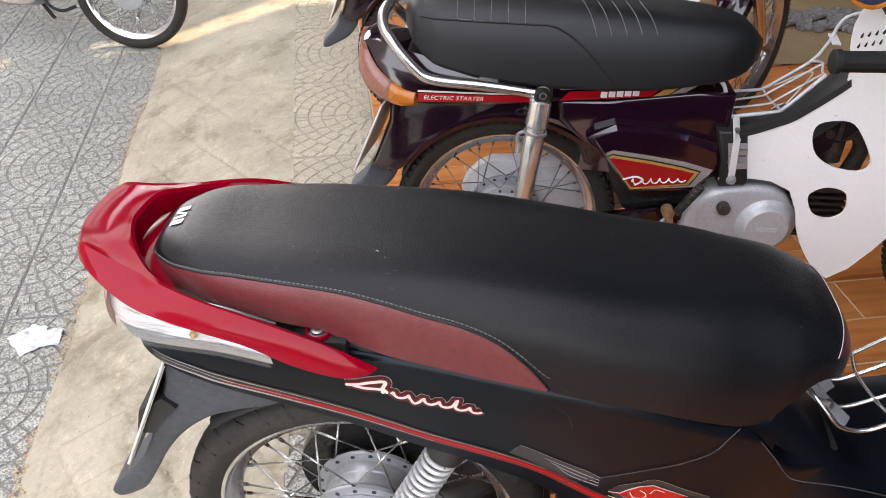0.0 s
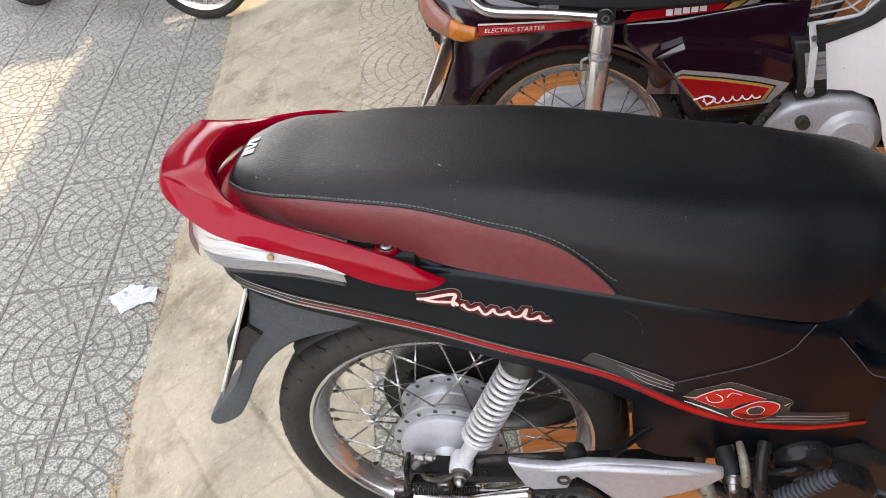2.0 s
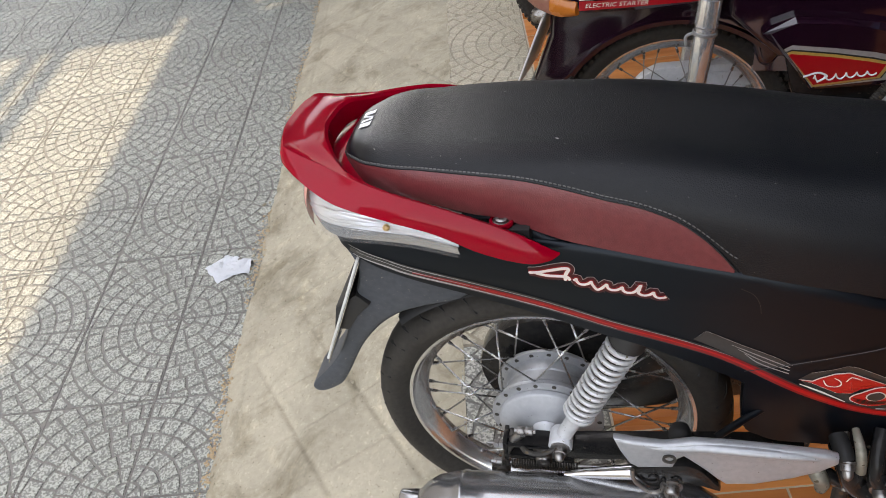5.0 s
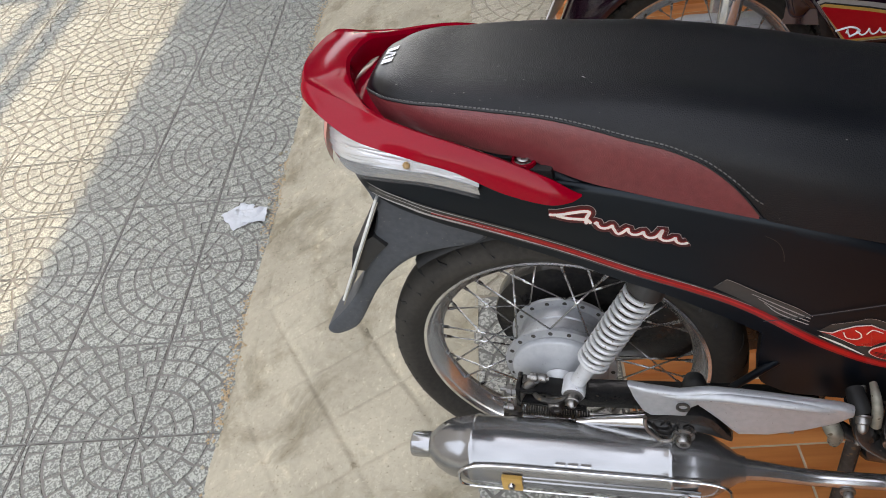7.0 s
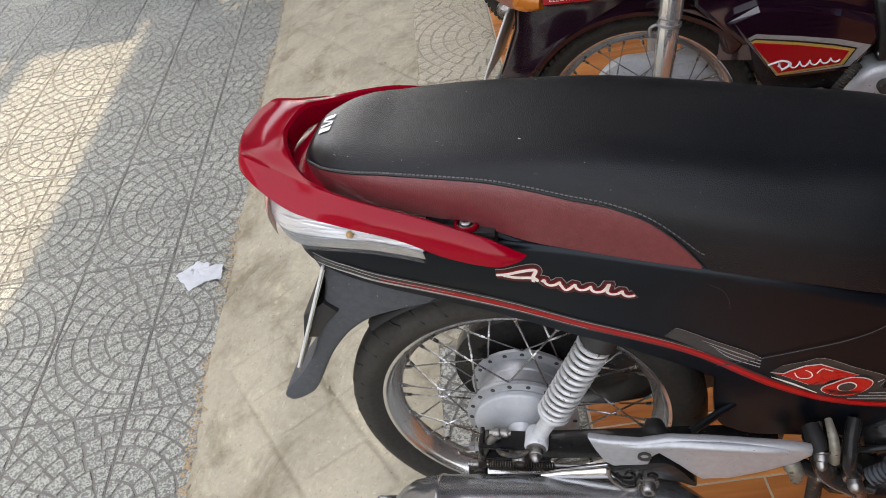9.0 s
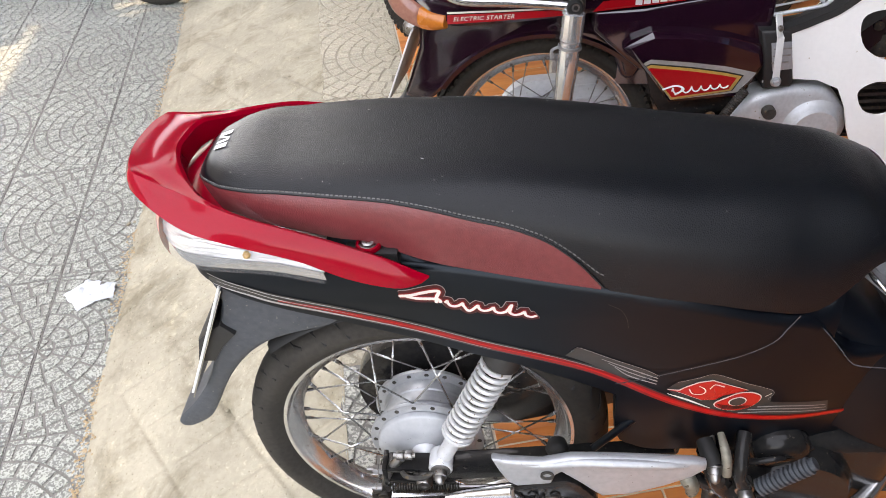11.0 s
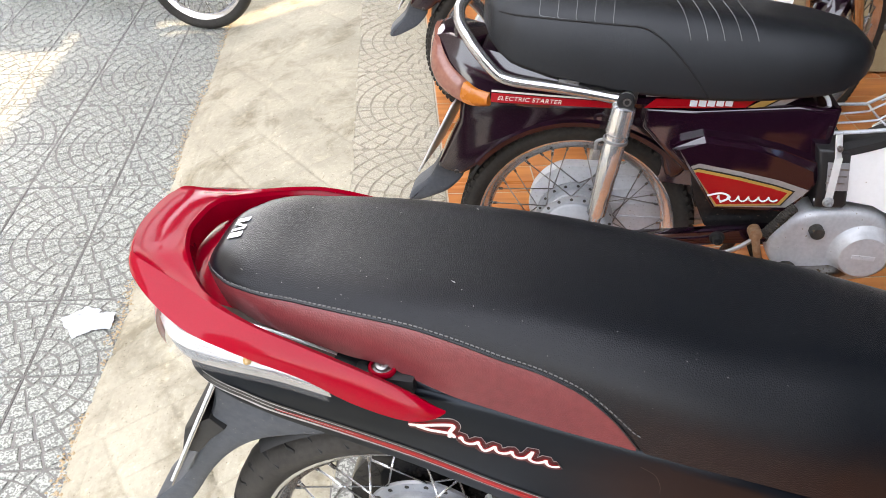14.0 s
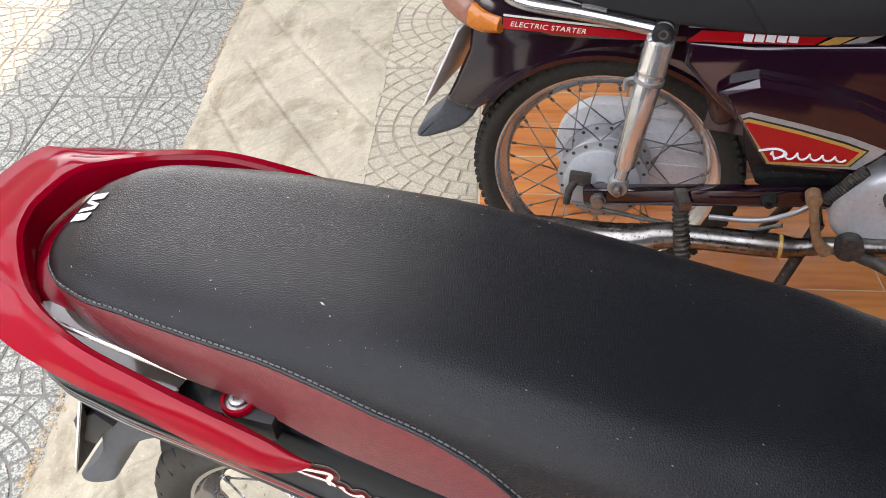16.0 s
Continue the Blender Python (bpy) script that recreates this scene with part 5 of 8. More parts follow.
bm = bmesh.new()
plate(bm, [(-0.30, 0.525), (-0.262, 0.555), (-0.245, 0.535), (-0.268, 0.510), (-0.288, 0.480), (-0.312, 0.48)], -0.062, 0.062, 0.004)
part("plate_bracket", bm, "black_plastic", near)

# shock absorbers
for sd in (-1, 1):
    sh = new("shock_absorber")
    sh.parent = near
    a, b = Vector((0.116, sd * 0.090, 0.530)), Vector((0.022, sd * 0.104, 0.308))
    d = b - a
    bm = bmesh.new()
    coil(bm, a + d * 0.03, a + d * 0.70, 0.0205, 0.0037, 13.5)
    part("spring", bm, "spring", sh, "grey painted coil spring")
    bm = bmesh.new()
    tube(bm, [tuple(a), tuple(a + d * 0.72)], 0.0125, 16)
    part("damper", bm, "rubber_dark", sh)
    bm = bmesh.new()
    tube(bm, [tuple(a - d * 0.12), tuple(a), tuple(a + d * 0.03)], [0.020, 0.026, 0.0265], 20)
    part("top_cap", bm, "black_plastic", sh)
    bm = bmesh.new()
    tube(bm, [tuple(a + d * 0.68), tuple(a + d * 0.705), tuple(a + d * 0.72), tuple(a + d * 0.78), tuple(a + d * 0.96)], [0.0245, 0.0245, 0.018, 0.0125, 0.0115], 20)
    part("lower_sleeve", bm, "light_alloy", sh)
    bm = bmesh.new()
    lathe(bm, [(0.004, -0.016), (0.016, -0.016), (0.0178, -0.013), (0.0178, 0.013), (0.016, 0.016), (0.004, 0.016)], 28, centre=(b.x, b.y, b.z))
    part("eye", bm, "light_alloy", sh)
    bm = bmesh.new()
    lathe(bm, [(0.0005, 0.0), (0.0145, 0.0), (0.0145, 0.0025), (0.0105, 0.003), (0.0005, 0.003)], 24)
    lathe(bm, [(0.0100, 0.003), (0.0100, 0.011), (0.0078, 0.012), (0.0075, 0.017), (0.0055, 0.021), (0.0005, 0.023)], 12)
    part("dome_nut", bm, "steel", sh, "", Matrix.Translation((b.x, b.y + sd * 0.016, b.z)) @ pose(0, 0, 0, 180 if sd < 0 else 0))

# swing arm with its forked end, axle, brake gear
for sd in (-1, 1):
    bm = bmesh.new()
    block_along(bm, (0.03, sd * 0.085, 0.290), (0.36, sd * 0.085, 0.335), 0.026, 0.040, 0.006)
    part("swing_arm", bm, "gloss_black", near, "black swing arm")
    fork = new("arm_end")
    fork.parent = near
    for z0, z1 in ((0.292, 0.302), (0.262, 0.272)):
        bm = bmesh.new()
        box(bm, -0.056, 0.045, sd * 0.085 - 0.015, sd * 0.085 + 0.015, z0, z1, 0.003)
        part("arm_plate", bm, "gloss_black", fork)
    bm = bmesh.new()
    box(bm, -0.052, 0.040, sd * 0.085 - sd * 0.012 - 0.002, sd * 0.085 - sd * 0.012 + 0.002, 0.266, 0.300, 0.001)
    part("arm_web", bm, "gloss_black", fork)
    bm = bmesh.new()
    box(bm, -0.063, -0.056, sd * 0.085 - 0.017, sd * 0.085 + 0.017, 0.258, 0.305, 0.002)
    part("end_cap", bm, "gloss_black", fork)
    bm = bmesh.new()
    rod(bm, (-0.090, sd * 0.088, 0.281), (-0.01, sd * 0.088, 0.281), 0.0032, 8)
    lathe(bm, [(0.0005, -0.080), (0.0075, -0.080), (0.0075, -0.072), (0.0005, -0.072)], 6, "x", (0, sd * 0.088, 0.281))
    lathe(bm, [(0.0005, -0.071), (0.0075, -0.071), (0.0075, -0.064), (0.0005, -0.064)], 6, "x", (0, sd * 0.088, 0.281))
    part("chain_adjuster", bm, "steel", fork)
    bolt("axle_nut", (0.0, sd * 0.099, 0.281), 0.0125, fork, "y", 0.016, "steel")
bm = bmesh.new()
lathe(bm, [(0.003, -0.112), (0.0075, -0.112), (0.0085, -0.108), (0.0085, -0.098), (0.012, -0.097), (0.012, -0.06), (0.010, -0.06), (0.010, 0.105), (0.003, 0.105)], 20, centre=(0, 0, 0.281))
part("axle", bm, "steel", near)
bm = bmesh.new()
lathe(bm, [(0.016, -0.085), (0.0165, -0.082), (0.0165, -0.068), (0.021, -0.063), (0.023, -0.058)], 24, centre=(0, 0, 0.285))
part("axle_collar", bm, "light_alloy", near)
# brake cam lever with its pinch clamp, rod, wing nut and spring
bm = bmesh.new()
for x in (-0.034, -0.021):
    q = bmesh.new()
    lathe(q, [(0.001, -0.0055), (0.0062, -0.0055), (0.0070, -0.0045), (0.0070, 0.0045), (0.0062, 0.0055), (0.001, 0.0055)], 14, "x", (x, -0.092, 0.327))
    absorb(bm, q)
lathe(bm, [(0.001, -0.044), (0.0035, -0.044), (0.0035, -0.012), (0.001, -0.012)], 8, "x", (0, -0.092, 0.327))
part("brake_clamp", bm, "steel", near)
bm = bmesh.new()
tube(bm, [(-0.034, -0.088, 0.316), (-0.050, -0.092, 0.295), (-0.062, -0.096, 0.262), (-0.060, -0.098, 0.246)], [0.008, 0.007, 0.006, 0.008], 10, 8)
part("brake_arm", bm, "steel", near)
bm = bmesh.new()
tube(bm, [(-0.032, -0.104, 0.300), (-0.024, -0.112, 0.302), (-0.004, -0.113, 0.300), (0.008, -0.113, 0.308), (0.02, -0.11, 0.316)], [0.004] * 5, 8, 14)
part("torque_clip", bm, "grime", near)
bm = bmesh.new()
rod(bm, (-0.085, -0.100, 0.248), (0.34, -0.09, 0.262), 0.0034, 8)
lathe(bm, [(0.002, -0.082), (0.008, -0.080), (0.008, -0.068), (0.002, -0.066)], 12, "x", (0, -0.100, 0.248))
part("brake_rod", bm, "steel", near)
bm = bmesh.new()
coil(bm, (-0.052, -0.100, 0.249), (0.052, -0.0985, 0.2525), 0.0066, 0.0014, 26, 5, 10)
part("brake_spring", bm, "grime", near)
bm = bmesh.new()
lathe(bm, [(0.001, -0.009), (0.010, -0.009), (0.0115, -0.006), (0.0115, 0.006), (0.010, 0.009), (0.001, 0.009)], 18, centre=(-0.066, -0.102, 0.238))
box(bm, -0.085, -0.060, -0.108, -0.094, 0.226, 0.244, 0.003)
part("rod_end", bm, "grime", near)
bm = bmesh.new()
CASE = [(-0.126 * math.cos(a), 0.28 + 0.126 * math.sin(a)) for a in np.linspace(-1.35, 1.35, 22)] + [(0.15, 0.382), (0.40, 0.375), (0.42, 0.33), (0.40, 0.285), (0.15, 0.20)]
plate(bm, CASE, 0.062, 0.102, 0.008)
part("chain_case", bm, "gloss_black", near, "black enclosed chain case")
bm = bmesh.new()
rows = []
for a in np.linspace(0.15, 2.2, 26):
    r = 0.304
    rows.append([(-r * math.cos(a) * k, y, 0.28 + r * math.sin(a) * k) for y, k in ((-0.042, 0.97), (-0.03, 1.0), (0.03, 1.0), (0.042, 0.97), (0.03, 0.985), (-0.03, 0.985))])
rings(bm, rows[8:])
part("inner_mudguard", bm, "black_plastic", near)

# silencer with its heat shield, link pipe and hanger
ex = new("exhaust")
ex.parent = near
AX0, AX1 = Vector((-0.215, -0.178, 0.247)), Vector((0.255, -0.164, 0.275))
EXM = Matrix.Translation(AX0) @ (AX1 - AX0).to_track_quat("X", "Z").to_matrix().to_4x4()
bm = bmesh.new()
lathe(bm, [(0.016, 0.004), (0.0185, 0.0), (0.020, 0.003), (0.020, 0.030), (0.022, 0.032), (0.034, 0.045), (0.043, 0.062), (0.048, 0.085), (0.0505, 0.098), (0.052, 0.100), (0.052, 0.106), (0.0505, 0.108), (0.0512, 0.15), (0.0514, 0.20), (0.0514, 0.25), (0.0514, 0.30), (0.0512, 0.345),
           (0.051, 0.38), (0.0525, 0.382), (0.0525, 0.388), (0.051, 0.390), (0.048, 0.415), (0.043, 0.440), (0.030, 0.462), (0.020, 0.475), (0.0175, 0.485)], 48, "x")
part("silencer", bm, "film_chrome", ex, "chromed silencer in wrinkled clear film", EXM)
bm = bmesh.new()
lathe(bm, [(0.016, 0.001), (0.0155, 0.05), (0.001, 0.052)], 24, "x")
part("outlet", bm, "rubber_dark", ex, m=EXM)


def on_pipe(s, a, r):
    return Vector((s, r * math.sin(a), r * math.cos(a)))


bm = bmesh.new()
rows = []
for s in np.linspace(0.150, 0.425, 30):
    rows.append([on_pipe(s, -1.50 + 0.012 * f / 0.0535, 0.0535 + g) for f, g in ((-1, -0.002), (-0.9, 0.0), (-0.55, 0.0), (-0.45, 0.002), (0.45, 0.002), (0.55, 0.0), (0.9, 0.0), (1, -0.002))])
rings(bm, rows, closed=False)
part("shield_strap", bm, "film_chrome", ex, "pressed chrome strap along the silencer", EXM, angle=30)
bm = bmesh.new()
loop = []
for i in range(60):
    t = 2 * math.pi * i / 60
    s = 0.275 + 0.19 * math.copysign(abs(math.cos(t)) ** 0.35, math.cos(t))
    a = -1.50 + 0.56 * math.copysign(abs(math.sin(t)) ** 0.55, math.sin(t))
    loop.append(on_pipe(s, a, (0.0555 if s < 0.40 else 0.0555 - 0.10 * (s - 0.40))))
loop.append(loop[0])
tube(bm, [tuple(p) for p in loop], 0.0022, 8)
part("shield_bead", bm, "chrome", ex, m=EXM)
for s in (0.165, 0.405):
    b = EXM @ on_pipe(s, -1.48, 0.0565)
    bolt("shield_bolt", b, 0.0055, ex, "y", 0.008, "chrome")
bm = bmesh.new()
box(bm, 0.150, 0.180, -0.014, 0.014, -0.004, 0.003, 0.001)
part("shield_tab", bm, "decal_gold", ex, m=EXM @ Matrix.Translation(on_pipe(0, -1.48, 0.0558)) @ pose(0, 0, 0, 85))
bm = bmesh.new()
for y0, sl in ((0.228, 0.4), (0.246, -0.4), (0.264, 0.4)):
    q = bmesh.new()
    box(q, y0, y0 + 0.014, -0.0012, 0.0012, -0.009, 0.009)
    absorb(bm, q, Matrix.Translation((0, -0.0360, 0.0360)) @ pose(0, 0, 0, 45))
part("embossed_mark", bm, "worn_chrome", ex, m=EXM)
bm = bmesh.new()
tube(bm, [tuple(AX1), (0.30, -0.158, 0.268), (0.36, -0.152, 0.258), (0.44, -0.148, 0.262), (0.54, -0.140, 0.262), (0.62, -0.11, 0.27), (0.68, -0.05, 0.30)], [0.017, 0.0130, 0.0115, 0.0110, 0.0110, 0.0110, 0.0110], 20, 40)
part("exhaust_pipe", bm, "worn_chrome", ex, "chromed exhaust pipe", angle=80)
bolt("pipe_bolt", (0.405, -0.164, 0.250), 0.007, ex, "y", 0.012, "steel")
bm = bmesh.new()
tube(bm, [(0.129, -0.160, 0.368), (0.130, -0.162, 0.354), (0.136, -0.163, 0.340), (0.152, -0.163, 0.322), (0.166, -0.163, 0.325), (0.173, -0.162, 0.341)], [0.003] * 6, 8, 24)
part("hanger_lip", bm, "steel", ex)
bm = bmesh.new()
plate(bm, smooth_loop([(0.132, 0.362), (0.137, 0.340), (0.153, 0.324), (0.168, 0.328), (0.176, 0.345), (0.215, 0.340), (0.246, 0.330), (0.235, 0.352), (0.20, 0.384)], 3), -0.158, -0.140, 0.004)
part("hanger", bm, "gloss_black", ex, "black cast silencer hanger")
bm = bmesh.new()
for dx in (0.0, 0.030):
    tube(bm, [(0.140 + dx, -0.1592, 0.352), (0.146 + dx, -0.1592, 0.342), (0.158 + dx, -0.1592, 0.341), (0.164 + dx, -0.1592, 0.350), (0.157 + dx, -0.1592, 0.357), (0.151 + dx, -0.1592, 0.351)], 0.0016, 6, 24)
part("cast_rib", bm, "gloss_black", ex)
bolt("hanger_bolt", (0.182, -0.160, 0.333), 0.0105, ex, "y", 0.014, "steel")
bm = bmesh.new()
tube(bm, [(0.034, -0.135, 0.297), (0.040, -0.135, 0.298), (0.065, -0.136, 0.308), (0.132, -0.14, 0.330), (0.150, -0.14, 0.336)], [0.006, 0.007, 0.0085, 0.0115, 0.012], 16)
part("hanger_rod", bm, "chrome", ex)

# cast alloy step: a fin at the tail, a neck and a long pointed blade
STEP = [(0.102, 0.432), (0.128, 0.428), (0.167, 0.426), (0.187, 0.433), (0.202, 0.438), (0.25, 0.439), (0.313, 0.437), (0.357, 0.435), (0.372, 0.430), (0.373, 0.419), (0.356, 0.400), (0.326, 0.379), (0.284, 0.358), (0.248, 0.351), (0.236, 0.362), (0.220, 0.380), (0.202, 0.397), (0.192, 0.406), (0.185, 0.399), (0.180, 0.379), (0.135, 0.371), (0.123, 0.381), (0.111, 0.406)]
bm = bmesh.new()
plate(bm, STEP, -0.168, -0.154, 0.006, seg=4)
part("step_bracket", bm, "silver_paint", near, "silver-painted cast step bracket", angle=50)
bm = bmesh.new()
tube(bm, [(0.118, -0.163, 0.424), (0.160, -0.164, 0.4185), (0.190, -0.165, 0.424), (0.215, -0.166, 0.4295), (0.27, -0.167, 0.4305), (0.33, -0.166, 0.428), (0.364, -0.162, 0.424)], [0.003, 0.0055, 0.0065, 0.0075, 0.0075, 0.006, 0.003], 14, 40)
part("step_ridge", bm, "silver_paint", near, "", angle=80)
bm = bmesh.new()
lathe(bm, [(0.0085, 0.001), (0.0092, -0.002), (0.0062, -0.0025), (0.0055, 0.001)], 20)
part("step_bolt", bm, "grime", near, "", Matrix.Translation((0.174, -0.1685, 0.402)))
bm = bmesh.new()
tube(bm, [(0.191, -0.09, 0.366), (0.191, -0.105, 0.364), (0.191, -0.110, 0.362), (0.191, -0.116, 0.360), (0.191, -0.124, 0.357)], [0.012, 0.017, 0.013, 0.016, 0.011], 14, 10)
part("rubber_stop", bm, "rubber_dark", near)
bm = bmesh.new()
rod(bm, (0.290, -0.098, 0.430), (0.240, -0.106, 0.372), 0.0055, 12)
part("stay_rod", bm, "body", near)
# footrest bracket ahead of the step: domed nut, tubes, folded kick lever
bm = bmesh.new()
tube(bm, [(0.380, -0.118, 0.412), (0.384, -0.138, 0.408), (0.388, -0.149, 0.402)], [0.011, 0.012, 0.0105], 18, 8)
part("rubber_collar", bm, "rubber_dark", near)
bm = bmesh.new()
lathe(bm, [(0.0005, 0.0), (0.0115, 0.0), (0.0115, 0.002), (0.009, 0.003), (0.0005, 0.003)], 20)
lathe(bm, [(0.0090, 0.003), (0.0090, 0.011), (0.0070, 0.012), (0.0066, 0.018), (0.0045, 0.022), (0.0005, 0.024)], 12)
part("dome_nut", bm, "steel", near, "", Matrix.Translation((0.389, -0.148, 0.400)) @ pose(0, 0, 0, 215))
bm = bmesh.new()
tube(bm, [(0.398, -0.118, 0.428), (0.400, -0.138, 0.424), (0.403, -0.148, 0.410), (0.406, -0.152, 0.386)], [0.0045, 0.006, 0.0065, 0.0065], 14, 10)
part("stand_stop", bm, "olive_metal", near)
bm = bmesh.new()
tube(bm, [(0.352, -0.12, 0.366), (0.362, -0.142, 0.358), (0.370, -0.144, 0.342), (0.372, -0.14, 0.322)], [0.009, 0.011, 0.010, 0.008], 14, 12)
part("footrest_tube", bm, "olive_metal", near)
bm = bmesh.new()
tube(bm, [(0.384, -0.12, 0.395), (0.400, -0.135, 0.360), (0.412, -0.14, 0.335), (0.45, -0.15, 0.318)], [0.013, 0.015, 0.014, 0.012], 14, 14)
tube(bm, [(0.37, -0.12, 0.335), (0.41, -0.13, 0.318), (0.47, -0.14, 0.312)], 0.010, 12, 10)
part("footrest_bracket", bm, "gloss_black", near, "black footrest bracket")
bm = bmesh.new()
lathe(bm, [(0.0005, -0.020), (0.005, -0.0195), (0.008, -0.017), (0.0095, -0.012), (0.0095, -0.002), (0.0125, -0.001), (0.0125, 0.016), (0.0005, 0.016)], 22, centre=(0.435, -0.152, 0.350))
part("lever_pivot", bm, "steel", near)
bm = bmesh.new()
tube(bm, [(0.436, -0.150, 0.352), (0.427, -0.147, 0.370), (0.426, -0.140, 0.388), (0.428, -0.126, 0.402), (0.434, -0.105, 0.412)], [0.010, 0.009, 0.010, 0.010, 0.010], 12, 16)
part("kick_lever", bm, "gloss_black", near, "black curved kick lever")
bm = bmesh.new()
tube(bm, [(0.435, -0.150, 0.346), (0.446, -0.154, 0.326), (0.452, -0.156, 0.296), (0.455, -0.158, 0.260)], [0.009, 0.008, 0.008, 0.007], 12, 10)
part("brake_pedal", bm, "steel", near, "worn steel pedal arm")
bm = bmesh.new()
prof = [(0.003, 0.0)]
for i in range(12):
    prof += [(0.0085, 0.0066 * i), (0.0118, 0.0066 * i + 0.001), (0.0118, 0.0066 * i + 0.004), (0.0085, 0.0066 * i + 0.005)]
lathe(bm, prof + [(0.0085, 0.084), (0.003, 0.085)], 18, "x")
part("lever_rubber", bm, "grey_plastic", near, "dusty ribbed lever rubber", Matrix.Translation((0.453, -0.15, 0.352)) @ Vector((0.059, 0.0, 0.061)).to_track_quat("X", "Z").to_matrix().to_4x4())
bm = bmesh.new()
tube(bm, [(0.410, -0.10, 0.372), (0.44, -0.120, 0.368), (0.475, -0.126, 0.385), (0.50, -0.115, 0.372), (0.53, -0.10, 0.375)], 0.005, 10, 14)
part("hose", bm, "gloss_black", near)
bm = bmesh.new()
lathe(bm, [(0.004, -0.118), (0.022, -0.118), (0.034, -0.113), (0.041, -0.102), (0.042, -0.08), (0.004, -0.08)], 36, centre=(0.49, 0, 0.365))
part("clutch_cover", bm, "gloss_black", near, "oily black round casing")

# engine lump and stand, mostly hidden
bm = bmesh.new()
box(bm, 0.43, 0.66, -0.095, 0.10, 0.20, 0.38, 0.03, 3)
lathe(bm, [(0.01, -0.125), (0.07, -0.125), (0.08, -0.11), (0.08, 0.0)], 30, centre=(0.52, 0, 0.29))
part("engine", bm, "gloss_black", near, "glossy black engine casing")
bm = bmesh.new()
finned(bm, 0.62, 0.75, 0.05, 0.07, 0.22, 0.34, 7)
part("cylinder", bm, "grime", near)
bm = bmesh.new()
rod(bm, (0.42, -0.075, 0.30), (0.425, -0.12, 0.012), 0.011)
rod(bm, (0.42, 0.075, 0.30), (0.425, 0.12, 0.035), 0.011)
rod(bm, (0.42, -0.075, 0.29), (0.42, 0.075, 0.29), 0.011)
box(bm, 0.395, 0.45, -0.135, -0.105, 0.002, 0.014, 0.003)
part("centre_stand", bm, "grime", near)
bm = bmesh.new()
tube(bm, [(0.395, -0.10, 0.40), (0.40, -0.13, 0.36), (0.398, -0.145, 0.33)], 0.004, 10, 6)
part("return_spring", bm, "steel", near)

# the running gear sits a little nearer to the exhaust side than the saddle's middle line
SETTLE = {"exhaust": (-0.003, -0.016, -0.010)}
SETTLE.update({k: (-0.004, -0.012, -0.006) for k in ("swing_arm", "arm_end", "axle", "axle_collar", "brake_clamp", "brake_arm", "torque_clip", "brake_rod", "brake_spring", "rod_end", "chain_case", "inner_mudguard")})
SETTLE.update({k: (-0.002, -0.014, 0.0) for k in ("step_bracket", "step_ridge", "step_bolt", "rubber_stop", "stay_rod", "rubber_collar", "dome_nut", "stand_stop", "footrest_tube", "footrest_bracket",
                                                  "lever_pivot", "kick_lever", "brake_pedal", "lever_rubber", "hose", "clutch_cover", "engine", "cylinder", "centre_stand", "return_spring")})
for c in near.children:
    c.matrix_basis = Matrix.Translation(SETTLE.get(c.name.split(".")[0], (0, 0, 0))) @ c.matrix_basis

# tunnel cover ahead of the saddle, floor and leg shield
bm = bmesh.new()
rows = []
for x, w, z0, z1 in ((0.44, 0.075, 0.42, 0.60), (0.50, 0.085, 0.41, 0.625), (0.55, 0.095, 0.40, 0.60), (0.60, 0.110, 0.38, 0.555), (0.66, 0.115, 0.36, 0.525), (0.74, 0.112, 0.34, 0.53), (0.82, 0.11, 0.36, 0.58), (0.90, 0.09, 0.42, 0.68), (0.97, 0.07, 0.5, 0.80)):
    rows.append([(x, -w, z0), (x, -w * 1.02, (z0 + z1) / 2), (x, -w * 0.93, z1 - 0.02), (x, -w * 0.7, z1 - 0.004), (x, 0, z1), (x, w * 0.7, z1 - 0.004), (x, w * 0.93, z1 - 0.02), (x, w * 1.02, (z0 + z1) / 2), (x, w, z0)])
rows = [list(map(tuple, spline([(*p,) for p in row], 24))) for row in rows]
sm = list(zip(*[spline([r[i] for r in rows], 40) for i in range(25)]))
rings(bm, sm)
part("tunnel_cover", bm, "body", near, "dark step-through tunnel cover", angle=60)
bm = bmesh.new()
ribbon_pts = [(0.476, -0.128, 0.625), (0.501, -0.129, 0.594), (0.519, -0.130, 0.570), (0.533, -0.131, 0.563), (0.578, -0.129, 0.556), (0.62, -0.126, 0.545), (0.70, -0.122, 0.52)]
tube(bm, ribbon_pts, 0.0007, 6, 30)
part("cover_joint", bm, "grey_plastic", near)
rk = new("tunnel_rack")
rk.parent = near
rk["label"] = "bright wire rack over the tunnel"
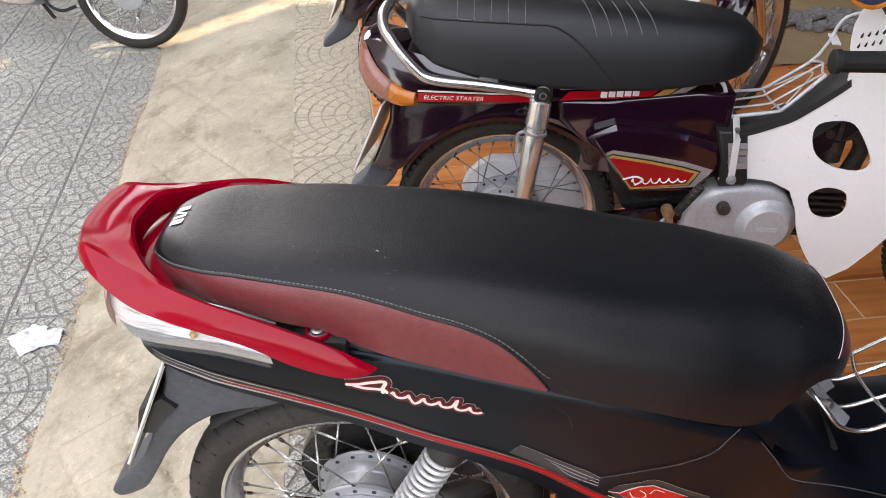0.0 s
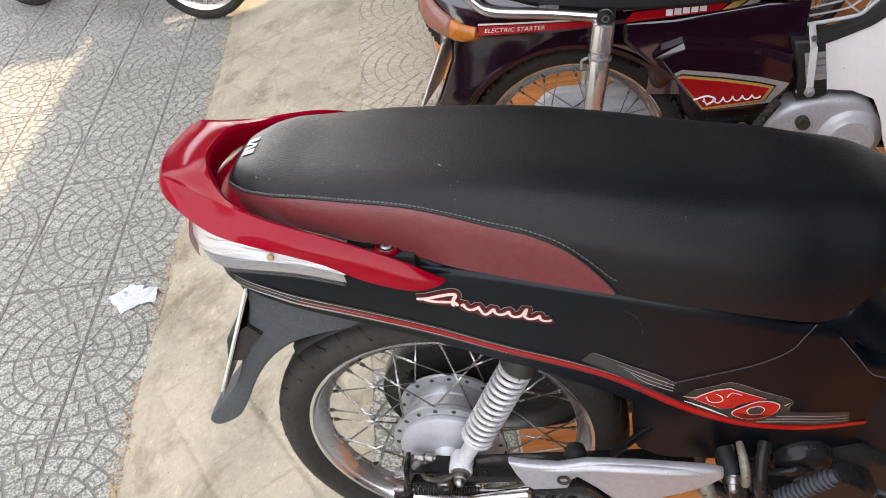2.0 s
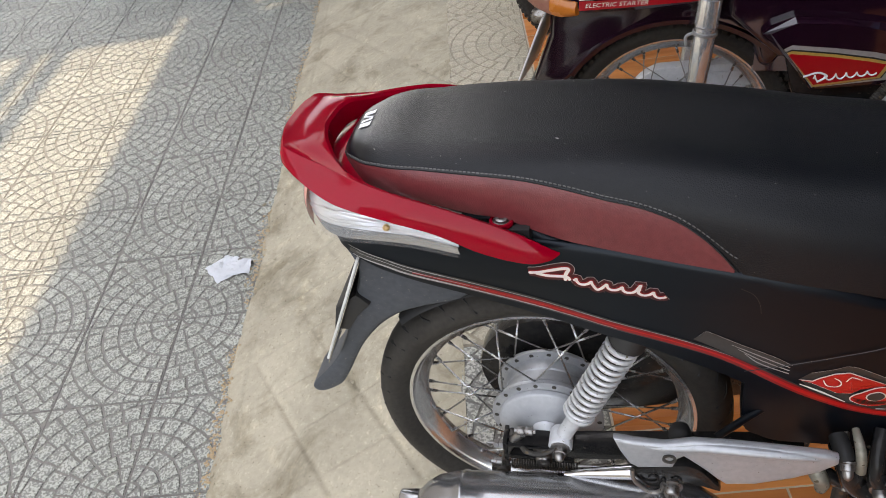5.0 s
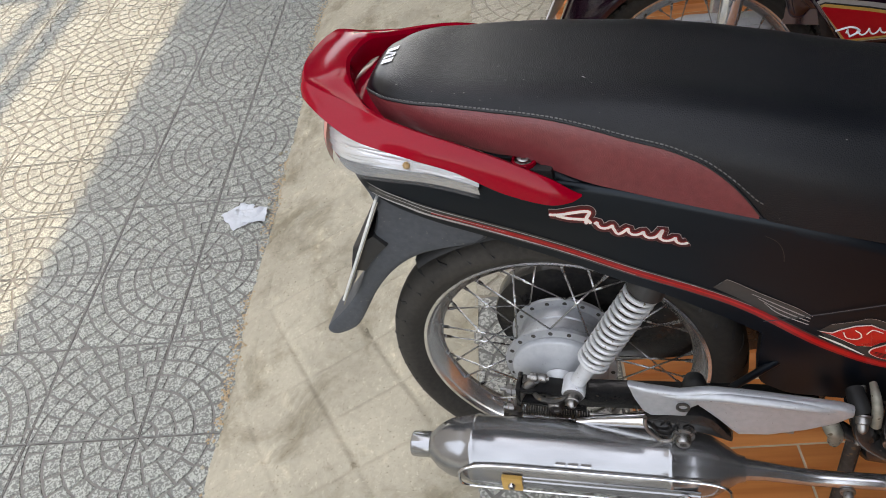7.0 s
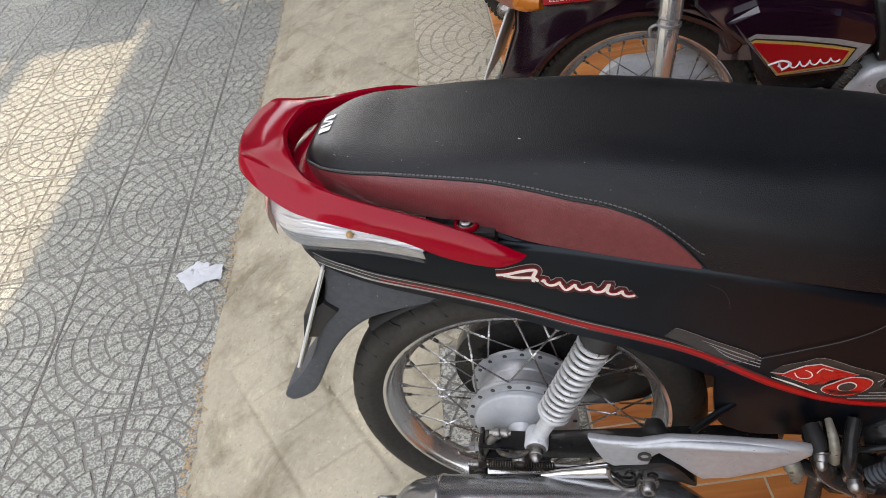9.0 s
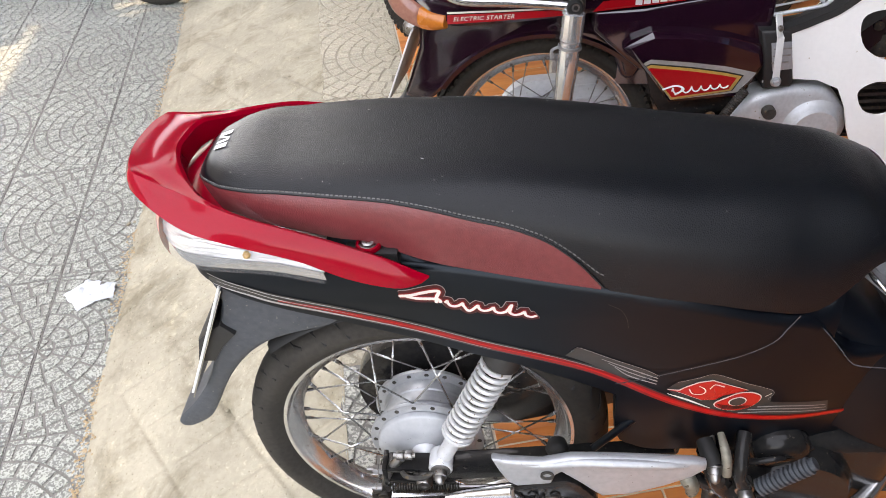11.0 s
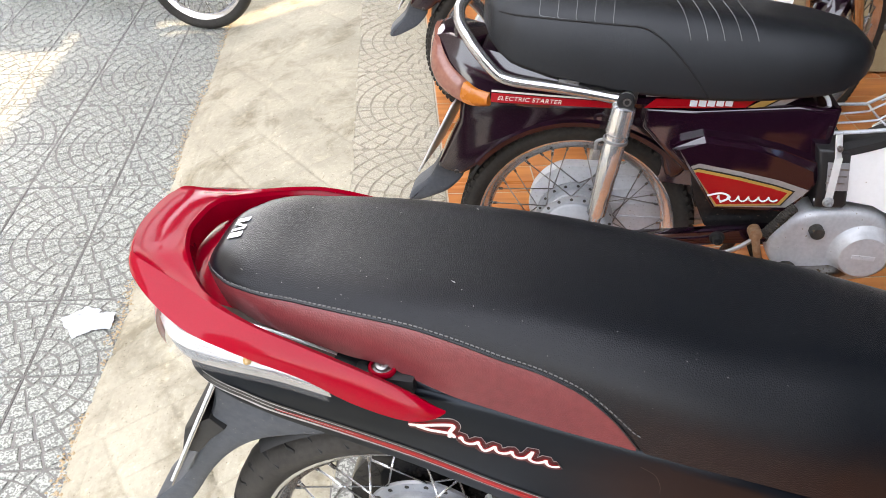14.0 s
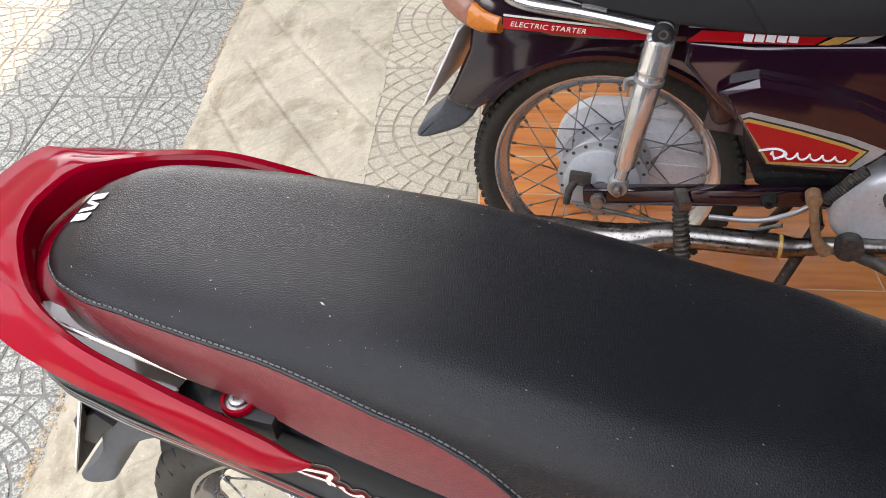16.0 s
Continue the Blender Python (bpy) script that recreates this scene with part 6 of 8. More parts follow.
RW = [[(0.548, -0.05, 0.637), (0.556, -0.065, 0.632), (0.568, -0.075, 0.622), (0.578, -0.08, 0.611), (0.593, -0.08, 0.601), (0.619, -0.08, 0.601), (0.66, -0.08, 0.632), (0.75, -0.08, 0.70)],
      [(0.548, -0.05, 0.637), (0.572, -0.035, 0.604), (0.598, -0.03, 0.587), (0.616, -0.03, 0.586), (0.655, -0.03, 0.609), (0.75, -0.03, 0.67)],
      [(0.592, 0.02, 0.588), (0.610, 0.03, 0.572), (0.634, 0.03, 0.573), (0.68, 0.03, 0.605), (0.76, 0.03, 0.66)],
      [(0.62, 0.068, 0.578), (0.643, 0.080, 0.560), (0.664, 0.085, 0.564), (0.703, 0.085, 0.601), (0.78, 0.085, 0.67)],
      [(0.645, -0.08, 0.620), (0.645, -0.03, 0.602), (0.650, 0.03, 0.584), (0.668, 0.085, 0.568)],
      [(0.72, -0.08, 0.678), (0.72, -0.03, 0.652), (0.725, 0.03, 0.636), (0.735, 0.085, 0.630)]]
for p in RW:
    bm = bmesh.new()
    tube(bm, p, 0.0028, 10, 30)
    part("wire", bm, "worn_chrome", rk)
for p, q in (((0.566, -0.015, 0.606), (0.612, -0.050, 0.578)), ((0.585, 0.045, 0.598), (0.612, 0.010, 0.571))):
    bm = bmesh.new()
    block_along(bm, p, q, 0.022, 0.003, 0.001)
    part("rack_stay", bm, "silver_paint", rk)
bolt("rack_bolt", (0.590, -0.034, 0.592), 0.005, rk, "z", 0.008, "steel")
bm = bmesh.new()
for sd in (-1, 1):
    q = bmesh.new()
    rows = []
    for x, y, z in ((0.80, 0.10, 0.34), (0.86, 0.16, 0.40), (0.92, 0.20, 0.52), (0.97, 0.21, 0.66), (1.02, 0.18, 0.80), (1.05, 0.10, 0.90)):
        rows.append([(x, sd * 0.06, z), (x + 0.02, sd * (y + 0.06) / 2, z), (x, sd * y, z), (x + 0.012, sd * (y - 0.004), z), (x + 0.035, sd * (y + 0.06) / 2, z), (x + 0.02, sd * 0.06, z)])
    rings(q, rows)
    absorb(bm, q)
part("leg_shield", bm, "body", near, "dark leg shield", angle=50)
# front end, as far as the machine needs it to stand
bm = bmesh.new()
tube(bm, [(1.02, 0, 0.90), (1.08, 0, 0.68), (1.12, 0, 0.58)], [0.03, 0.03, 0.035], 16)
for sd in (-1, 1):
    tube(bm, [(1.10, sd * 0.065, 0.64), (1.215, sd * 0.065, 0.27)], 0.017, 14)
box(bm, 1.08, 1.14, -0.08, 0.08, 0.60, 0.64, 0.01)
part("front_fork", bm, "steel", near)
bm = bmesh.new()
tube(bm, [(0.90, -0.33, 0.98), (0.95, -0.20, 0.99), (1.01, -0.06, 0.95), (1.01, 0.06, 0.95), (0.95, 0.20, 0.99), (0.90, 0.33, 0.98)], 0.013, 14, 40)
part("handlebar", bm, "chrome", near)
wheel(near, "front_wheel", (1.215, 0, 0.275), R=0.275, w=0.032, hub="slim")

# ===== the plum motorbike with a white leg shield =====
plum = thing("motorbike", pose(0.2085, 0.845, porch(0.78) - 0.001, -5.0, 0, 0),
             "glossy dark plum underbone motorbike with white leg shield and black saddle", "motorbike", "parked motorbikes")
wheel(plum, "rear_wheel", (0, 0, 0.264), R=0.264, w=0.034, lip=0.221, tread="block", spoke=SPOKE_DARK)

# saddle: thick, black, with a piped edge
h_half = curve1([-0.235, -0.225, -0.19, -0.12, 0.0, 0.15, 0.28, 0.38, 0.45, 0.495, 0.512], [0.03, 0.062, 0.098, 0.116, 0.124, 0.126, 0.122, 0.112, 0.092, 0.055, 0.02])
h_low = curve1([-0.235, -0.19, -0.12, 0.0, 0.15, 0.28, 0.38, 0.45, 0.512], [0.735, 0.692, 0.668, 0.650, 0.644, 0.648, 0.660, 0.672, 0.70])
h_top = curve1([-0.235, -0.225, -0.19, -0.1, 0.05, 0.2, 0.32, 0.42, 0.48, 0.512], [0.765, 0.782, 0.795, 0.802, 0.803, 0.796, 0.784, 0.772, 0.755, 0.725])


def plum_seat(x, th):
    w, lo, hi = h_half(x), h_low(x), h_top(x)
    c, s = math.cos(th), math.sin(th)
    return Vector((x, -math.copysign(abs(c) ** 0.42, c) * w, lo + (hi - lo) * max(s, 0) ** 0.75))


bm = bmesh.new()
xs = list(np.linspace(-0.235, -0.19, 8)) + list(np.linspace(-0.18, 0.44, 50)) + list(np.linspace(0.45, 0.512, 10))
rings(bm, [[plum_seat(x, math.pi * i / 36) for i in range(37)] for x in xs], closed=False)
seat2 = part("seat", bm, "leather_smooth", plum, "plump black vinyl saddle with a piped edge", angle=180)
bm = bmesh.new()
pts = []
for x in np.linspace(-0.20, 0.205, 40):
    z = 0.765 - 0.010 * max(0, (x + 0.05)) - (0.118 * max(0, (x - 0.06) / 0.145) ** 1.6)
    lo, hi = h_low(x), h_top(x)
    f = max(0.0, min(0.985, (z - lo) / (hi - lo)))
    th = math.asin(f ** (1 / 0.75))
    q = plum_seat(x, th)
    pts.append(tuple(q + Vector((0, -0.0006, 0.0004))))
tube(bm, pts, 0.0022, 6)
part("piping", bm, "rubber_dark", seat2)
for k in range(5):
    for x0, hook in ((-0.125 + 0.034 * k, 0.030), (0.120 + 0.030 * k, 0.0)):
        bm = bmesh.new()
        pts = []
        for f in np.linspace(0, 1, 26):
            th = 0.74 + 0.95 * max(0.0, f - 0.25) / 0.75 if hook else 0.62 + 0.03 * k + 1.0 * f
            x = x0 + (hook * max(0.0, 1 - f / 0.30) ** 1.5 if hook else 0.034 * (1 - f))
            pts.append(tuple(plum_seat(x, th) + Vector((0, 0, 0.0004))))
        tube(bm, pts, 0.0008, 5)
        part("top_stitch", bm, "thread_dark", seat2)
bm = bmesh.new()
rows = []
for x in np.linspace(-0.22, 0.48, 30):
    w, lo = h_half(x) * 0.9, h_low(x)
    rows.append([(x, -w, lo + 0.012), (x, w, lo + 0.012), (x, w * 0.9, lo - 0.014), (x, -w * 0.9, lo - 0.014)])
rings(bm, rows)
part("seat_base", bm, "black_plastic", plum)

# tail body, a plum shell under the saddle
bm = bmesh.new()
rows = []
TB = [(-0.325, 0.060, 0.645, 0.704), (-0.305, 0.076, 0.615, 0.712), (-0.26, 0.088, 0.593, 0.702), (-0.20, 0.095, 0.578, 0.688), (-0.10, 0.099, 0.580, 0.672), (0.0, 0.100, 0.588, 0.662), (0.10, 0.098, 0.597, 0.656),
      (0.20, 0.095, 0.605, 0.656), (0.30, 0.090, 0.617, 0.660), (0.38, 0.080, 0.630, 0.668), (0.43, 0.06, 0.645, 0.672)]
for x, w, lo, hi in spline(TB, 44):
    e = 0.014
    half = [(w - 0.012, lo), (w, lo + e), (w, lo + 0.028), (w - 0.010, (lo + hi) / 2 + 0.008), (w * 0.78, hi - 0.006), (w * 0.45, hi)]
    rows.append([(x, -y, z) for y, z in half] + [(x, y, z) for y, z in half[::-1]])
rings(bm, rows)
part("tail_body", bm, "plum", plum, "glossy plum tail shell", angle=30)

# wrap-round tail lens: faded red behind, amber at the sides
bm = bmesh.new()
rows = []
for x, y, z0, z1 in ((-0.208, -0.097, 0.577, 0.605), (-0.24, -0.096, 0.575, 0.612), (-0.27, -0.092, 0.583, 0.630), (-0.30, -0.082, 0.597, 0.655), (-0.322, -0.064, 0.612, 0.690), (-0.330, -0.03, 0.622, 0.704), (-0.332, 0, 0.625, 0.706)):
    rows.append((x, y, z0, z1))
rows = rows + [(x, -y, a, b) for x, y, a, b in rows[-2::-1]]
pr = spline(rows, 60)
skin = []
for i, (x, y, a, b) in enumerate(pr):
    o = Vector((x + 0.16, y, 0)).normalized()
    skin.append([Vector((x, y, a)) + o * 0.001, Vector((x, y, a + 0.3 * (b - a))) + o * 0.010, Vector((x, y, a + 0.7 * (b - a))) + o * 0.008, Vector((x, y, b)) + o * 0.002, Vector((x, y, b)) - o * 0.008, Vector((x, y, a)) - o * 0.008])
for a, b, mt, nm, lb in ((0, 8, "amber", "side_lens", "amber side lens"), (8, 52, "faded_lens", "rear_lens", "faded orange-red wrap-round lens"), (52, 60, "amber", "side_lens", "amber side lens")):
    bm = bmesh.new()
    rings(bm, skin[a:b + 1])
    part(nm, bm, mt, plum, lb, angle=50)

# stripes along the shell
def side_strip(name, x0, x1, z0a, z1a, z0b, z1b, material, lift, y=-0.1005, nose=0.0):
    bm = bmesh.new()
    rows = []
    for f in np.linspace(0, 1, 16):
        x = x0 + (x1 - x0) * f
        yy = -(np.interp(x, [t[0] for t in TB], [t[1] for t in TB]) + lift)
        a, b = z0a + (z0b - z0a) * f, z1a + (z1b - z1a) * f
        rows.append([(x, yy, a), (x + nose, yy, b)])
    rings(bm, rows, closed=False)
    return part(name, bm, material, plum)


side_strip("stripe", -0.204, 0.045, 0.5865, 0.6065, 0.599, 0.6115, "stripe_red", 0.0025)
side_strip("stripe_line", -0.204, 0.045, 0.6085, 0.6125, 0.613, 0.6165, "decal_cream", 0.0025)
side_strip("stripe", 0.095, 0.285, 0.6035, 0.625, 0.6185, 0.638, "stripe_red", 0.0025, nose=0.020)
side_strip("stripe_line", 0.289, 0.318, 0.6190, 0.639, 0.6215, 0.6415, "decal_gold", 0.0025, nose=0.026)
side_strip("stripe_line", 0.322, 0.352, 0.6220, 0.650, 0.6250, 0.653, "decal_silver", 0.0025, nose=0.040)
side_strip("stripe_line", 0.095, 0.365, 0.6275, 0.6325, 0.6430, 0.6530, "decal_silver", 0.0028)
side_strip("stripe_line", 0.12, 0.262, 0.6075, 0.6095, 0.6180, 0.6195, "decal_dark_red", 0.0030)
# lettering on the rear stripe
txt = bpy.data.curves.new("lettering", "FONT")
txt.body, txt.size, txt.extrude, txt.shear, txt.align_y = "ELECTRIC STARTER", 0.0125, 0.0002, 0.25, "CENTER"
txt.space_character = 1.06
txt.materials.append(M["decal_cream"])
tob = new("lettering_curve", txt)
dg = bpy.context.evaluated_depsgraph_get()
tme = bpy.data.meshes.new_from_object(tob.evaluated_get(dg))
bpy.data.objects.remove(tob)
tw = max(v.co.x for v in tme.vertices)
for v in tme.vertices:
    v.co.x *= 0.128 / tw
shared("lettering", tme, plum, "small pale capital lettering", Matrix.Translation((-0.192, -0.0994, 0.5970)) @ pose(0, 0, 0, 90, -1.6, -1.6))
# maker's mark on the front stripe: plain white bars
for k in range(5):
    x = 0.180 + 0.0165 * k
    bm = bmesh.new()
    z = 0.6145 + 0.0075 * (k * 0.0165) / 0.09
    yb = -(np.interp(x, [t[0] for t in TB], [t[1] for t in TB]) + 0.0034)
    box(bm, x, x + 0.0135, yb - 0.0004, yb + 0.0004, z, z + 0.0125)
    part("mark_bar", bm, "print_white", plum, m=None, smooth=False)

# chrome grab rail
bm = bmesh.new()
RL = [(0.050, -0.112, 0.622), (0.0, -0.112, 0.628), (-0.07, -0.112, 0.635), (-0.14, -0.112, 0.639), (-0.172, -0.112, 0.643), (-0.195, -0.111, 0.652), (-0.228, -0.106, 0.682), (-0.256, -0.098, 0.714), (-0.276, -0.078, 0.739), (-0.280, -0.050, 0.758), (-0.270, -0.020, 0.772)]
RL = RL + [(x, -y, z) for x, y, z in RL[::-1]]
tube(bm, RL, 0.0115, 18, 110)
part("grab_rail", bm, "worn_chrome", plum, "chromed tubular grab rail", angle=80)
for sd in (-1, 1):
    bm = bmesh.new()
    box(bm, -0.075, -0.035, sd * 0.10 - 0.012, sd * 0.10 + 0.012, 0.640, 0.652, 0.003)
    part("rail_tab", bm, "steel", plum)
    bolt("rail_bolt", (0.058, sd * 0.110 - 0.010, 0.626), 0.0105, plum, "y", 0.016, "steel")
    bm = bmesh.new()
    box(bm, 0.045, 0.080, sd * 0.098 - 0.008, sd * 0.098 + 0.008, 0.610, 0.638, 0.004)
    part("rail_bracket", bm, "grime", plum)

# rear mudguard with a grey flap, plate
bm = bmesh.new()
MG = [(-0.245, 0.585), (-0.272, 0.52), (-0.298, 0.45), (-0.312, 0.408), (-0.275, 0.395), (-0.255, 0.397), (-0.240, 0.435), (-0.215, 0.478), (-0.175, 0.523), (-0.12, 0.552), (-0.05, 0.568), (0.03, 0.565), (0.10, 0.540), (0.145, 0.50), (0.17, 0.44), (0.20, 0.44), (0.22, 0.50), (0.22, 0.60), (0.0, 0.60)]
MG = MG[:6] + [(x * 0.274 / math.hypot(x, z - 0.264), 0.264 + (z - 0.264) * 0.274 / math.hypot(x, z - 0.264)) for x, z in MG[6:14]] + MG[14:]
plate(bm, smooth_loop(MG, 3), -0.058, 0.058, 0.010, seg=3)
part("rear_mudguard", bm, "plum", plum, "glossy plum rear mudguard", angle=40)
bm = bmesh.new()
rows = []
for a in np.linspace(0.62, 2.35, 30):
    r = 0.272
    c, s = -math.cos(a), math.sin(a)
    rows.append([(c * r, -0.064, 0.264 + s * r), (c * (r + 0.010), -0.066, 0.264 + s * (r + 0.010)), (c * (r + 0.014), -0.058, 0.264 + s * (r + 0.014)), (c * r, -0.050, 0.264 + s * r)])
rings(bm, rows)
part("mudguard_lip", bm, "plum", plum, angle=60)
bm = bmesh.new()
rings(bm, [[(-r * math.cos(a), y, 0.264 + r * math.sin(a)) for y, r in ((-0.050, 0.268), (0.050, 0.268), (0.050, 0.274), (-0.050, 0.274))] for a in np.linspace(0.45, 2.75, 40)])
part("inner_mudguard", bm, "black_plastic", plum, angle=60)
bm = bmesh.new()
FL = [(-0.305, 0.418), (-0.335, 0.368), (-0.372, 0.330), (-0.382, 0.306), (-0.365, 0.302), (-0.320, 0.322), (-0.285, 0.345), (-0.258, 0.390)]
plate(bm, smooth_loop(FL, 4), -0.040, 0.040, 0.010, seg=3)
part("mud_flap", bm, "grey_plastic", plum, "grey plastic mud flap", angle=50)
bolt("flap_screw", (-0.272, -0.058, 0.40), 0.004, plum, "y", 0.004, "grime")
bm = bmesh.new()
block_along(bm, (-0.268, 0, 0.572), (-0.338, 0, 0.405), 0.19, 0.004, 0.001)
part("number_plate", bm, "plate_metal", plum, "white-grey number plate bent forward at its edge", Matrix.Translation((-0.285, 0, 0)) @ Matrix.Rotation(radians(-9), 4, "Z") @ Matrix.Translation((0.285, 0, 0)))
bm = bmesh.new()
box(bm, -0.262, -0.225, -0.055, 0.055, 0.50, 0.58, 0.006)
part("plate_bracket", bm, "rubber_dark", plum)

# shocks
for sd in (-1, 1):
    sh = new("shock_absorber")
    sh.parent = plum
    a, b = Vector((0.057, sd * 0.118, 0.622)), Vector((0.032, sd * 0.118, 0.318))
    d = b - a
    bm = bmesh.new()
    tube(bm, [tuple(a + d * f) for f in (0.02, 0.04, 0.20, 0.22, 0.235)], [0.016, 0.0235, 0.0235, 0.0246, 0.021], 24)
    part("upper_cover", bm, "dusty_chrome", sh, "chromed shock cover")
    bm = bmesh.new()
    tube(bm, [tuple(a + d * f) for f in (0.262, 0.266, 0.284, 0.288)], [0.0225, 0.0252, 0.0252, 0.0225], 24)
    tube(bm, [tuple(a + d * 0.275 + Vector((-0.022, 0, 0))), tuple(a + d * 0.30 + Vector((-0.036, 0, 0))), tuple(a + d * 0.36 + Vector((-0.034, 0, 0)))], 0.0035, 8, 10)
    part("clamp", bm, "alloy", sh, "steel clamp with a cable guide")
    bm = bmesh.new()
    tube(bm, [tuple(a + d * f) for f in (0.235, 0.25, 0.52, 0.53, 0.84, 0.87, 0.95)], [0.0215, 0.0225, 0.0222, 0.0212, 0.020, 0.0135, 0.0120], 24)
    part("lower_cover", bm, "dusty_chrome", sh, angle=60)
    bm = bmesh.new()
    lathe(bm, [(0.004, -0.014), (0.017, -0.014), (0.019, -0.010), (0.019, 0.010), (0.017, 0.014), (0.004, 0.014)], 24, centre=(b.x, b.y, b.z))
    part("eye", bm, "alloy", sh)
    bolt("shock_nut", (b.x, b.y - 0.014, b.z), 0.009, sh, "y", 0.016, "steel")
    bm = bmesh.new()
    lathe(bm, [(0.003, -0.018), (0.014, -0.018), (0.017, -0.012), (0.017, 0.014), (0.012, 0.018), (0.003, 0.018)], 24, centre=(a.x, a.y, a.z))
    part("top_eye", bm, "rubber_dark", sh)
bm = bmesh.new()
rod(bm, (-0.012, 0.09, 0.50), (-0.012, 0.09, 0.55), 0.02, 18)
part("indicator_stem", bm, "alloy", plum)

# swing arm, chain case, hub plate
for sd in (-1, 1):
    bm = bmesh.new()
    block_along(bm, (-0.03, sd * 0.088, 0.262), (0.40, sd * 0.088, 0.345), 0.024, 0.036, 0.007)
    part("swing_arm", bm, "plum", plum, "plum painted swing arm")
bolt("swing_bolt", (0.296, -0.102, 0.326), 0.011, plum, "y", 0.016, "rubber_dark")
bm = bmesh.new()
CS = [(-0.105 * math.cos(a) - 0.004, 0.285 + 0.105 * math.sin(a)) for a in np.linspace(-1.3, 1.3, 22)] + [(0.16, 0.398), (0.30, 0.40), (0.33, 0.34), (0.30, 0.27), (0.15, 0.21)]
plate(bm, CS, 0.045, 0.085, 0.008)
for k in range(4):
    block_along(bm, (0.06, 0.044, 0.37 - 0.035 * k), (0.29, 0.044, 0.385 - 0.035 * k), 0.004, 0.006, 0.001)
part("chain_case", bm, "light_alloy", plum, "silver-grey ribbed chain case")
bm = bmesh.new()
lathe(bm, [(0.003, -0.115), (0.012, -0.115), (0.012, -0.105), (0.015, -0.104), (0.015, -0.06), (0.009, -0.06), (0.009, 0.11), (0.003, 0.11)], 18, centre=(0, 0, 0.264))
part("axle", bm, "steel", plum)
bm = bmesh.new()
tube(bm, [(-0.045, -0.07, 0.29), (-0.058, -0.085, 0.265), (-0.060, -0.09, 0.235)], [0.009, 0.008, 0.007], 10)
box(bm, -0.062, -0.02, -0.082, -0.066, 0.275, 0.30, 0.004)
part("brake_arm", bm, "grime", plum)
bm = bmesh.new()
tube(bm, [(-0.05, -0.09, 0.24), (0.12, -0.10, 0.235), (0.25, -0.105, 0.245), (0.33, -0.115, 0.285)], 0.004, 8, 24)
part("brake_rod", bm, "steel", plum)

# silencer low on the side, link pipe
bm = bmesh.new()
tube(bm, [(-0.21, -0.12, 0.163), (-0.203, -0.12, 0.163), (-0.17, -0.12, 0.167), (-0.11, -0.122, 0.174), (0.02, -0.126, 0.187), (0.09, -0.128, 0.206), (0.15, -0.130, 0.232), (0.325, -0.130, 0.248), (0.36, -0.13, 0.252), (0.42, -0.128, 0.268), (0.52, -0.12, 0.28), (0.60, -0.09, 0.30), (0.66, -0.04, 0.33)],
     [0.010, 0.022, 0.030, 0.036, 0.036, 0.032, 0.0235, 0.0225, 0.0175, 0.0165, 0.0165, 0.0165, 0.0165], 24, 70)
part("exhaust", bm, "dull_pipe", plum, "dull chromed cigar silencer and pipe", angle=80)
bm = bmesh.new()
tube(bm, [(0.33, -0.13, 0.248), (0.336, -0.13, 0.2485)], 0.0245, 24)
part("exhaust_clamp", bm, "decal_gold", plum)
bm = bmesh.new()
coil(bm, (0.148, -0.135, 0.30), (0.168, -0.165, 0.222), 0.013, 0.003, 9, 6, 12)
rod(bm, (0.146, -0.132, 0.306), (0.17, -0.168, 0.214), 0.013)
part("foot_peg", bm, "grime", plum, "black ribbed pillion peg")
bm = bmesh.new()
block_along(bm, (0.142, -0.10, 0.312), (0.155, -0.145, 0.31), 0.022, 0.02, 0.004)
part("peg_bracket", bm, "steel", plum)

# side cover: a faceted tool-box lid with a red, gold and silver decal
bm = bmesh.new()
SC = [(0.160, 0.528), (0.176, 0.546), (0.218, 0.562), (0.30, 0.557), (0.375, 0.545), (0.440, 0.526), (0.452, 0.487), (0.436, 0.448), (0.408, 0.412), (0.268, 0.404), (0.200, 0.490)]
q = bmesh.new()
plate(q, SC, -0.112, -0.078, 0.0)
absorb(bm, q)
plate(bm, SC, 0.078, 0.112, 0.0)
part("side_cover", bm, "plum", plum, "glossy plum side cover", smooth=False)
bm = bmesh.new()
plate(bm, [(x, z - 0.012) for x, z in SC[:6]] + SC[6:], -0.076, 0.076, 0.0)
part("frame_box", bm, "black_plastic", plum, smooth=False)
bm = bmesh.new()
plate(bm, [(0.10, 0.602), (0.10, 0.560), (0.165, 0.50), (0.20, 0.47), (0.40, 0.47), (0.46, 0.53), (0.46, 0.63), (0.38, 0.632), (0.20, 0.607)], -0.096, 0.096, 0.010, seg=3)
part("side_panel", bm, "plum", plum, "glossy plum side panel under the saddle", angle=40)
bm = bmesh.new()
plate(bm, [(0.215, 0.47), (0.235, 0.40), (0.27, 0.335), (0.34, 0.30), (0.43, 0.30), (0.45, 0.46)], -0.07, 0.07, 0.006)
part("frame_plate", bm, "gloss_black", plum, "oily black frame plate behind the engine", angle=40)
LID = [(0.176, 0.532), (0.222, 0.552), (0.30, 0.548), (0.37, 0.534), (0.434, 0.512), (0.442, 0.487), (0.427, 0.452), (0.402, 0.420), (0.275, 0.412), (0.212, 0.487)]
for sd in (-1, 1):
    bm = bmesh.new()
    rings(bm, [[(x, sd * 0.1105, z) for x, z in SC[:1] + SC[2:]], [(x, sd * 0.124, z) for x, z in LID]])
    part("cover_lid", bm, "plum", plum, smooth=False)


def flat(name, pts, y, material):
    bm = bmesh.new()
    plate(bm, pts, y, y - 0.0006, 0)
    return part(name, bm, material, plum, smooth=False)


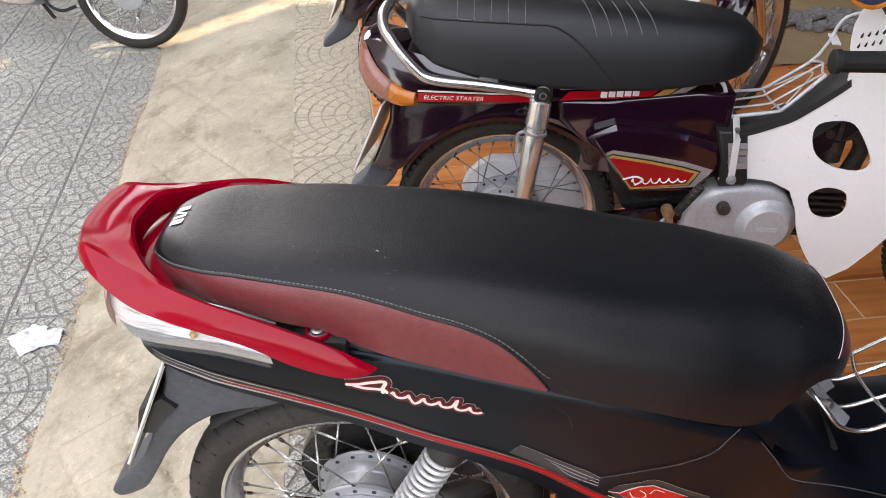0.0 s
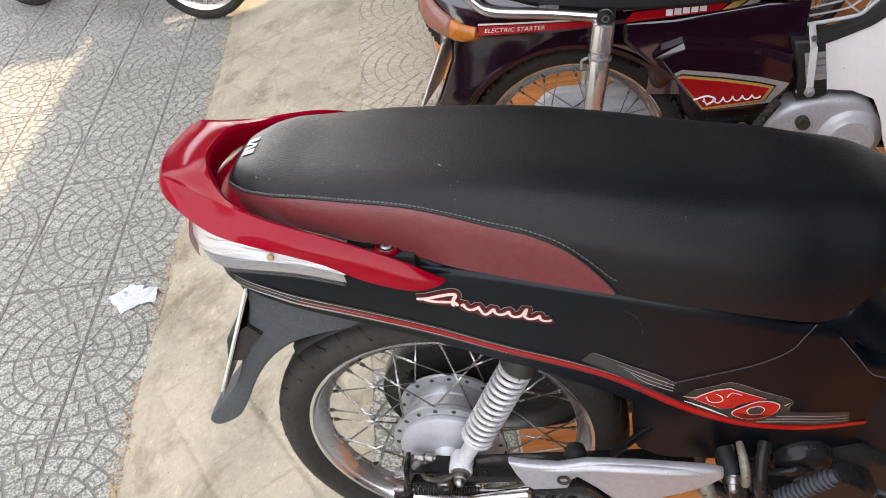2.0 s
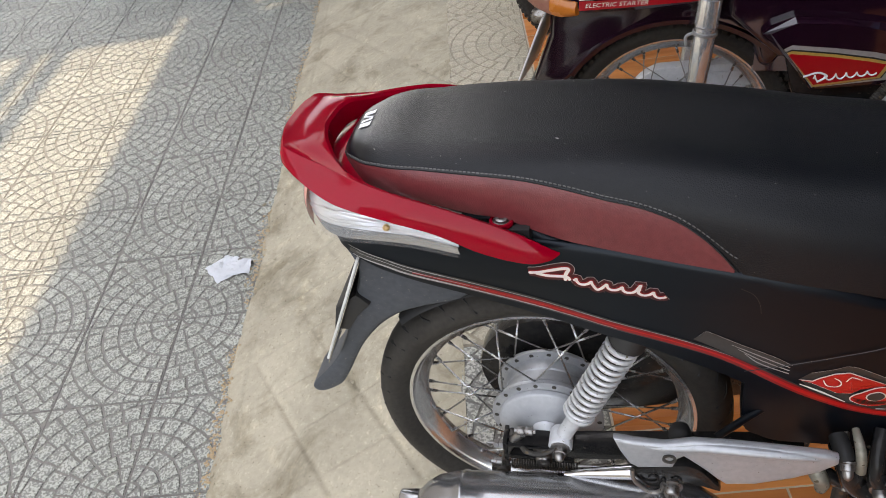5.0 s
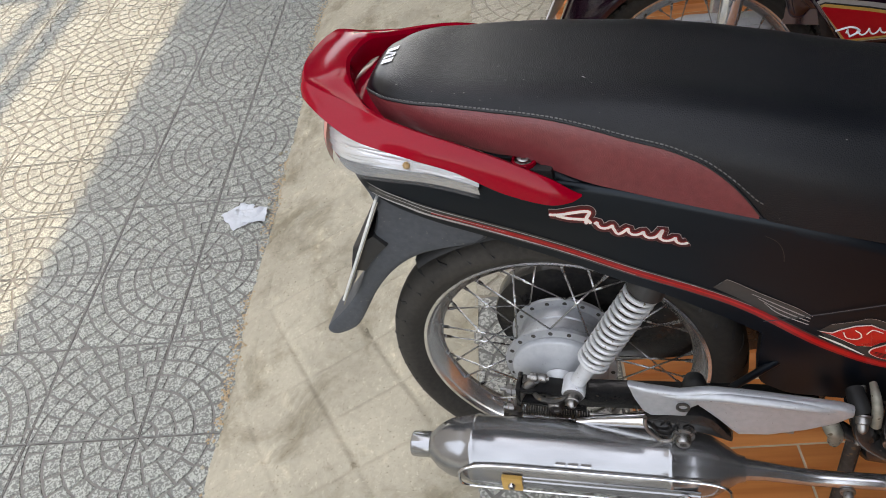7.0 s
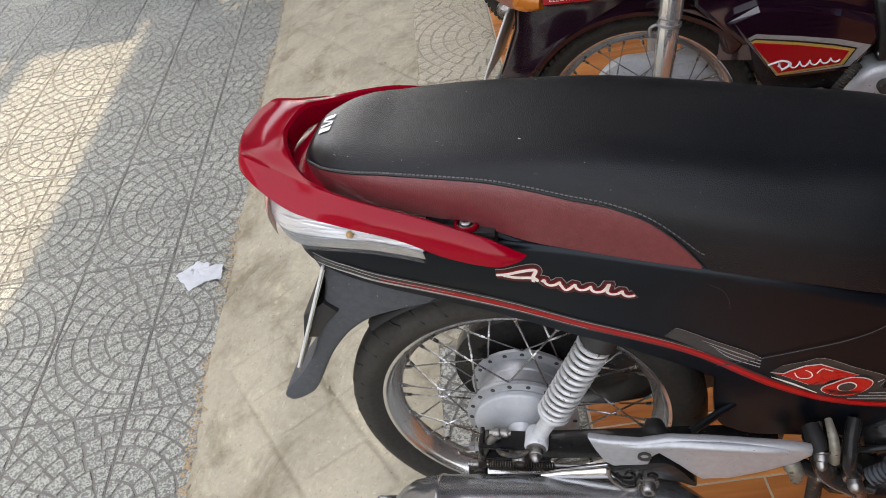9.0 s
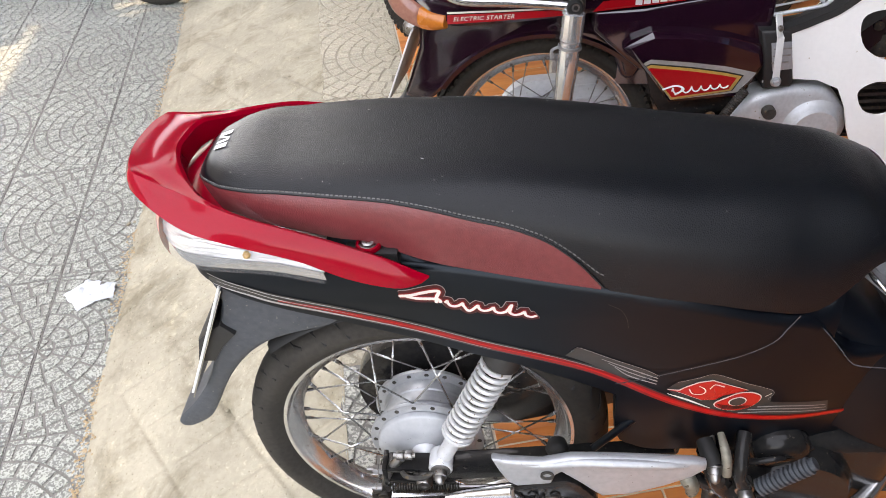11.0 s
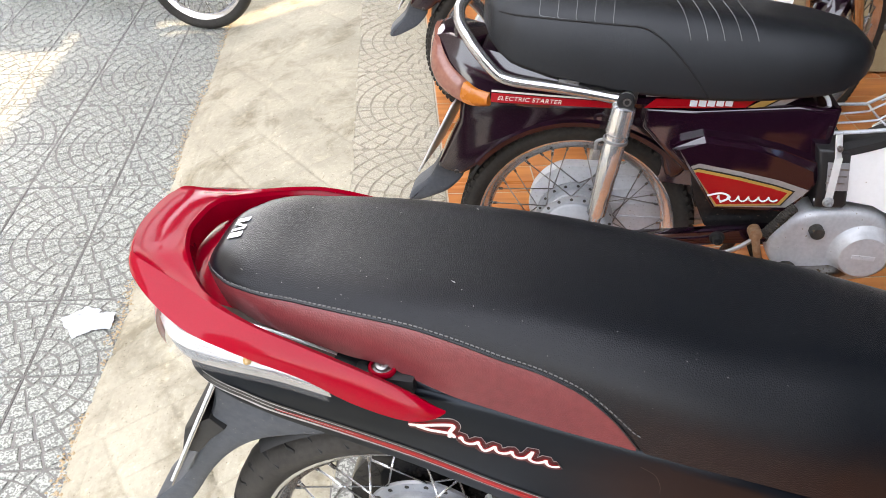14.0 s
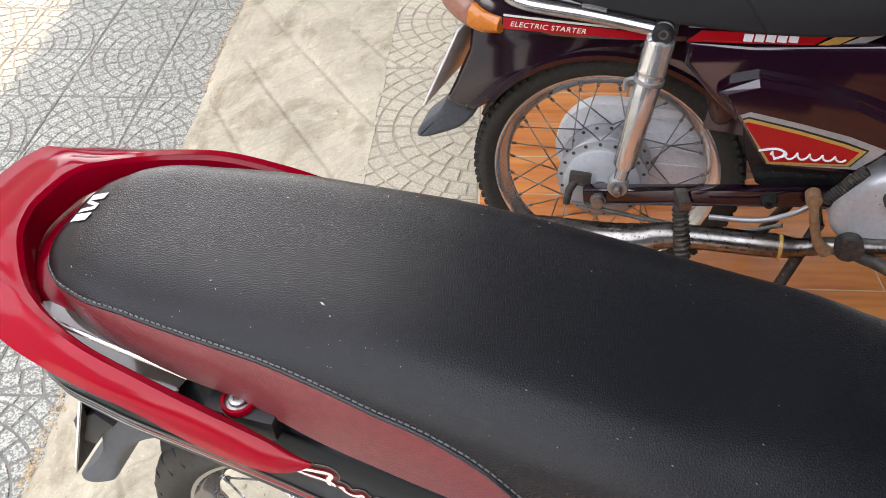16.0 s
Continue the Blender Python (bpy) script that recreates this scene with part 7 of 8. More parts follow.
flat("decal_silver", [(0.204, 0.499), (0.219, 0.507), (0.30, 0.498), (0.375, 0.487), (0.437, 0.471), (0.424, 0.452), (0.404, 0.428), (0.268, 0.414)], -0.1242, "decal_silver")
flat("decal_black", [(0.209, 0.494), (0.219, 0.4985), (0.30, 0.489), (0.372, 0.477), (0.412, 0.467), (0.394, 0.432), (0.269, 0.4145)], -0.1250, "decal_black")
flat("decal_gold", [(0.211, 0.4915), (0.219, 0.4955), (0.30, 0.486), (0.371, 0.474), (0.408, 0.465), (0.391, 0.433), (0.269, 0.4155)], -0.1258, "decal_gold")
flat("decal_red", [(0.214, 0.487), (0.219, 0.4895), (0.300, 0.480), (0.366, 0.469), (0.398, 0.462), (0.385, 0.4365), (0.270, 0.421)], -0.1266, "stripe_red")
# model mark: a white flowing line in place of lettering
bm = bmesh.new()
pts = []
for i in range(81):
    f = i / 80
    pts.append((0.265 + 0.115 * f + 0.003 * math.cos(f * 2 * math.pi * 6), -0.1280, 0.4355 + 0.010 * f + (0.0075 - 0.003 * f) * math.sin(f * 2 * math.pi * 6)))
tube(bm, pts, 0.0017, 5)
part("model_mark", bm, "print_white", plum, "white flowing model mark")
bm = bmesh.new()
tube(bm, [(0.248, -0.128, 0.440), (0.275, -0.128, 0.448), (0.292, -0.128, 0.440), (0.275, -0.128, 0.4275)], 0.0022, 5, 20)
part("model_mark", bm, "print_white", plum)

# spine between side cover and engine, black box with its bright label and strap
bm = bmesh.new()
rows = []
for x, w, z0, z1 in ((0.16, 0.05, 0.42, 0.62), (0.30, 0.06, 0.42, 0.635), (0.40, 0.06, 0.42, 0.635), (0.44, 0.055, 0.40, 0.55), (0.55, 0.05, 0.42, 0.505), (0.66, 0.05, 0.46, 0.56), (0.78, 0.05, 0.58, 0.68)):
    rows.append([(x, -w, z0), (x, -w, z1 - 0.02), (x, -w * 0.5, z1), (x, w * 0.5, z1), (x, w, z1 - 0.02), (x, w, z0)])
rings(bm, rows)
part("spine", bm, "plum", plum, angle=50)
bm = bmesh.new()
plate(bm, [(0.430, 0.560), (0.492, 0.560), (0.505, 0.50), (0.517, 0.445), (0.512, 0.436), (0.458, 0.432), (0.448, 0.50)], -0.122, 0.10, 0.008, seg=3)
part("centre_box", bm, "black_plastic", plum, "black plastic centre box")
bm = bmesh.new()
plate(bm, [(0.455, 0.535), (0.494, 0.537), (0.508, 0.478), (0.468, 0.474)], -0.1255, -0.1225, 0.001)
part("label_plate", bm, "silver_paint", plum, "small scratched metal label plate")
for k in range(3):
    bm = bmesh.new()
    block_along(bm, (0.462, -0.1262, 0.522 - 0.015 * k), (0.497, -0.1262, 0.524 - 0.015 * k), 0.0008, 0.003, 0)
    part("label_bar", bm, "steel", plum)

# engine
bm = bmesh.new()
rows = []
EN = [(0.398, 0.325), (0.410, 0.372), (0.435, 0.405), (0.480, 0.425), (0.54, 0.432), (0.596, 0.425), (0.632, 0.385), (0.640, 0.325), (0.615, 0.275), (0.54, 0.252), (0.45, 0.262), (0.41, 0.29)]
plate(bm, smooth_loop(EN, 4), -0.118, 0.09, 0.022, seg=4)
part("engine", bm, "cast_light", plum, "dusty cast alloy engine casing", angle=50)
bm = bmesh.new()
lathe(bm, [(0.003, -0.140), (0.046, -0.140), (0.050, -0.136), (0.0515, -0.128), (0.058, -0.122), (0.070, -0.114), (0.074, -0.09)], 48, centre=(0.578, 0, 0.338))
part("clutch_cover", bm, "cast_light", plum, "round alloy clutch cover")
bm = bmesh.new()
box(bm, 0.555, 0.600, -0.1415, -0.1395, 0.333, 0.343, 0.001)
part("embossed_bar", bm, "light_alloy", plum)
bm = bmesh.new()
lathe(bm, [(0.003, -0.138), (0.012, -0.138), (0.014, -0.134), (0.014, -0.110)], 20, centre=(0.478, 0, 0.380))
part("filler_cap", bm, "grime", plum)
bm = bmesh.new()
finned(bm, 0.635, 0.75, 0.05, 0.075, 0.29, 0.42, 8)
part("cylinder", bm, "grime", plum, "finned dark cylinder")
bm = bmesh.new()
coil(bm, (0.416, -0.140, 0.440), (0.372, -0.145, 0.372), 0.0085, 0.0022, 16, 6, 12)
rod(bm, (0.416, -0.140, 0.440), (0.372, -0.145, 0.372), 0.007)
part("kick_spring", bm, "grime", plum)
bm = bmesh.new()
tube(bm, [(0.352, -0.155, 0.380), (0.362, -0.160, 0.345), (0.380, -0.162, 0.300), (0.402, -0.158, 0.275)], [0.009, 0.008, 0.0085, 0.012], 12, 18)
lathe(bm, [(0.002, -0.012), (0.013, -0.012), (0.013, 0.012), (0.002, 0.012)], 18, centre=(0.352, -0.150, 0.378))
part("kick_lever", bm, "rusty", plum, "rusty kick lever")
bm = bmesh.new()
tube(bm, [(0.20, -0.135, 0.292), (0.28, -0.14, 0.305), (0.33, -0.145, 0.335), (0.36, -0.145, 0.365)], 0.005, 10, 20)
part("linkage", bm, "alloy", plum)
bm = bmesh.new()
tube(bm, [(0.46, -0.14, 0.262), (0.50, -0.17, 0.272), (0.545, -0.21, 0.270)], [0.010, 0.013, 0.017], 14, 10)
lathe(bm, [(0.003, -0.012), (0.024, -0.012), (0.024, 0.012), (0.003, 0.012)], 20, centre=(0.44, -0.14, 0.28))
part("foot_peg", bm, "grime", plum)
bm = bmesh.new()
rod(bm, (0.40, -0.07, 0.27), (0.335, -0.13, 0.012), 0.011)
rod(bm, (0.40, 0.07, 0.27), (0.335, 0.13, 0.030), 0.011)
rod(bm, (0.40, -0.07, 0.26), (0.40, 0.07, 0.26), 0.011)
part("centre_stand", bm, "grime", plum)

bm = bmesh.new()
rod(bm, (0.672, -0.03, 0.524), (0.748, -0.03, 0.532), 0.017, 20)
rod(bm, (0.712, -0.03, 0.520), (0.712, -0.03, 0.562), 0.021, 20)
rod(bm, (0.714, -0.03, 0.466), (0.714, -0.03, 0.515), 0.023, 20)
rod(bm, (0.690, -0.055, 0.535), (0.690, 0.0, 0.535), 0.010, 14)
tube(bm, [(0.745, -0.03, 0.532), (0.765, -0.03, 0.525), (0.775, -0.03, 0.49), (0.76, -0.03, 0.42)], [0.016, 0.018, 0.018, 0.02], 16, 14)
part("carburettor", bm, "grime", plum, "sooty carburettor behind the shield")
# white leg shield, open-holed, bent outwards to the front
def shield_y(x, z):
    return 0.115 + 0.30 * max(0.0, x - 0.55) + 0.05 * max(0.0, z - 0.55)


SHO = [(0.455, 0.445), (0.470, 0.500), (0.488, 0.548), (0.525, 0.568), (0.568, 0.592), (0.606, 0.631), (0.645, 0.682), (0.634, 0.74), (0.625, 0.80), (0.645, 0.85), (0.72, 0.87), (0.79, 0.86), (0.82, 0.78), (0.85, 0.62), (0.84, 0.46), (0.79, 0.33), (0.725, 0.238), (0.668, 0.290), (0.640, 0.345), (0.605, 0.435), (0.52, 0.452)]
H1 = [(0.616, 0.564), (0.619, 0.593), (0.649, 0.607), (0.680, 0.605), (0.711, 0.569), (0.732, 0.526), (0.714, 0.504), (0.667, 0.506), (0.632, 0.527)]
H2 = [(0.642, 0.425), (0.651, 0.446), (0.677, 0.459), (0.709, 0.450), (0.7155, 0.409), (0.692, 0.386), (0.661, 0.391)]
for sd in (-1, 1):
    bm = bmesh.new()
    plate(bm, smooth_loop(SHO, 2), -0.003, 0.003, 0, holes=(smooth_loop(H1, 3), smooth_loop(H2, 4)))
    for _ in range(2):
        long = [e for e in bm.edges if e.calc_length() > 0.05]
        if long:
            bmesh.ops.subdivide_edges(bm, edges=long, cuts=1)
            bmesh.ops.triangulate(bm, faces=bm.faces[:])
    for v in bm.verts:
        v.co.y = sd * (shield_y(v.co.x, v.co.z) + v.co.y)
        if sd > 0:
            v.co.z = 0.238 + (v.co.z - 0.238) * 0.45
    part("leg_shield", bm, "white_plastic", plum, "white plastic leg shield with oval cut-outs", angle=40)
for sd in (-1,):
    bm = bmesh.new()
    rows = []
    for x, z in spline([(0.470, 0.545), (0.484, 0.556), (0.525, 0.573), (0.568, 0.596), (0.606, 0.635), (0.632, 0.665), (0.652, 0.69)], 24):
        y = shield_y(x, z)
        rows.append([(x, sd * (y + 0.005), z - 0.008), (x - 0.004, sd * (y + 0.004), z + 0.006), (x - 0.004, sd * (y - 0.022), z + 0.008), (x, sd * (y - 0.026), z - 0.004)])
    rings(bm, rows)
    part("shield_edge", bm, "black_plastic", plum, "dark moulded trim along the shield", angle=50)
bm = bmesh.new()
rings(bm, [[(x, -0.075, z - 0.05), (x, -0.07, z - 0.01), (x, -0.04, z), (x, 0.04, z), (x, 0.07, z - 0.01), (x, 0.075, z - 0.05)] for x, z in ((0.46, 0.530), (0.52, 0.522), (0.57, 0.530), (0.62, 0.560), (0.68, 0.61), (0.76, 0.69), (0.80, 0.80))])
part("tunnel", bm, "black_plastic", plum, "dark step-through tunnel", angle=50)
for k in range(5):
    for j in range(2):
        bm = bmesh.new()
        x, z = 0.640 + 0.011 * k, 0.778 + 0.004 * k - 0.020 * j
        block_along(bm, (x, -shield_y(x, z) - 0.0036, z), (x + 0.006, -shield_y(x, z) - 0.0036, z + 0.016), 0.0012, 0.004, 0)
        part("vent_slot", bm, "rubber_dark", plum)

# wire rack over the tunnel
rk = new("tunnel_rack")
rk.parent = plum
rk["label"] = "chromed wire rack with flat steel leg"
RACK = (([(0.425, -0.06, 0.652), (0.438, -0.075, 0.637), (0.452, -0.075, 0.592), (0.460, -0.075, 0.576), (0.475, -0.075, 0.577), (0.553, -0.075, 0.590), (0.570, -0.075, 0.600), (0.633, -0.075, 0.674)], 0.0042, 48),
        ([(0.452, 0.06, 0.618), (0.466, 0.075, 0.604), (0.486, 0.075, 0.578), (0.500, 0.075, 0.575), (0.560, 0.075, 0.581), (0.576, 0.075, 0.588), (0.656, 0.075, 0.650), (0.683, 0.075, 0.693), (0.703, 0.075, 0.748), (0.760, 0.075, 0.770)], 0.0036, 60),
        ([(0.425, -0.06, 0.652), (0.430, -0.02, 0.646), (0.444, 0.03, 0.630), (0.452, 0.06, 0.618)], 0.0036, 20),
        ([(0.470, 0.025, 0.573), (0.488, 0.025, 0.573), (0.550, 0.025, 0.585), (0.566, 0.025, 0.594), (0.666, 0.025, 0.666)], 0.0024, 36),
        ([(0.466, -0.025, 0.575), (0.486, -0.025, 0.576), (0.552, -0.025, 0.588), (0.568, -0.025, 0.598), (0.650, -0.025, 0.660)], 0.0024, 36),
        ([(0.458, -0.075, 0.573), (0.470, -0.02, 0.571), (0.494, 0.075, 0.573)], 0.0024, 16),
        ([(0.563, -0.075, 0.594), (0.563, 0.0, 0.588), (0.569, 0.075, 0.583)], 0.0024, 16),
        ([(0.575, -0.062, 0.603), (0.600, -0.045, 0.628), (0.640, 0.005, 0.648), (0.632, 0.03, 0.640), (0.585, 0.055, 0.600)], 0.0018, 30),
        ([(0.633, -0.075, 0.674), (0.648, -0.02, 0.662), (0.664, 0.03, 0.664), (0.658, 0.075, 0.652)], 0.0026, 20))
for p, r, k in RACK:
    bm = bmesh.new()
    tube(bm, p, r, 10, k)
    part("wire", bm, "light_alloy", rk)
bm = bmesh.new()
block_along(bm, (0.690, 0.045, 0.700), (0.690, 0.085, 0.712), 0.018, 0.003, 0.001)
part("rack_tab", bm, "plate_metal", rk)
bm = bmesh.new()
block_along(bm, (0.462, -0.112, 0.590), (0.470, -0.126, 0.545), 0.016, 0.003, 0.001)
block_along(bm, (0.470, -0.127, 0.548), (0.478, -0.128, 0.448), 0.003, 0.014, 0.001)
part("rack_leg", bm, "plate_metal", rk, "bright steel rack strap")
bolt("rack_bolt", (0.478, -0.130, 0.452), 0.0075, rk, "y", 0.010, "silver_paint")
bolt("rack_bolt", (0.467, -0.124, 0.565), 0.0045, rk, "y", 0.008, "steel")

# front end: fork, bars with a rubber grip, front wheel, mudguard and mirror
bm = bmesh.new()
tube(bm, [(0.80, 0, 0.88), (0.85, 0, 0.70), (0.90, 0, 0.56)], [0.035, 0.035, 0.04], 16)
box(bm, 0.86, 0.95, -0.085, 0.085, 0.54, 0.58, 0.012)
part("steering_head", bm, "plum", plum)
for sd in (-1, 1):
    fk = new("front_fork")
    fk.parent = plum
    bm = bmesh.new()
    tube(bm, [(0.915, sd * 0.075, 0.57), (1.10, sd * 0.075, 0.29)], [0.020, 0.018], 18)
    part("fork_leg", bm, "chrome", fk)
    bm = bmesh.new()
    tube(bm, [(1.10, sd * 0.075, 0.30), (1.18, sd * 0.072, 0.255), (1.20, sd * 0.072, 0.262)], [0.022, 0.018, 0.012], 14, 8)
    part("fork_link", bm, "alloy", fk)
wheel(plum, "front_wheel", (1.19, 0, 0.262), R=0.262, w=0.031, lip=0.221, tread="block", hub="slim")
bm = bmesh.new()
rows = []
for a in np.linspace(0.35, 2.4, 30):
    r = 0.283
    c, s = -math.cos(a), math.sin(a)
    rows.append([(1.19 + c * k, y, 0.262 + s * k) for y, k in ((-0.052, r - 0.03), (-0.046, r), (-0.025, r + 0.010), (0.025, r + 0.010), (0.046, r), (0.052, r - 0.03), (0.046, r - 0.004), (0.0, r + 0.006), (-0.046, r - 0.004))])
rings(bm, rows)
part("front_mudguard", bm, "plum", plum, angle=50)
bm = bmesh.new()
tube(bm, [(0.56, -0.300, 0.779), (0.67, -0.298, 0.782), (0.74, -0.25, 0.82), (0.80, -0.08, 0.90), (0.82, 0.0, 0.92), (0.80, 0.10, 0.92), (0.72, 0.26, 0.93), (0.64, 0.33, 0.93)], 0.011, 14, 60)
part("handlebar", bm, "chrome", plum)
bm = bmesh.new()
g0, g1 = Vector((0.537, -0.300, 0.778)), Vector((0.665, -0.298, 0.781))
rows = []
gx = (g1 - g0).normalized()
gy = gx.orthogonal().normalized()
gz = gx.cross(gy)
for f, r, rib in ((0, 0.006, 0), (0, 0.018, 0), (0.015, 0.021, 0), (0.09, 0.0215, 0), (0.10, 0.0185, 0), (0.12, 0.0172, 0.0012), (0.96, 0.0172, 0.0012), (0.97, 0.021, 0), (1.0, 0.021, 0)):
    rows.append([g0.lerp(g1, f) + (gy * math.cos(2 * math.pi * j / 48) + gz * math.sin(2 * math.pi * j / 48)) * (r + (rib if j % 4 < 2 else 0)) for j in range(48)])
rings(bm, rows)
part("grip", bm, "rubber_dark", plum, "black ribbed rubber grip")
mr = new("mirror")
mr.parent = plum
MM = Matrix.Translation((0.606, -0.20, 0.905)) @ pose(0, 0, 0, 70, 0, 10)
bm = bmesh.new()
lathe(bm, [(0.060, 0.004), (0.062, 0.008), (0.058, 0.010), (0.054, 0.006)], 40, "z", closed=True)
part("mirror_rim", bm, "amber", mr, "orange mirror rim", MM)
bm = bmesh.new()
lathe(bm, [(0.001, 0.004), (0.057, 0.004), (0.057, -0.002), (0.04, -0.016), (0.001, -0.022)], 40, "z")
part("mirror_glass", bm, "blue_mirror", mr, "bluish mirror", MM)
bm = bmesh.new()
tube(bm, [(0.606, -0.198, 0.895), (0.66, -0.20, 0.83), (0.70, -0.222, 0.79)], 0.005, 10, 16)
part("mirror_stem", bm, "grime", mr)

# ===== a second plum machine parked behind, and a blue one on the pavement =====
tv = Vector((-0.04, 1.84, 0)).dot(PV)
third = copy_thing(plum, pose(-0.04, 1.84, porch(tv) - 0.001, -5.0, 0, 9.0))
STEER = Matrix.Translation((1.12, 0, 0)) @ Matrix.Rotation(radians(42), 4, "Z") @ Matrix.Translation((-1.12, 0, 0))
for c in third.children:
    if c.name.split(".")[0] in ("front_wheel", "front_fork", "front_mudguard"):
        c.matrix_basis = STEER @ c.matrix_basis
third["label"] = "second glossy plum underbone motorbike parked behind the first"

blue = thing("motorbike", pose(-1.60, 2.86, LOW - 0.001, -5.0, 0, -14.0), "blue motorbike with spoked wheels parked on the street pavement", "motorbike", "parked motorbikes")
wheel(blue, "front_wheel", (0, 0, 0.275), R=0.275, w=0.034, tread="cut", hub="drum", turn=radians(14))
wheel(blue, "rear_wheel", (-1.19, 0, 0.275), R=0.275, w=0.036, tread="block", hub="drum")
for sd in (-1, 1):
    bm = bmesh.new()
    tube(bm, [(0.0, sd * 0.075, 0.275), (-0.04, sd * 0.075, 0.38), (-0.17, sd * 0.075, 0.72)], [0.018, 0.021, 0.016], 16)
    part("fork_leg", bm, "alloy", blue)
    bm = bmesh.new()
    tube(bm, [(-1.19, sd * 0.10, 0.29), (-1.12, sd * 0.10, 0.60)], 0.024, 16)
    part("shock_absorber", bm, "spring", blue)
    bm = bmesh.new()
    block_along(bm, (-1.21, sd * 0.09, 0.272), (-0.78, sd * 0.09, 0.32), 0.022, 0.036, 0.006)
    part("swing_arm", bm, "grime", blue)
bolt("axle_nut", (0, -0.095, 0.275), 0.012, blue, "y", 0.02, "steel")
bm = bmesh.new()
rows = []
for a in np.linspace(0.5, 2.5, 26):
    r = 0.30
    c, s = -math.cos(a), math.sin(a)
    rows.append([(c * k, y, 0.275 + s * k) for y, k in ((-0.05, r - 0.03), (-0.04, r), (0.04, r), (0.05, r - 0.03), (0.04, r - 0.005), (-0.04, r - 0.005))])
rings(bm, rows)
part("front_mudguard", bm, "blue", blue, angle=50)
bm = bmesh.new()
rows = []
for x, w, z0, z1 in ((-0.24, 0.05, 0.44, 0.80), (-0.30, 0.14, 0.30, 0.82), (-0.36, 0.17, 0.24, 0.70), (-0.44, 0.13, 0.22, 0.56), (-0.56, 0.09, 0.30, 0.50), (-0.70, 0.09, 0.36, 0.56), (-0.85, 0.10, 0.44, 0.68), (-1.05, 0.11, 0.52, 0.72), (-1.30, 0.09, 0.58, 0.74), (-1.42, 0.05, 0.64, 0.74)):
    rows.append([(x, -w * 0.7, z0), (x, -w, z0 + 0.05), (x, -w, z1 - 0.06), (x, -w * 0.6, z1), (x, w * 0.6, z1), (x, w, z1 - 0.06), (x, w, z0 + 0.05), (x, w * 0.7, z0)])
sm = list(zip(*[spline([r[i] for r in rows], 36) for i in range(8)]))
rings(bm, sm)
part("body", bm, "blue", blue, "glossy blue plastic bodywork", angle=50)
bm = bmesh.new()
rings(bm, [[(x, y * w, z + (0.0 if abs(y) == 1 else 0.05)) for y in (-1, -0.9, -0.4, 0.4, 0.9, 1)] for x, w, z in ((-0.72, 0.06, 0.68), (-0.80, 0.11, 0.71), (-1.0, 0.125, 0.735), (-1.25, 0.11, 0.755), (-1.36, 0.05, 0.75))], closed=False)
part("seat", bm, "leather_smooth", blue, angle=60)
bm = bmesh.new()
box(bm, -0.78, -0.48, -0.11, 0.11, 0.17, 0.34, 0.03, 3)
part("engine", bm, "alloy", blue)
bm = bmesh.new()
tube(bm, [(-0.42, -0.08, 0.30), (-0.50, -0.13, 0.20), (-0.70, -0.145, 0.19), (-0.95, -0.15, 0.21), (-1.0, -0.15, 0.22), (-1.40, -0.16, 0.26)], [0.014, 0.014, 0.015, 0.018, 0.036, 0.034], 18, 40)
part("exhaust", bm, "chrome", blue, angle=80)
bm = bmesh.new()
tube(bm, [(-0.40, -0.14, 0.30), (-0.36, -0.165, 0.22), (-0.30, -0.15, 0.185), (-0.25, -0.10, 0.20)], 0.008, 10, 24)
part("hose", bm, "rubber_dark", blue, "black rubber hose")
bm = bmesh.new()
tube(bm, [(-0.34, -0.33, 0.98), (-0.26, -0.2, 1.0), (-0.22, 0, 0.96), (-0.26, 0.2, 1.0), (-0.34, 0.33, 0.98)], 0.012, 12, 40)
tube(bm, [(-0.22, 0, 0.96), (-0.17, 0, 0.72)], 0.03, 14)
box(bm, -0.21, -0.13, -0.09, 0.09, 0.70, 0.74, 0.01)
part("handlebar", bm, "steel", blue)
bm = bmesh.new()
rod(bm, (-0.72, 0.07, 0.25), (-0.66, 0.17, 0.012), 0.010)
part("side_stand", bm, "grime", blue)

# crumpled tissue on the pavement, pebbles, gravel heap
pc = Vector((-1.116, 0.83, LOW))
bm = bmesh.new()
for x0, y0, wx, wy, turn, tilt, k in ((-0.032, 0.006, 0.050, 0.060, 0.35, 0.10, 0), (0.030, -0.012, 0.046, 0.042, -0.30, 0.0, 9), (-0.004, 0.030, 0.030, 0.030, 0.9, 0.25, 17)):
    q = bmesh.new()
    bmesh.ops.create_grid(q, x_segments=14, y_segments=14, size=1.0)
    for v in q.verts:
        x, y = v.co.x, v.co.y
        h = abs(noise.noise((x * 0.9 + k, y * 0.9, 5.0))) * 0.020 + abs(noise.noise((x * 2.2, y * 2.2 + k, 1.0))) * 0.006 + 0.020 * max(0.0, x) * tilt
        v.co = Vector((x * wx * (1 + 0.12 * noise.noise((y * 2, k, 0))), y * wy * (1 + 0.12 * noise.noise((x * 2, k, 3))), 0.002 + 0.002 * (k > 0) + h))
    absorb(bm, q, Matrix.Translation((x0, y0, 0)) @ Matrix.Rotation(turn, 4, "Z"))
tissue = part("paper_tissue", bm, "paper", None, m=Matrix.Translation(pc) @ Matrix.Rotation(0.5, 4, "Z") @ Matrix.Scale(0.84, 4), angle=24)
tagged(tissue, "crumpled white paper tissue lying on the pavement tiles", "tissue")
rnd = random.Random(11)
pm = []
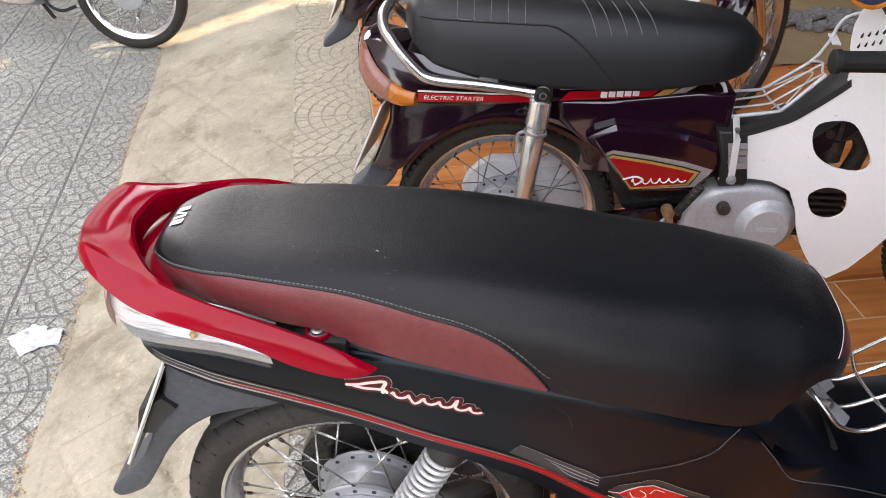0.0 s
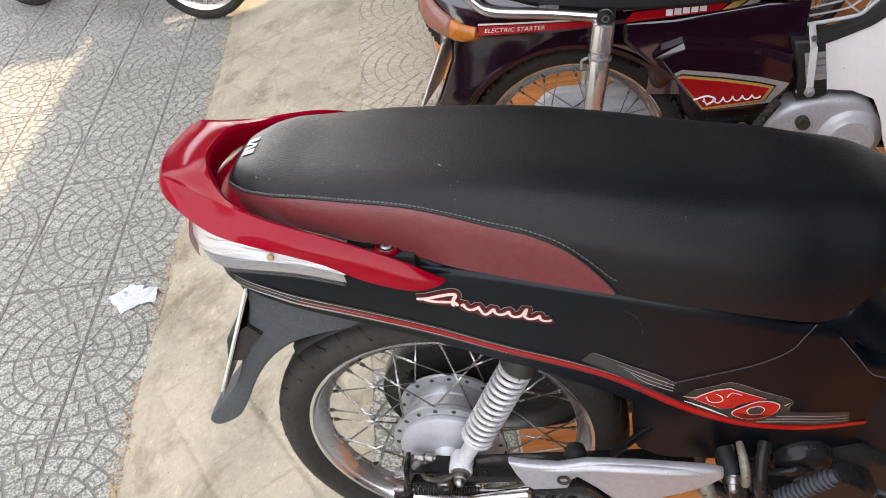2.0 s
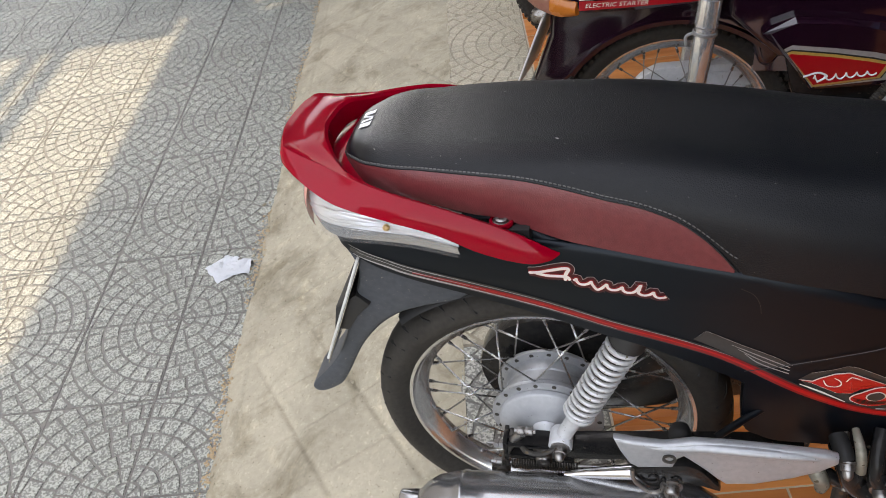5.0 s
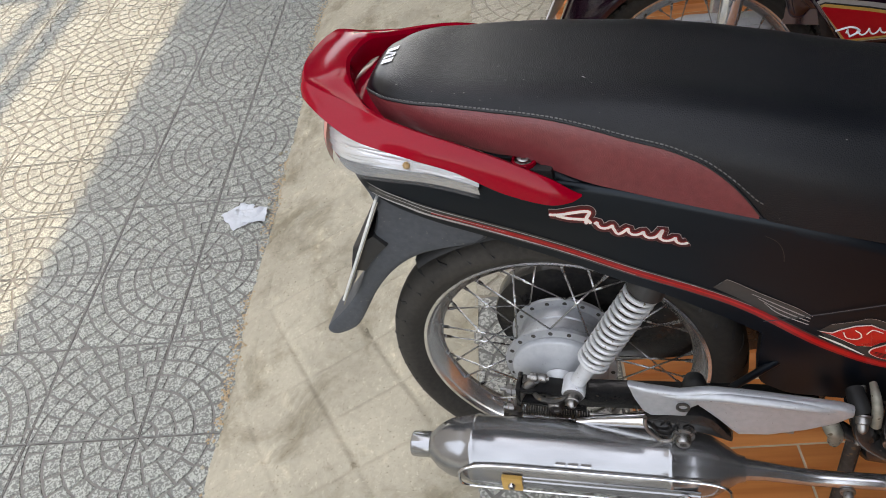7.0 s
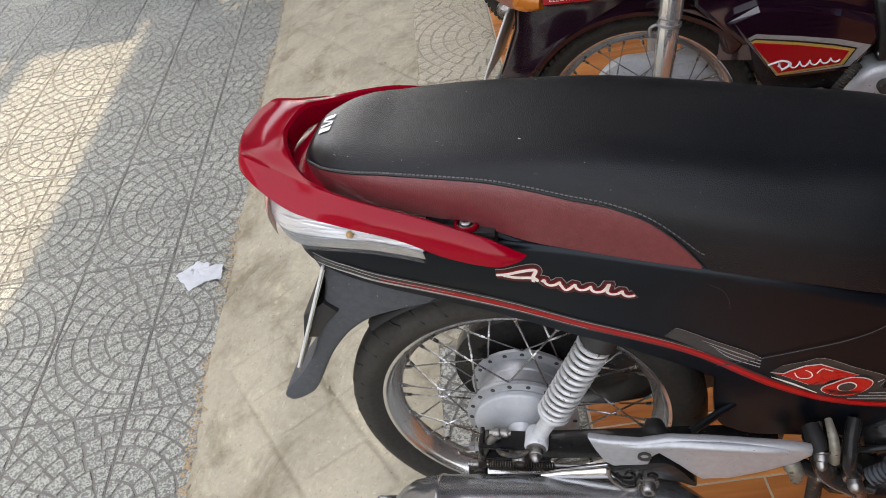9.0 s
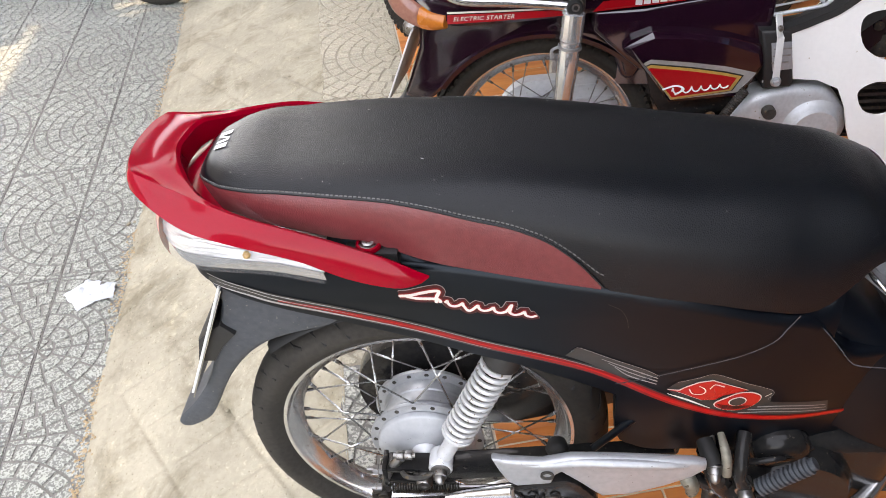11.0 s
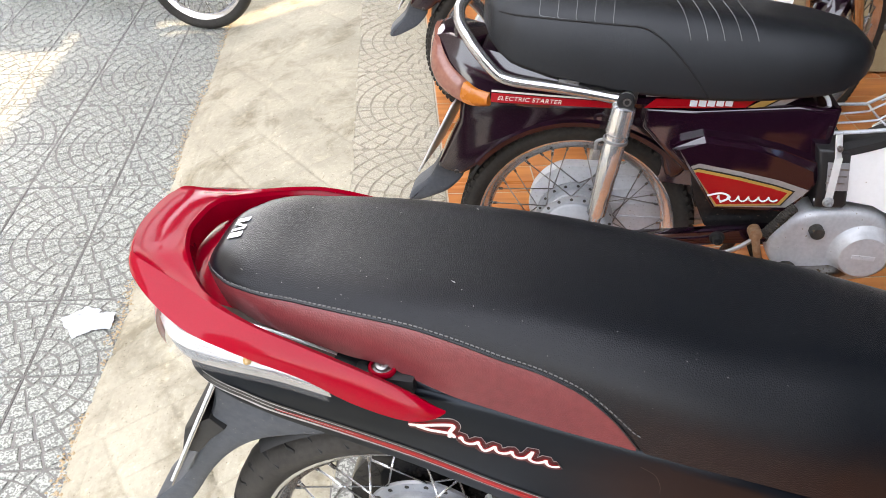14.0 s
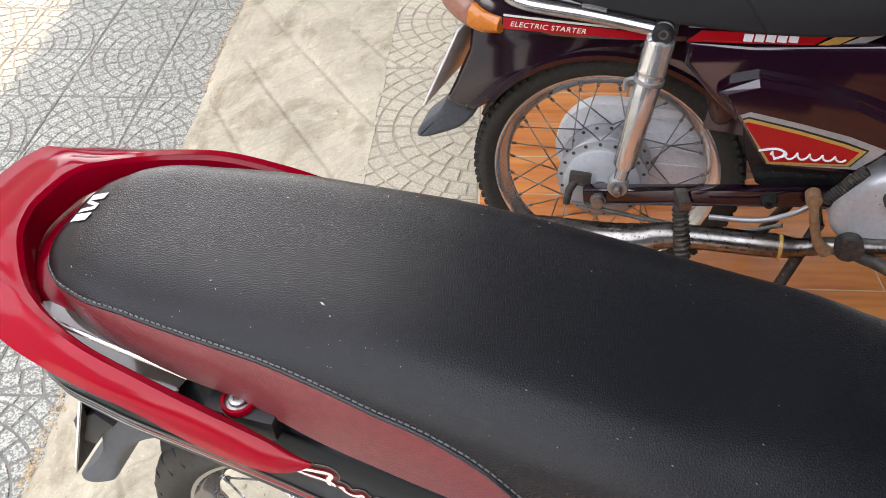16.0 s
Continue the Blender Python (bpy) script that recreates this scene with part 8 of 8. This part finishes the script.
for k in range(3):
    bm = bmesh.new()
    bmesh.ops.create_icosphere(bm, subdivisions=1, radius=1)
    for v in bm.verts:
        v.co *= 1 + 0.35 * noise.noise(v.co * 1.7 + Vector((k * 5, 0, 0)))
        v.co.z *= 0.6
    pm.append(mesh_of("pebble", bm, "gravel", smooth=False))
peb = bmesh.new()
for i in range(130):
    q = bmesh.new()
    bmesh.ops.create_icosphere(q, subdivisions=1, radius=1)
    f = rnd.random()
    s = 0.003 + 0.004 * rnd.random() ** 2
    u = -0.86 + 0.08 * rnd.random() if f < 0.5 else -0.84 + 0.66 * rnd.random()
    v = -0.6 + 3.6 * rnd.random()
    fz = max(0.0, min(1.0, (u - U_TOE) / (U_TOP - U_TOE)))
    z = LOW + (porch(v) - LOW) * fz ** 0.93 + 0.002
    absorb(peb, q, Matrix.Translation(uv(u, v, z)) @ Matrix.Rotation(rnd.random() * 6, 4, "Z") @ Matrix.Diagonal((s * (0.7 + rnd.random()), s, s * 0.6, 1)))
pe = part("grit", peb, "concrete", None, smooth=False)
tagged(pe, "fine grey grit scattered along the ramp edge", "grit", kind="stuff")
stone = bmesh.new()
for i in range(260):
    q = bmesh.new()
    bmesh.ops.create_icosphere(q, subdivisions=1, radius=1)
    a, r = rnd.random() * 6.283, rnd.random() ** 0.6
    s = 0.012 + 0.014 * rnd.random()
    x, y = 1.78 + 0.30 * r * math.cos(a), 2.98 + 0.12 * r * math.sin(a)
    z = porch(Vector((x, y, 0)).dot(PV)) + 0.02 + 0.05 * (1 - r)
    absorb(stone, q, Matrix.Translation((x, y, z)) @ Euler((rnd.random() * 6, rnd.random() * 6, 0)).to_matrix().to_4x4() @ Matrix.Diagonal((s * 1.3, s, s * 0.7, 1)))
st = part("gravel_heap", stone, "gravel", None, smooth=False)
tagged(st, "low heap of grey crushed stone on bare soil", "gravel", kind="stuff")

# ---- paving pieces ----
def tile_mesh(bed, sett):
    base, setts = fan_tile()
    me = bpy.data.meshes.new("paving_tile")
    n = len(base.faces)
    absorb(base, setts)
    base.faces.ensure_lookup_table()
    for i, f in enumerate(base.faces):
        f.material_index = 0 if i < n else 1
    bmesh.ops.recalc_face_normals(base, faces=base.faces)
    base.to_mesh(me)
    base.free()
    me.materials.append(M[bed])
    me.materials.append(M[sett])
    return me


TILE = tile_mesh("tile_bed", "sett")
DUSTY_TILE = tile_mesh("dusty_bed", "dusty_sett")
SWEPT_TILE = tile_mesh("tile_bed", "swept_sett")


def lay_tile(u0, v0, cu, cv, m, parent, me=TILE):
    """A tile whose low corner is (u0, v0), turned so that its fan springs from the corner (cu, cv) of its own cell."""
    turn = {(0, 0): 0, (1, 0): 90, (1, 1): 180, (0, 1): 270}[(cu, cv)]
    c = Matrix.Translation((u0 + 0.15, v0 + 0.15, 0)) @ Matrix.Rotation(radians(turn), 4, "Z") @ Matrix.Translation((-0.15, -0.15, 0))
    shared("paving_tile", me, parent, m=m @ c)


rnd = random.Random(2)
UC, VC = -1.03, 0.25
for i in range(-11, 1):
    for j in range(-12, 20):
        u0, v0 = UC + 0.3 * i, VC + 0.3 * j
        lay_tile(u0, v0, i % 2, j % 2, PAVED @ Matrix.Translation((0, 0, LOW + rnd.uniform(-0.001, 0.001))), pavement)
for j in range(-9, 13):
    lay_tile(-0.166, VC - 0.15 + 0.3 * j, 1, j % 2, Matrix.Translation((0, 0, 0.0)), porch_floor, DUSTY_TILE if j > 0 else SWEPT_TILE)

PL, PW = 0.6, 0.15
pb = bmesh.new()
box(pb, 0.0019, PL - 0.0019, 0.0019, PW - 0.0019, -0.008, -0.0035, 0.0008, 1)
PLANK = mesh_of("plank", pb, "plank", smooth=False)
cut = {}
EDGE = 0.1365
for j in range(-20, 28):
    for i in range(-1, 7):
        u0 = 0.1 + 0.015 + PL * i - (0.3 if j % 2 else 0.0)
        v0 = -0.02 + PW * j
        if u0 + PL < EDGE + 0.03:
            continue
        me = PLANK
        if u0 < EDGE:
            w = round(u0 + PL - EDGE, 3)
            if w not in cut:
                q = bmesh.new()
                box(q, 0.0019, w - 0.0019, 0.0019, PW - 0.0019, -0.008, -0.0035, 0.0008, 1)
                cut[w] = mesh_of("plank_cut", q, "plank", smooth=False)
            me, u0 = cut[w], EDGE
        shared("plank", me, porch_floor, m=Matrix.Translation((u0, v0, rnd.uniform(-0.0004, 0.0004))))
